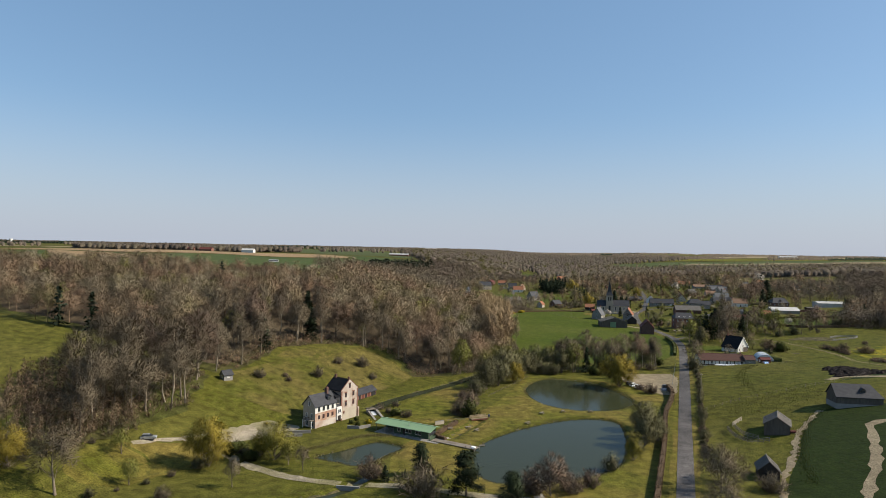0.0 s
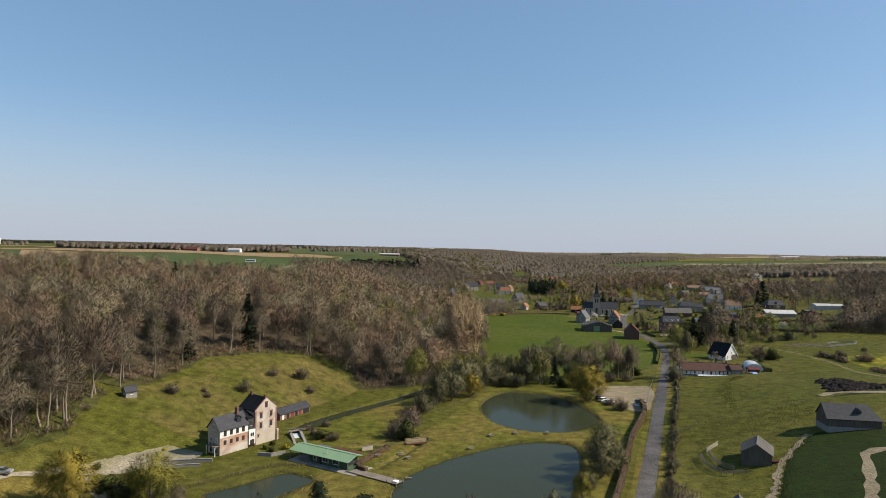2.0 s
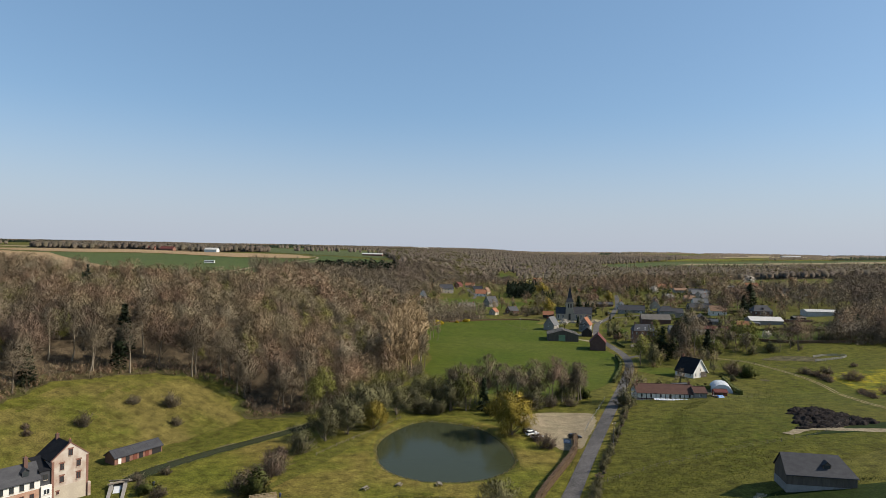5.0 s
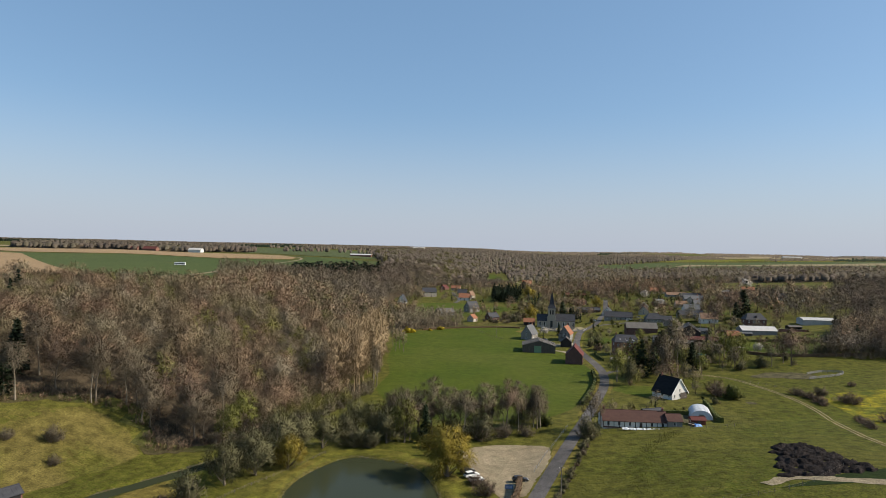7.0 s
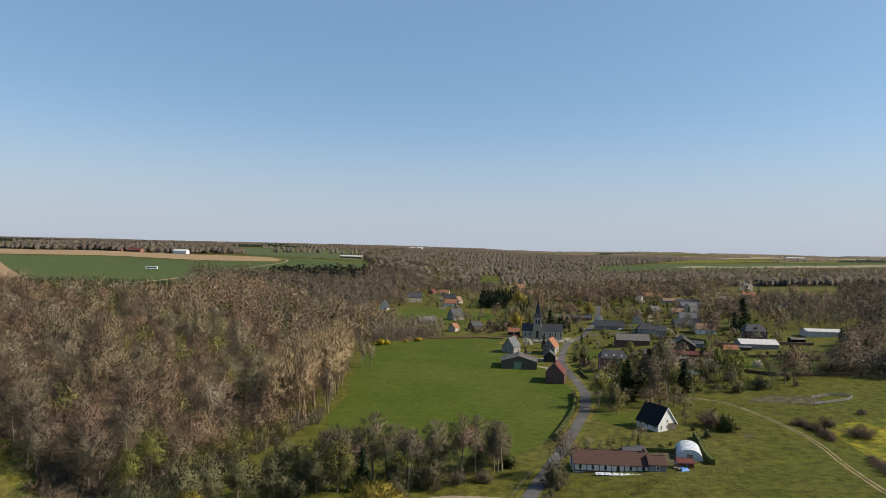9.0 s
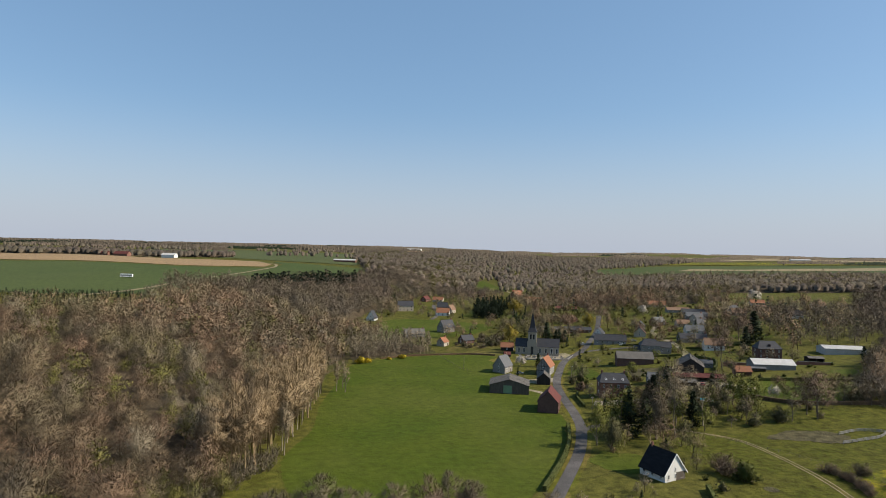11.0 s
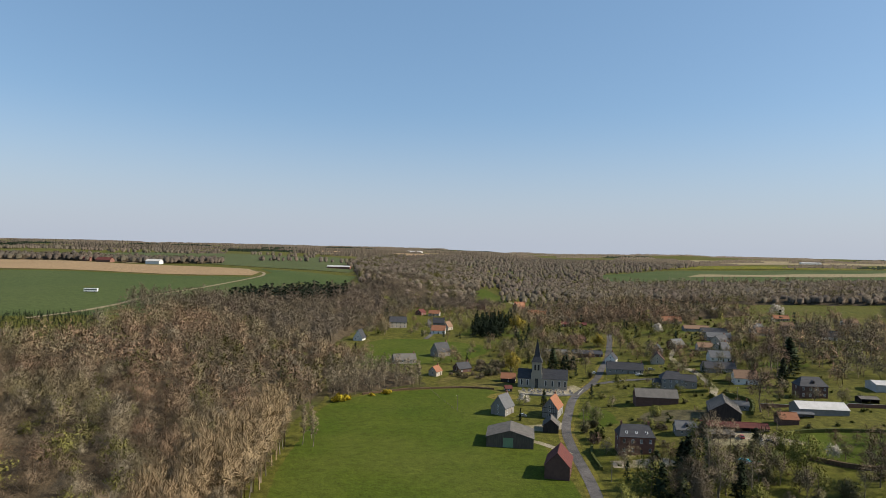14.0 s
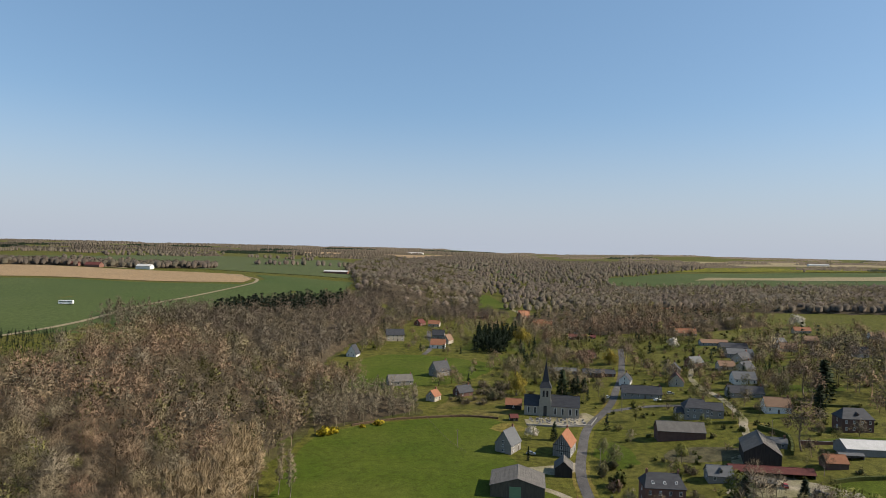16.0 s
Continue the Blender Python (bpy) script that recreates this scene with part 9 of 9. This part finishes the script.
def heap():
    """The dark manure heap: tipped loads that overlap, in one skin."""
    rng = np.random.default_rng(4)
    n, rows = 140, 70
    u, v = np.meshgrid(np.linspace(0, 1, n), np.linspace(0, 1, rows))
    x = 156 + 50 * u
    y = 246 + 60 * v
    z = np.zeros_like(x)
    for _ in range(190):
        a, b = rng.uniform(0.06, 0.94), rng.uniform(-0.5, 0.5)
        cx, cy = 183.5 - 8 * a + b * (9 + 15 * a), 299 - 39 * a
        r, hh = rng.uniform(0.9, 2.4), rng.uniform(0.35, 1.15)
        z = np.maximum(z, hh * np.clip(1 - ((x - cx) ** 2 + (y - cy) ** 2) / r ** 2, 0, 1) ** 0.8)
    z = z + rng.normal(0, 0.16, z.shape) * (z > 0.1) + np.where(z > 0.05, 0.08, -0.4)
    co = np.stack([x, y, gz(x, y) + z], 2).reshape(-1, 3)
    q = (np.arange(rows - 1)[:, None] * n + np.arange(n - 1)[None, :]).ravel()
    tri = np.concatenate([np.stack([q, q + 1, q + n + 1], 1), np.stack([q, q + n + 1, q + n], 1)])
    tagged(new("manure_heap", big_mesh("manure_heap", co, tri, DUNG)), "low lumpy heap of dark manure in a pasture", "manure heap")


heap()


def polytunnel():
    x, y = 177.5, 349.5
    root = thing("polytunnel", x, y, float(gz(x, y)), 74, "milky white polytunnel greenhouse in a garden", "greenhouse")
    n, L, r, hh = 14, 11.0, 4.0, 3.6
    arc = [(-r * math.cos(math.pi * i / n), hh * math.sin(math.pi * i / n) ** 0.8) for i in range(n + 1)]
    s = Shape()
    s.solid([(-L / 2, a, b) for a, b in arc] + [(L / 2, a, b) for a, b in arc], [(i, i + 1, n + 2 + i, n + 1 + i) for i in range(n)])
    part("cover", s, MESH_POLY, root)
    for sx in (-L / 2, L / 2):
        part("end_wall", Shape().face([(sx, a, b * 0.99) for a, b in arc]), MESH_POLY, root)
        part("door", Shape().box(sx - 0.05, -0.9, 0, sx + 0.05, 0.9, 2.1), TIMBER_GREY, root)
    for k in range(8):
        px = -L / 2 + L * k / 7
        part("hoop", Shape().pipe([(px, a * 1.01, b * 1.01) for a, b in arc], 0.045), STEEL, root)


polytunnel()


def pool():
    z = float(gz(231, 482)) + 0.05
    root = thing("swimming_pool", 231, 482, z, -14, "small turquoise swimming pool with pale paving", "swimming pool")
    part("paving", Shape().box(-9, -3.5, -0.3, 12, 3.5, 0.05), CONCRETE, root)
    part("coping", Shape().box(-6.2, -2.4, 0.05, 4.2, -2.0, 0.12).box(-6.2, 2.0, 0.05, 4.2, 2.4, 0.12).box(-6.2, -2, 0.05, -5.8, 2, 0.12).box(3.8, -2, 0.05, 4.2, 2, 0.12), RENDER_C, root)
    part("pool_water", Shape().box(-5.8, -2, 0.05, 3.8, 2, 0.09), POOL, root)


pool()


def weir():
    """The stone flume beside the mill, with white water running down it."""
    root = thing("weir", -25.4, 235.6, 0.0, -68, "old stone mill race with white falling water", "weir")
    part("wall", Shape().solid([(0, 1.2, -1), (16, 1.2, -1.5), (16, 1.2, -0.4), (0, 1.2, 1.3), (0, 2.0, -1), (16, 2.0, -1.5), (16, 2.0, -0.4), (0, 2.0, 1.3)], [(0, 1, 2, 3), (7, 6, 5, 4), (3, 2, 6, 7), (0, 3, 7, 4), (1, 5, 6, 2)]), STONE, root)
    part("wall", Shape().solid([(0, -2.0, -1), (16, -2.0, -1.5), (16, -2.0, -0.4), (0, -2.0, 1.3), (0, -1.2, -1), (16, -1.2, -1.5), (16, -1.2, -0.4), (0, -1.2, 1.3)], [(0, 1, 2, 3), (7, 6, 5, 4), (3, 2, 6, 7), (0, 3, 7, 4), (1, 5, 6, 2)]), STONE, root)
    part("chute_floor", Shape().slab((0, -1.2, 0.35), (16, -1.2, -0.65), (16, 1.2, -0.65), (0, 1.2, 0.35), 0.2), STONE, root)
    part("falling_water", Shape().slab((1, -0.9, 0.42), (15.8, -0.9, -0.52), (15.8, 0.7, -0.52), (1, 0.7, 0.42), 0.06), MESH_POLY, root, "foaming white water")
    for k, (a, b) in enumerate((((-1, -2.4, 1.3), (1.5, 2.6, 1.9)), ((-0.5, 2.4, 1.4), (2.6, -2.0, 1.7)), ((1.5, -2.4, 1.2), (0.8, 3.2, 1.6)))):
        part("beam", Shape().beam(a, b, 0.3), TIMBER_GREY, root)
    part("sluice_board", Shape().box(-0.3, -1.2, 0.2, -0.1, 1.2, 1.2), BOARDS_DARK, root)


weir()


def wall_run(label, pts, high, thick, mat, name="garden_wall"):
    root = tagged(new(name), label, "wall")
    for (x0, y0), (x1, y1) in zip(pts, pts[1:]):
        z = min(float(gz(x0, y0)), float(gz(x1, y1)))
        d = math.hypot(x1 - x0, y1 - y0)
        nx, ny = (y1 - y0) / d * thick / 2, -(x1 - x0) / d * thick / 2
        p = [(x0 - nx, y0 - ny), (x0 + nx, y0 + ny), (x1 + nx, y1 + ny), (x1 - nx, y1 - ny)]
        part("masonry", Shape().solid([(a, b, z - 0.6) for a, b in p] + [(a, b, z + high) for a, b in p], [(3, 2, 1, 0), (4, 5, 6, 7), (0, 1, 5, 4), (1, 2, 6, 5), (2, 3, 7, 6), (3, 0, 4, 7)]), mat, root)
        part("coping", Shape().beam((x0, y0, z + high + 0.05), (x1, y1, z + high + 0.05), thick + 0.12, 0.1), RENDER_G, root)
    return root


wall_run("low stone terrace wall before the mill", [(-55, 204.5), (-51, 206), (-46.5, 206.8), (-42, 207.5)], 0.9, 0.35, STONE)
wall_run("low stone terrace wall before the mill", [(-53, 201.5), (-48.5, 203), (-44, 204)], 0.7, 0.35, STONE)
wall_run("low stone retaining wall of the mill garden", [(-31, 213.5), (-27, 213), (-23.5, 215.5)], 0.9, 0.3, STONE)
wall_run("long brick garden wall with pale coping", [(268, 553), (290, 551.5), (310, 550), (330, 548)], 2.2, 0.3, BRICK)
wall_run("low churchyard wall of stone", [(150, 596), (168, 594), (184, 598), (190, 612)], 0.8, 0.35, STONE)
wall_run("low stone parapet over the brook", [(-26, 161.5), (-20, 160.8)], 0.5, 0.3, STONE, "parapet")
wall_run("pale panel wall of the pavilion yard", [(-1.5, 219.5), (1.5, 221.2)], 1.2, 0.12, RENDER_C)


def dock():
    root = thing("dock", 6.4, 197.2, 0.0, -32, "grey plank landing stage at the pond", "landing stage")
    for k in range(32):
        part("plank", Shape().box(-9.8 + k * 0.5, -1.6, 0.28, -9.34 + k * 0.5, 1.6, 0.34), TIMBER_GREY, root)
    for px in (-9.4, -6.4, -3.5, 0, 3.0, 6.0):
        for sy in (-1.5, 1.5):
            part("post", Shape().tube((px, sy, -1.8), (px, sy, 0.9 if px > 2 else 0.28), 0.12, 0.12, 8), TIMBER_GREY, root)
    # white object of unknown kind on the stage, built as a plain box
    part("tarpaulin", Shape().box(4.4, -1.0, 0.34, 5.6, 0.2, 0.7), WHITE, root, "small white bundle of unknown kind")


dock()


# small dark blue uprights of unknown kind, given the shape of bins
def blue_upright(x, y, label):
    root = thing("litter_bin", x, y, float(gz(x, y)) + 0.04, 0, label, "bin")
    part("post", Shape().box(-0.08, -0.08, 0, 0.08, 0.08, 0.6), TIMBER_GREY, root)
    part("drum", Shape().tube((0, 0, 0.5), (0, 0, 1.3), 0.26, 0.3, 12), BLUE, root)
    part("lid", Shape().tube((0, 0, 1.3), (0, 0, 1.38), 0.33, 0.3, 12), BLUE, root)


blue_upright(-16.2, 235.0, "small dark blue upright object on the lawn, shaped as a bin")
blue_upright(17.8, 229.6, "small dark blue upright object beside the footbridge, shaped as a bin")


def sign(x, y, rz):
    root = thing("information_sign", x, y, float(gz(x, y)), rz, "blue information board on two posts", "sign")
    for px in (-0.9, 0.9):
        part("post", Shape().box(px - 0.05, -0.05, 0, px + 0.05, 0.05, 2.2), TIMBER_GREY, root)
    part("board", Shape().box(-1.1, -0.06, 1.0, 1.1, 0.0, 2.2), plain("sign_blue", (0.10, 0.16, 0.28), 0.5), root)
    for k in range(3):
        part("text_bar", Shape().box(-0.8, -0.075, 1.3 + k * 0.25, 0.8, -0.06, 1.4 + k * 0.25), WHITE, root)


sign(97.3, 276.0, -8)


def graves():
    rng = random.Random(5)
    base = None
    for k in range(46):
        x, y = 153 + rng.uniform(0, 30), 599 + rng.uniform(0, 9)
        if base is None:
            base = thing("gravestone", x, y, float(gz(x, y)), 0, "grey stone grave in the churchyard", "grave", "graves")
            part("slab", Shape().box(-0.45, -1.0, -0.1, 0.45, 1.0, 0.35), STONE, base)
            part("headstone", Shape().box(-0.4, 0.8, 0.35, 0.4, 0.98, 1.2), STONE, base)
        else:
            copy_thing(base, pose(x, y, float(gz(x, y)), 0, 0, rng.uniform(-8, 8)))


graves()


def pole(x, y, high=8.0):
    root = thing("utility_pole", x, y, float(gz(x, y)), 20, "grey wooden utility pole", "utility pole", "poles along the road")
    part("shaft", Shape().tube((0, 0, -0.5), (0, 0, high), 0.14, 0.1, 8), TIMBER_GREY, root)
    part("crossarm", Shape().box(-0.7, -0.05, high - 0.5, 0.7, 0.05, high - 0.38), TIMBER_GREY, root)
    for px in (-0.6, 0, 0.6):
        part("insulator", Shape().tube((px, 0, high - 0.38), (px, 0, high - 0.2), 0.05, 0.05, 6), WHITE, root)


for x, y in ((110, 268), (136, 336), (172, 466), (176, 540), (206, 622), (262, 566), (114, 560)):
    pole(x, y)


def clutter():
    """Tarpaulins, pallets and tubs round the bungalow and the pavilion."""
    rng = random.Random(3)
    t = thing("tarpaulin", 149, 329.0, float(gz(149, 329)), -3, "crumpled white plastic sheet along the bungalow", "tarpaulin")
    s = Shape()
    n = 24
    for i in range(n + 1):
        px = -7 + 14 * i / n
        s.v += [(px, -0.9 + rng.uniform(-0.3, 0.2), 0.05), (px, -0.3, 0.35 + rng.uniform(0, 0.35)), (px, 0.4 + rng.uniform(-0.1, 0.3), 0.05)]
        if i:
            k = 3 * i
            s.f += [(k - 3, k, k + 1, k - 2), (k - 2, k + 1, k + 2, k - 1)]
            s.m += [0, 0]
    part("sheet", s, MESH_POLY, t)
    b = thing("tarpaulin", 169.5, 331.5, float(gz(169.5, 331.5)), 15, "bright blue tarpaulin over a garden heap", "tarpaulin")
    part("sheet", Shape().solid([(-1.5, -1, 0), (1.5, -1, 0), (1.5, 1, 0), (-1.5, 1, 0), (-0.9, -0.5, 0.8), (1.0, -0.4, 0.9), (0.8, 0.5, 0.7), (-0.8, 0.6, 0.9)], [(0, 1, 5, 4), (1, 2, 6, 5), (2, 3, 7, 6), (3, 0, 4, 7), (4, 5, 6, 7)]), plain("tarp_blue", (0.05, 0.2, 0.5), 0.5), b)
    for k in range(7):
        x, y = 162 + rng.uniform(0, 11), 330.5 + rng.uniform(0, 7)
        c = thing("crate", x, y, float(gz(x, y)), rng.uniform(0, 90), "weathered wooden crate in the garden", "crate", "crates in the garden")
        w, hh = rng.uniform(0.5, 1.1), rng.uniform(0.4, 1.0)
        part("box", Shape().box(-w, -w * 0.7, 0, w, w * 0.7, hh), BOARDS, c)
        part("lid", Shape().box(-w - 0.05, -w * 0.7 - 0.05, hh, w + 0.05, w * 0.7 + 0.05, hh + 0.08), TIMBER_GREY, c)
    for x, y, rz in ((-13, 221.5, -29), (-8, 219.2, -29), (-3.5, 216.6, -29)):
        p = thing("boat_rack", x, y, 0.1, rz, "dark covered rack behind the pavilion", "rack")
        part("frame", Shape().box(-2.2, -0.7, 0, 2.2, 0.7, 0.5), BOARDS_DARK, p)
        part("cover", Shape().box(-2.3, -0.8, 0.5, 2.3, 0.8, 0.62), TILE_RED if x > -10 else SLATE_PALE, p)
    d = thing("oil_drum", 113.5, 204.0, float(gz(113.5, 204.0)), 0, "rusty red drum lying beside a barn", "drum")
    part("drum", Shape().tube((-0.9, 0, 0.45), (0.9, 0, 0.45), 0.45, 0.45, 14), TILE_RED, d)
    for px in (-0.4, 0.4):
        part("hoop", Shape().tube((px - 0.04, 0, 0.45), (px + 0.04, 0, 0.45), 0.48, 0.48, 14), BOARDS_DARK, d)


clutter()
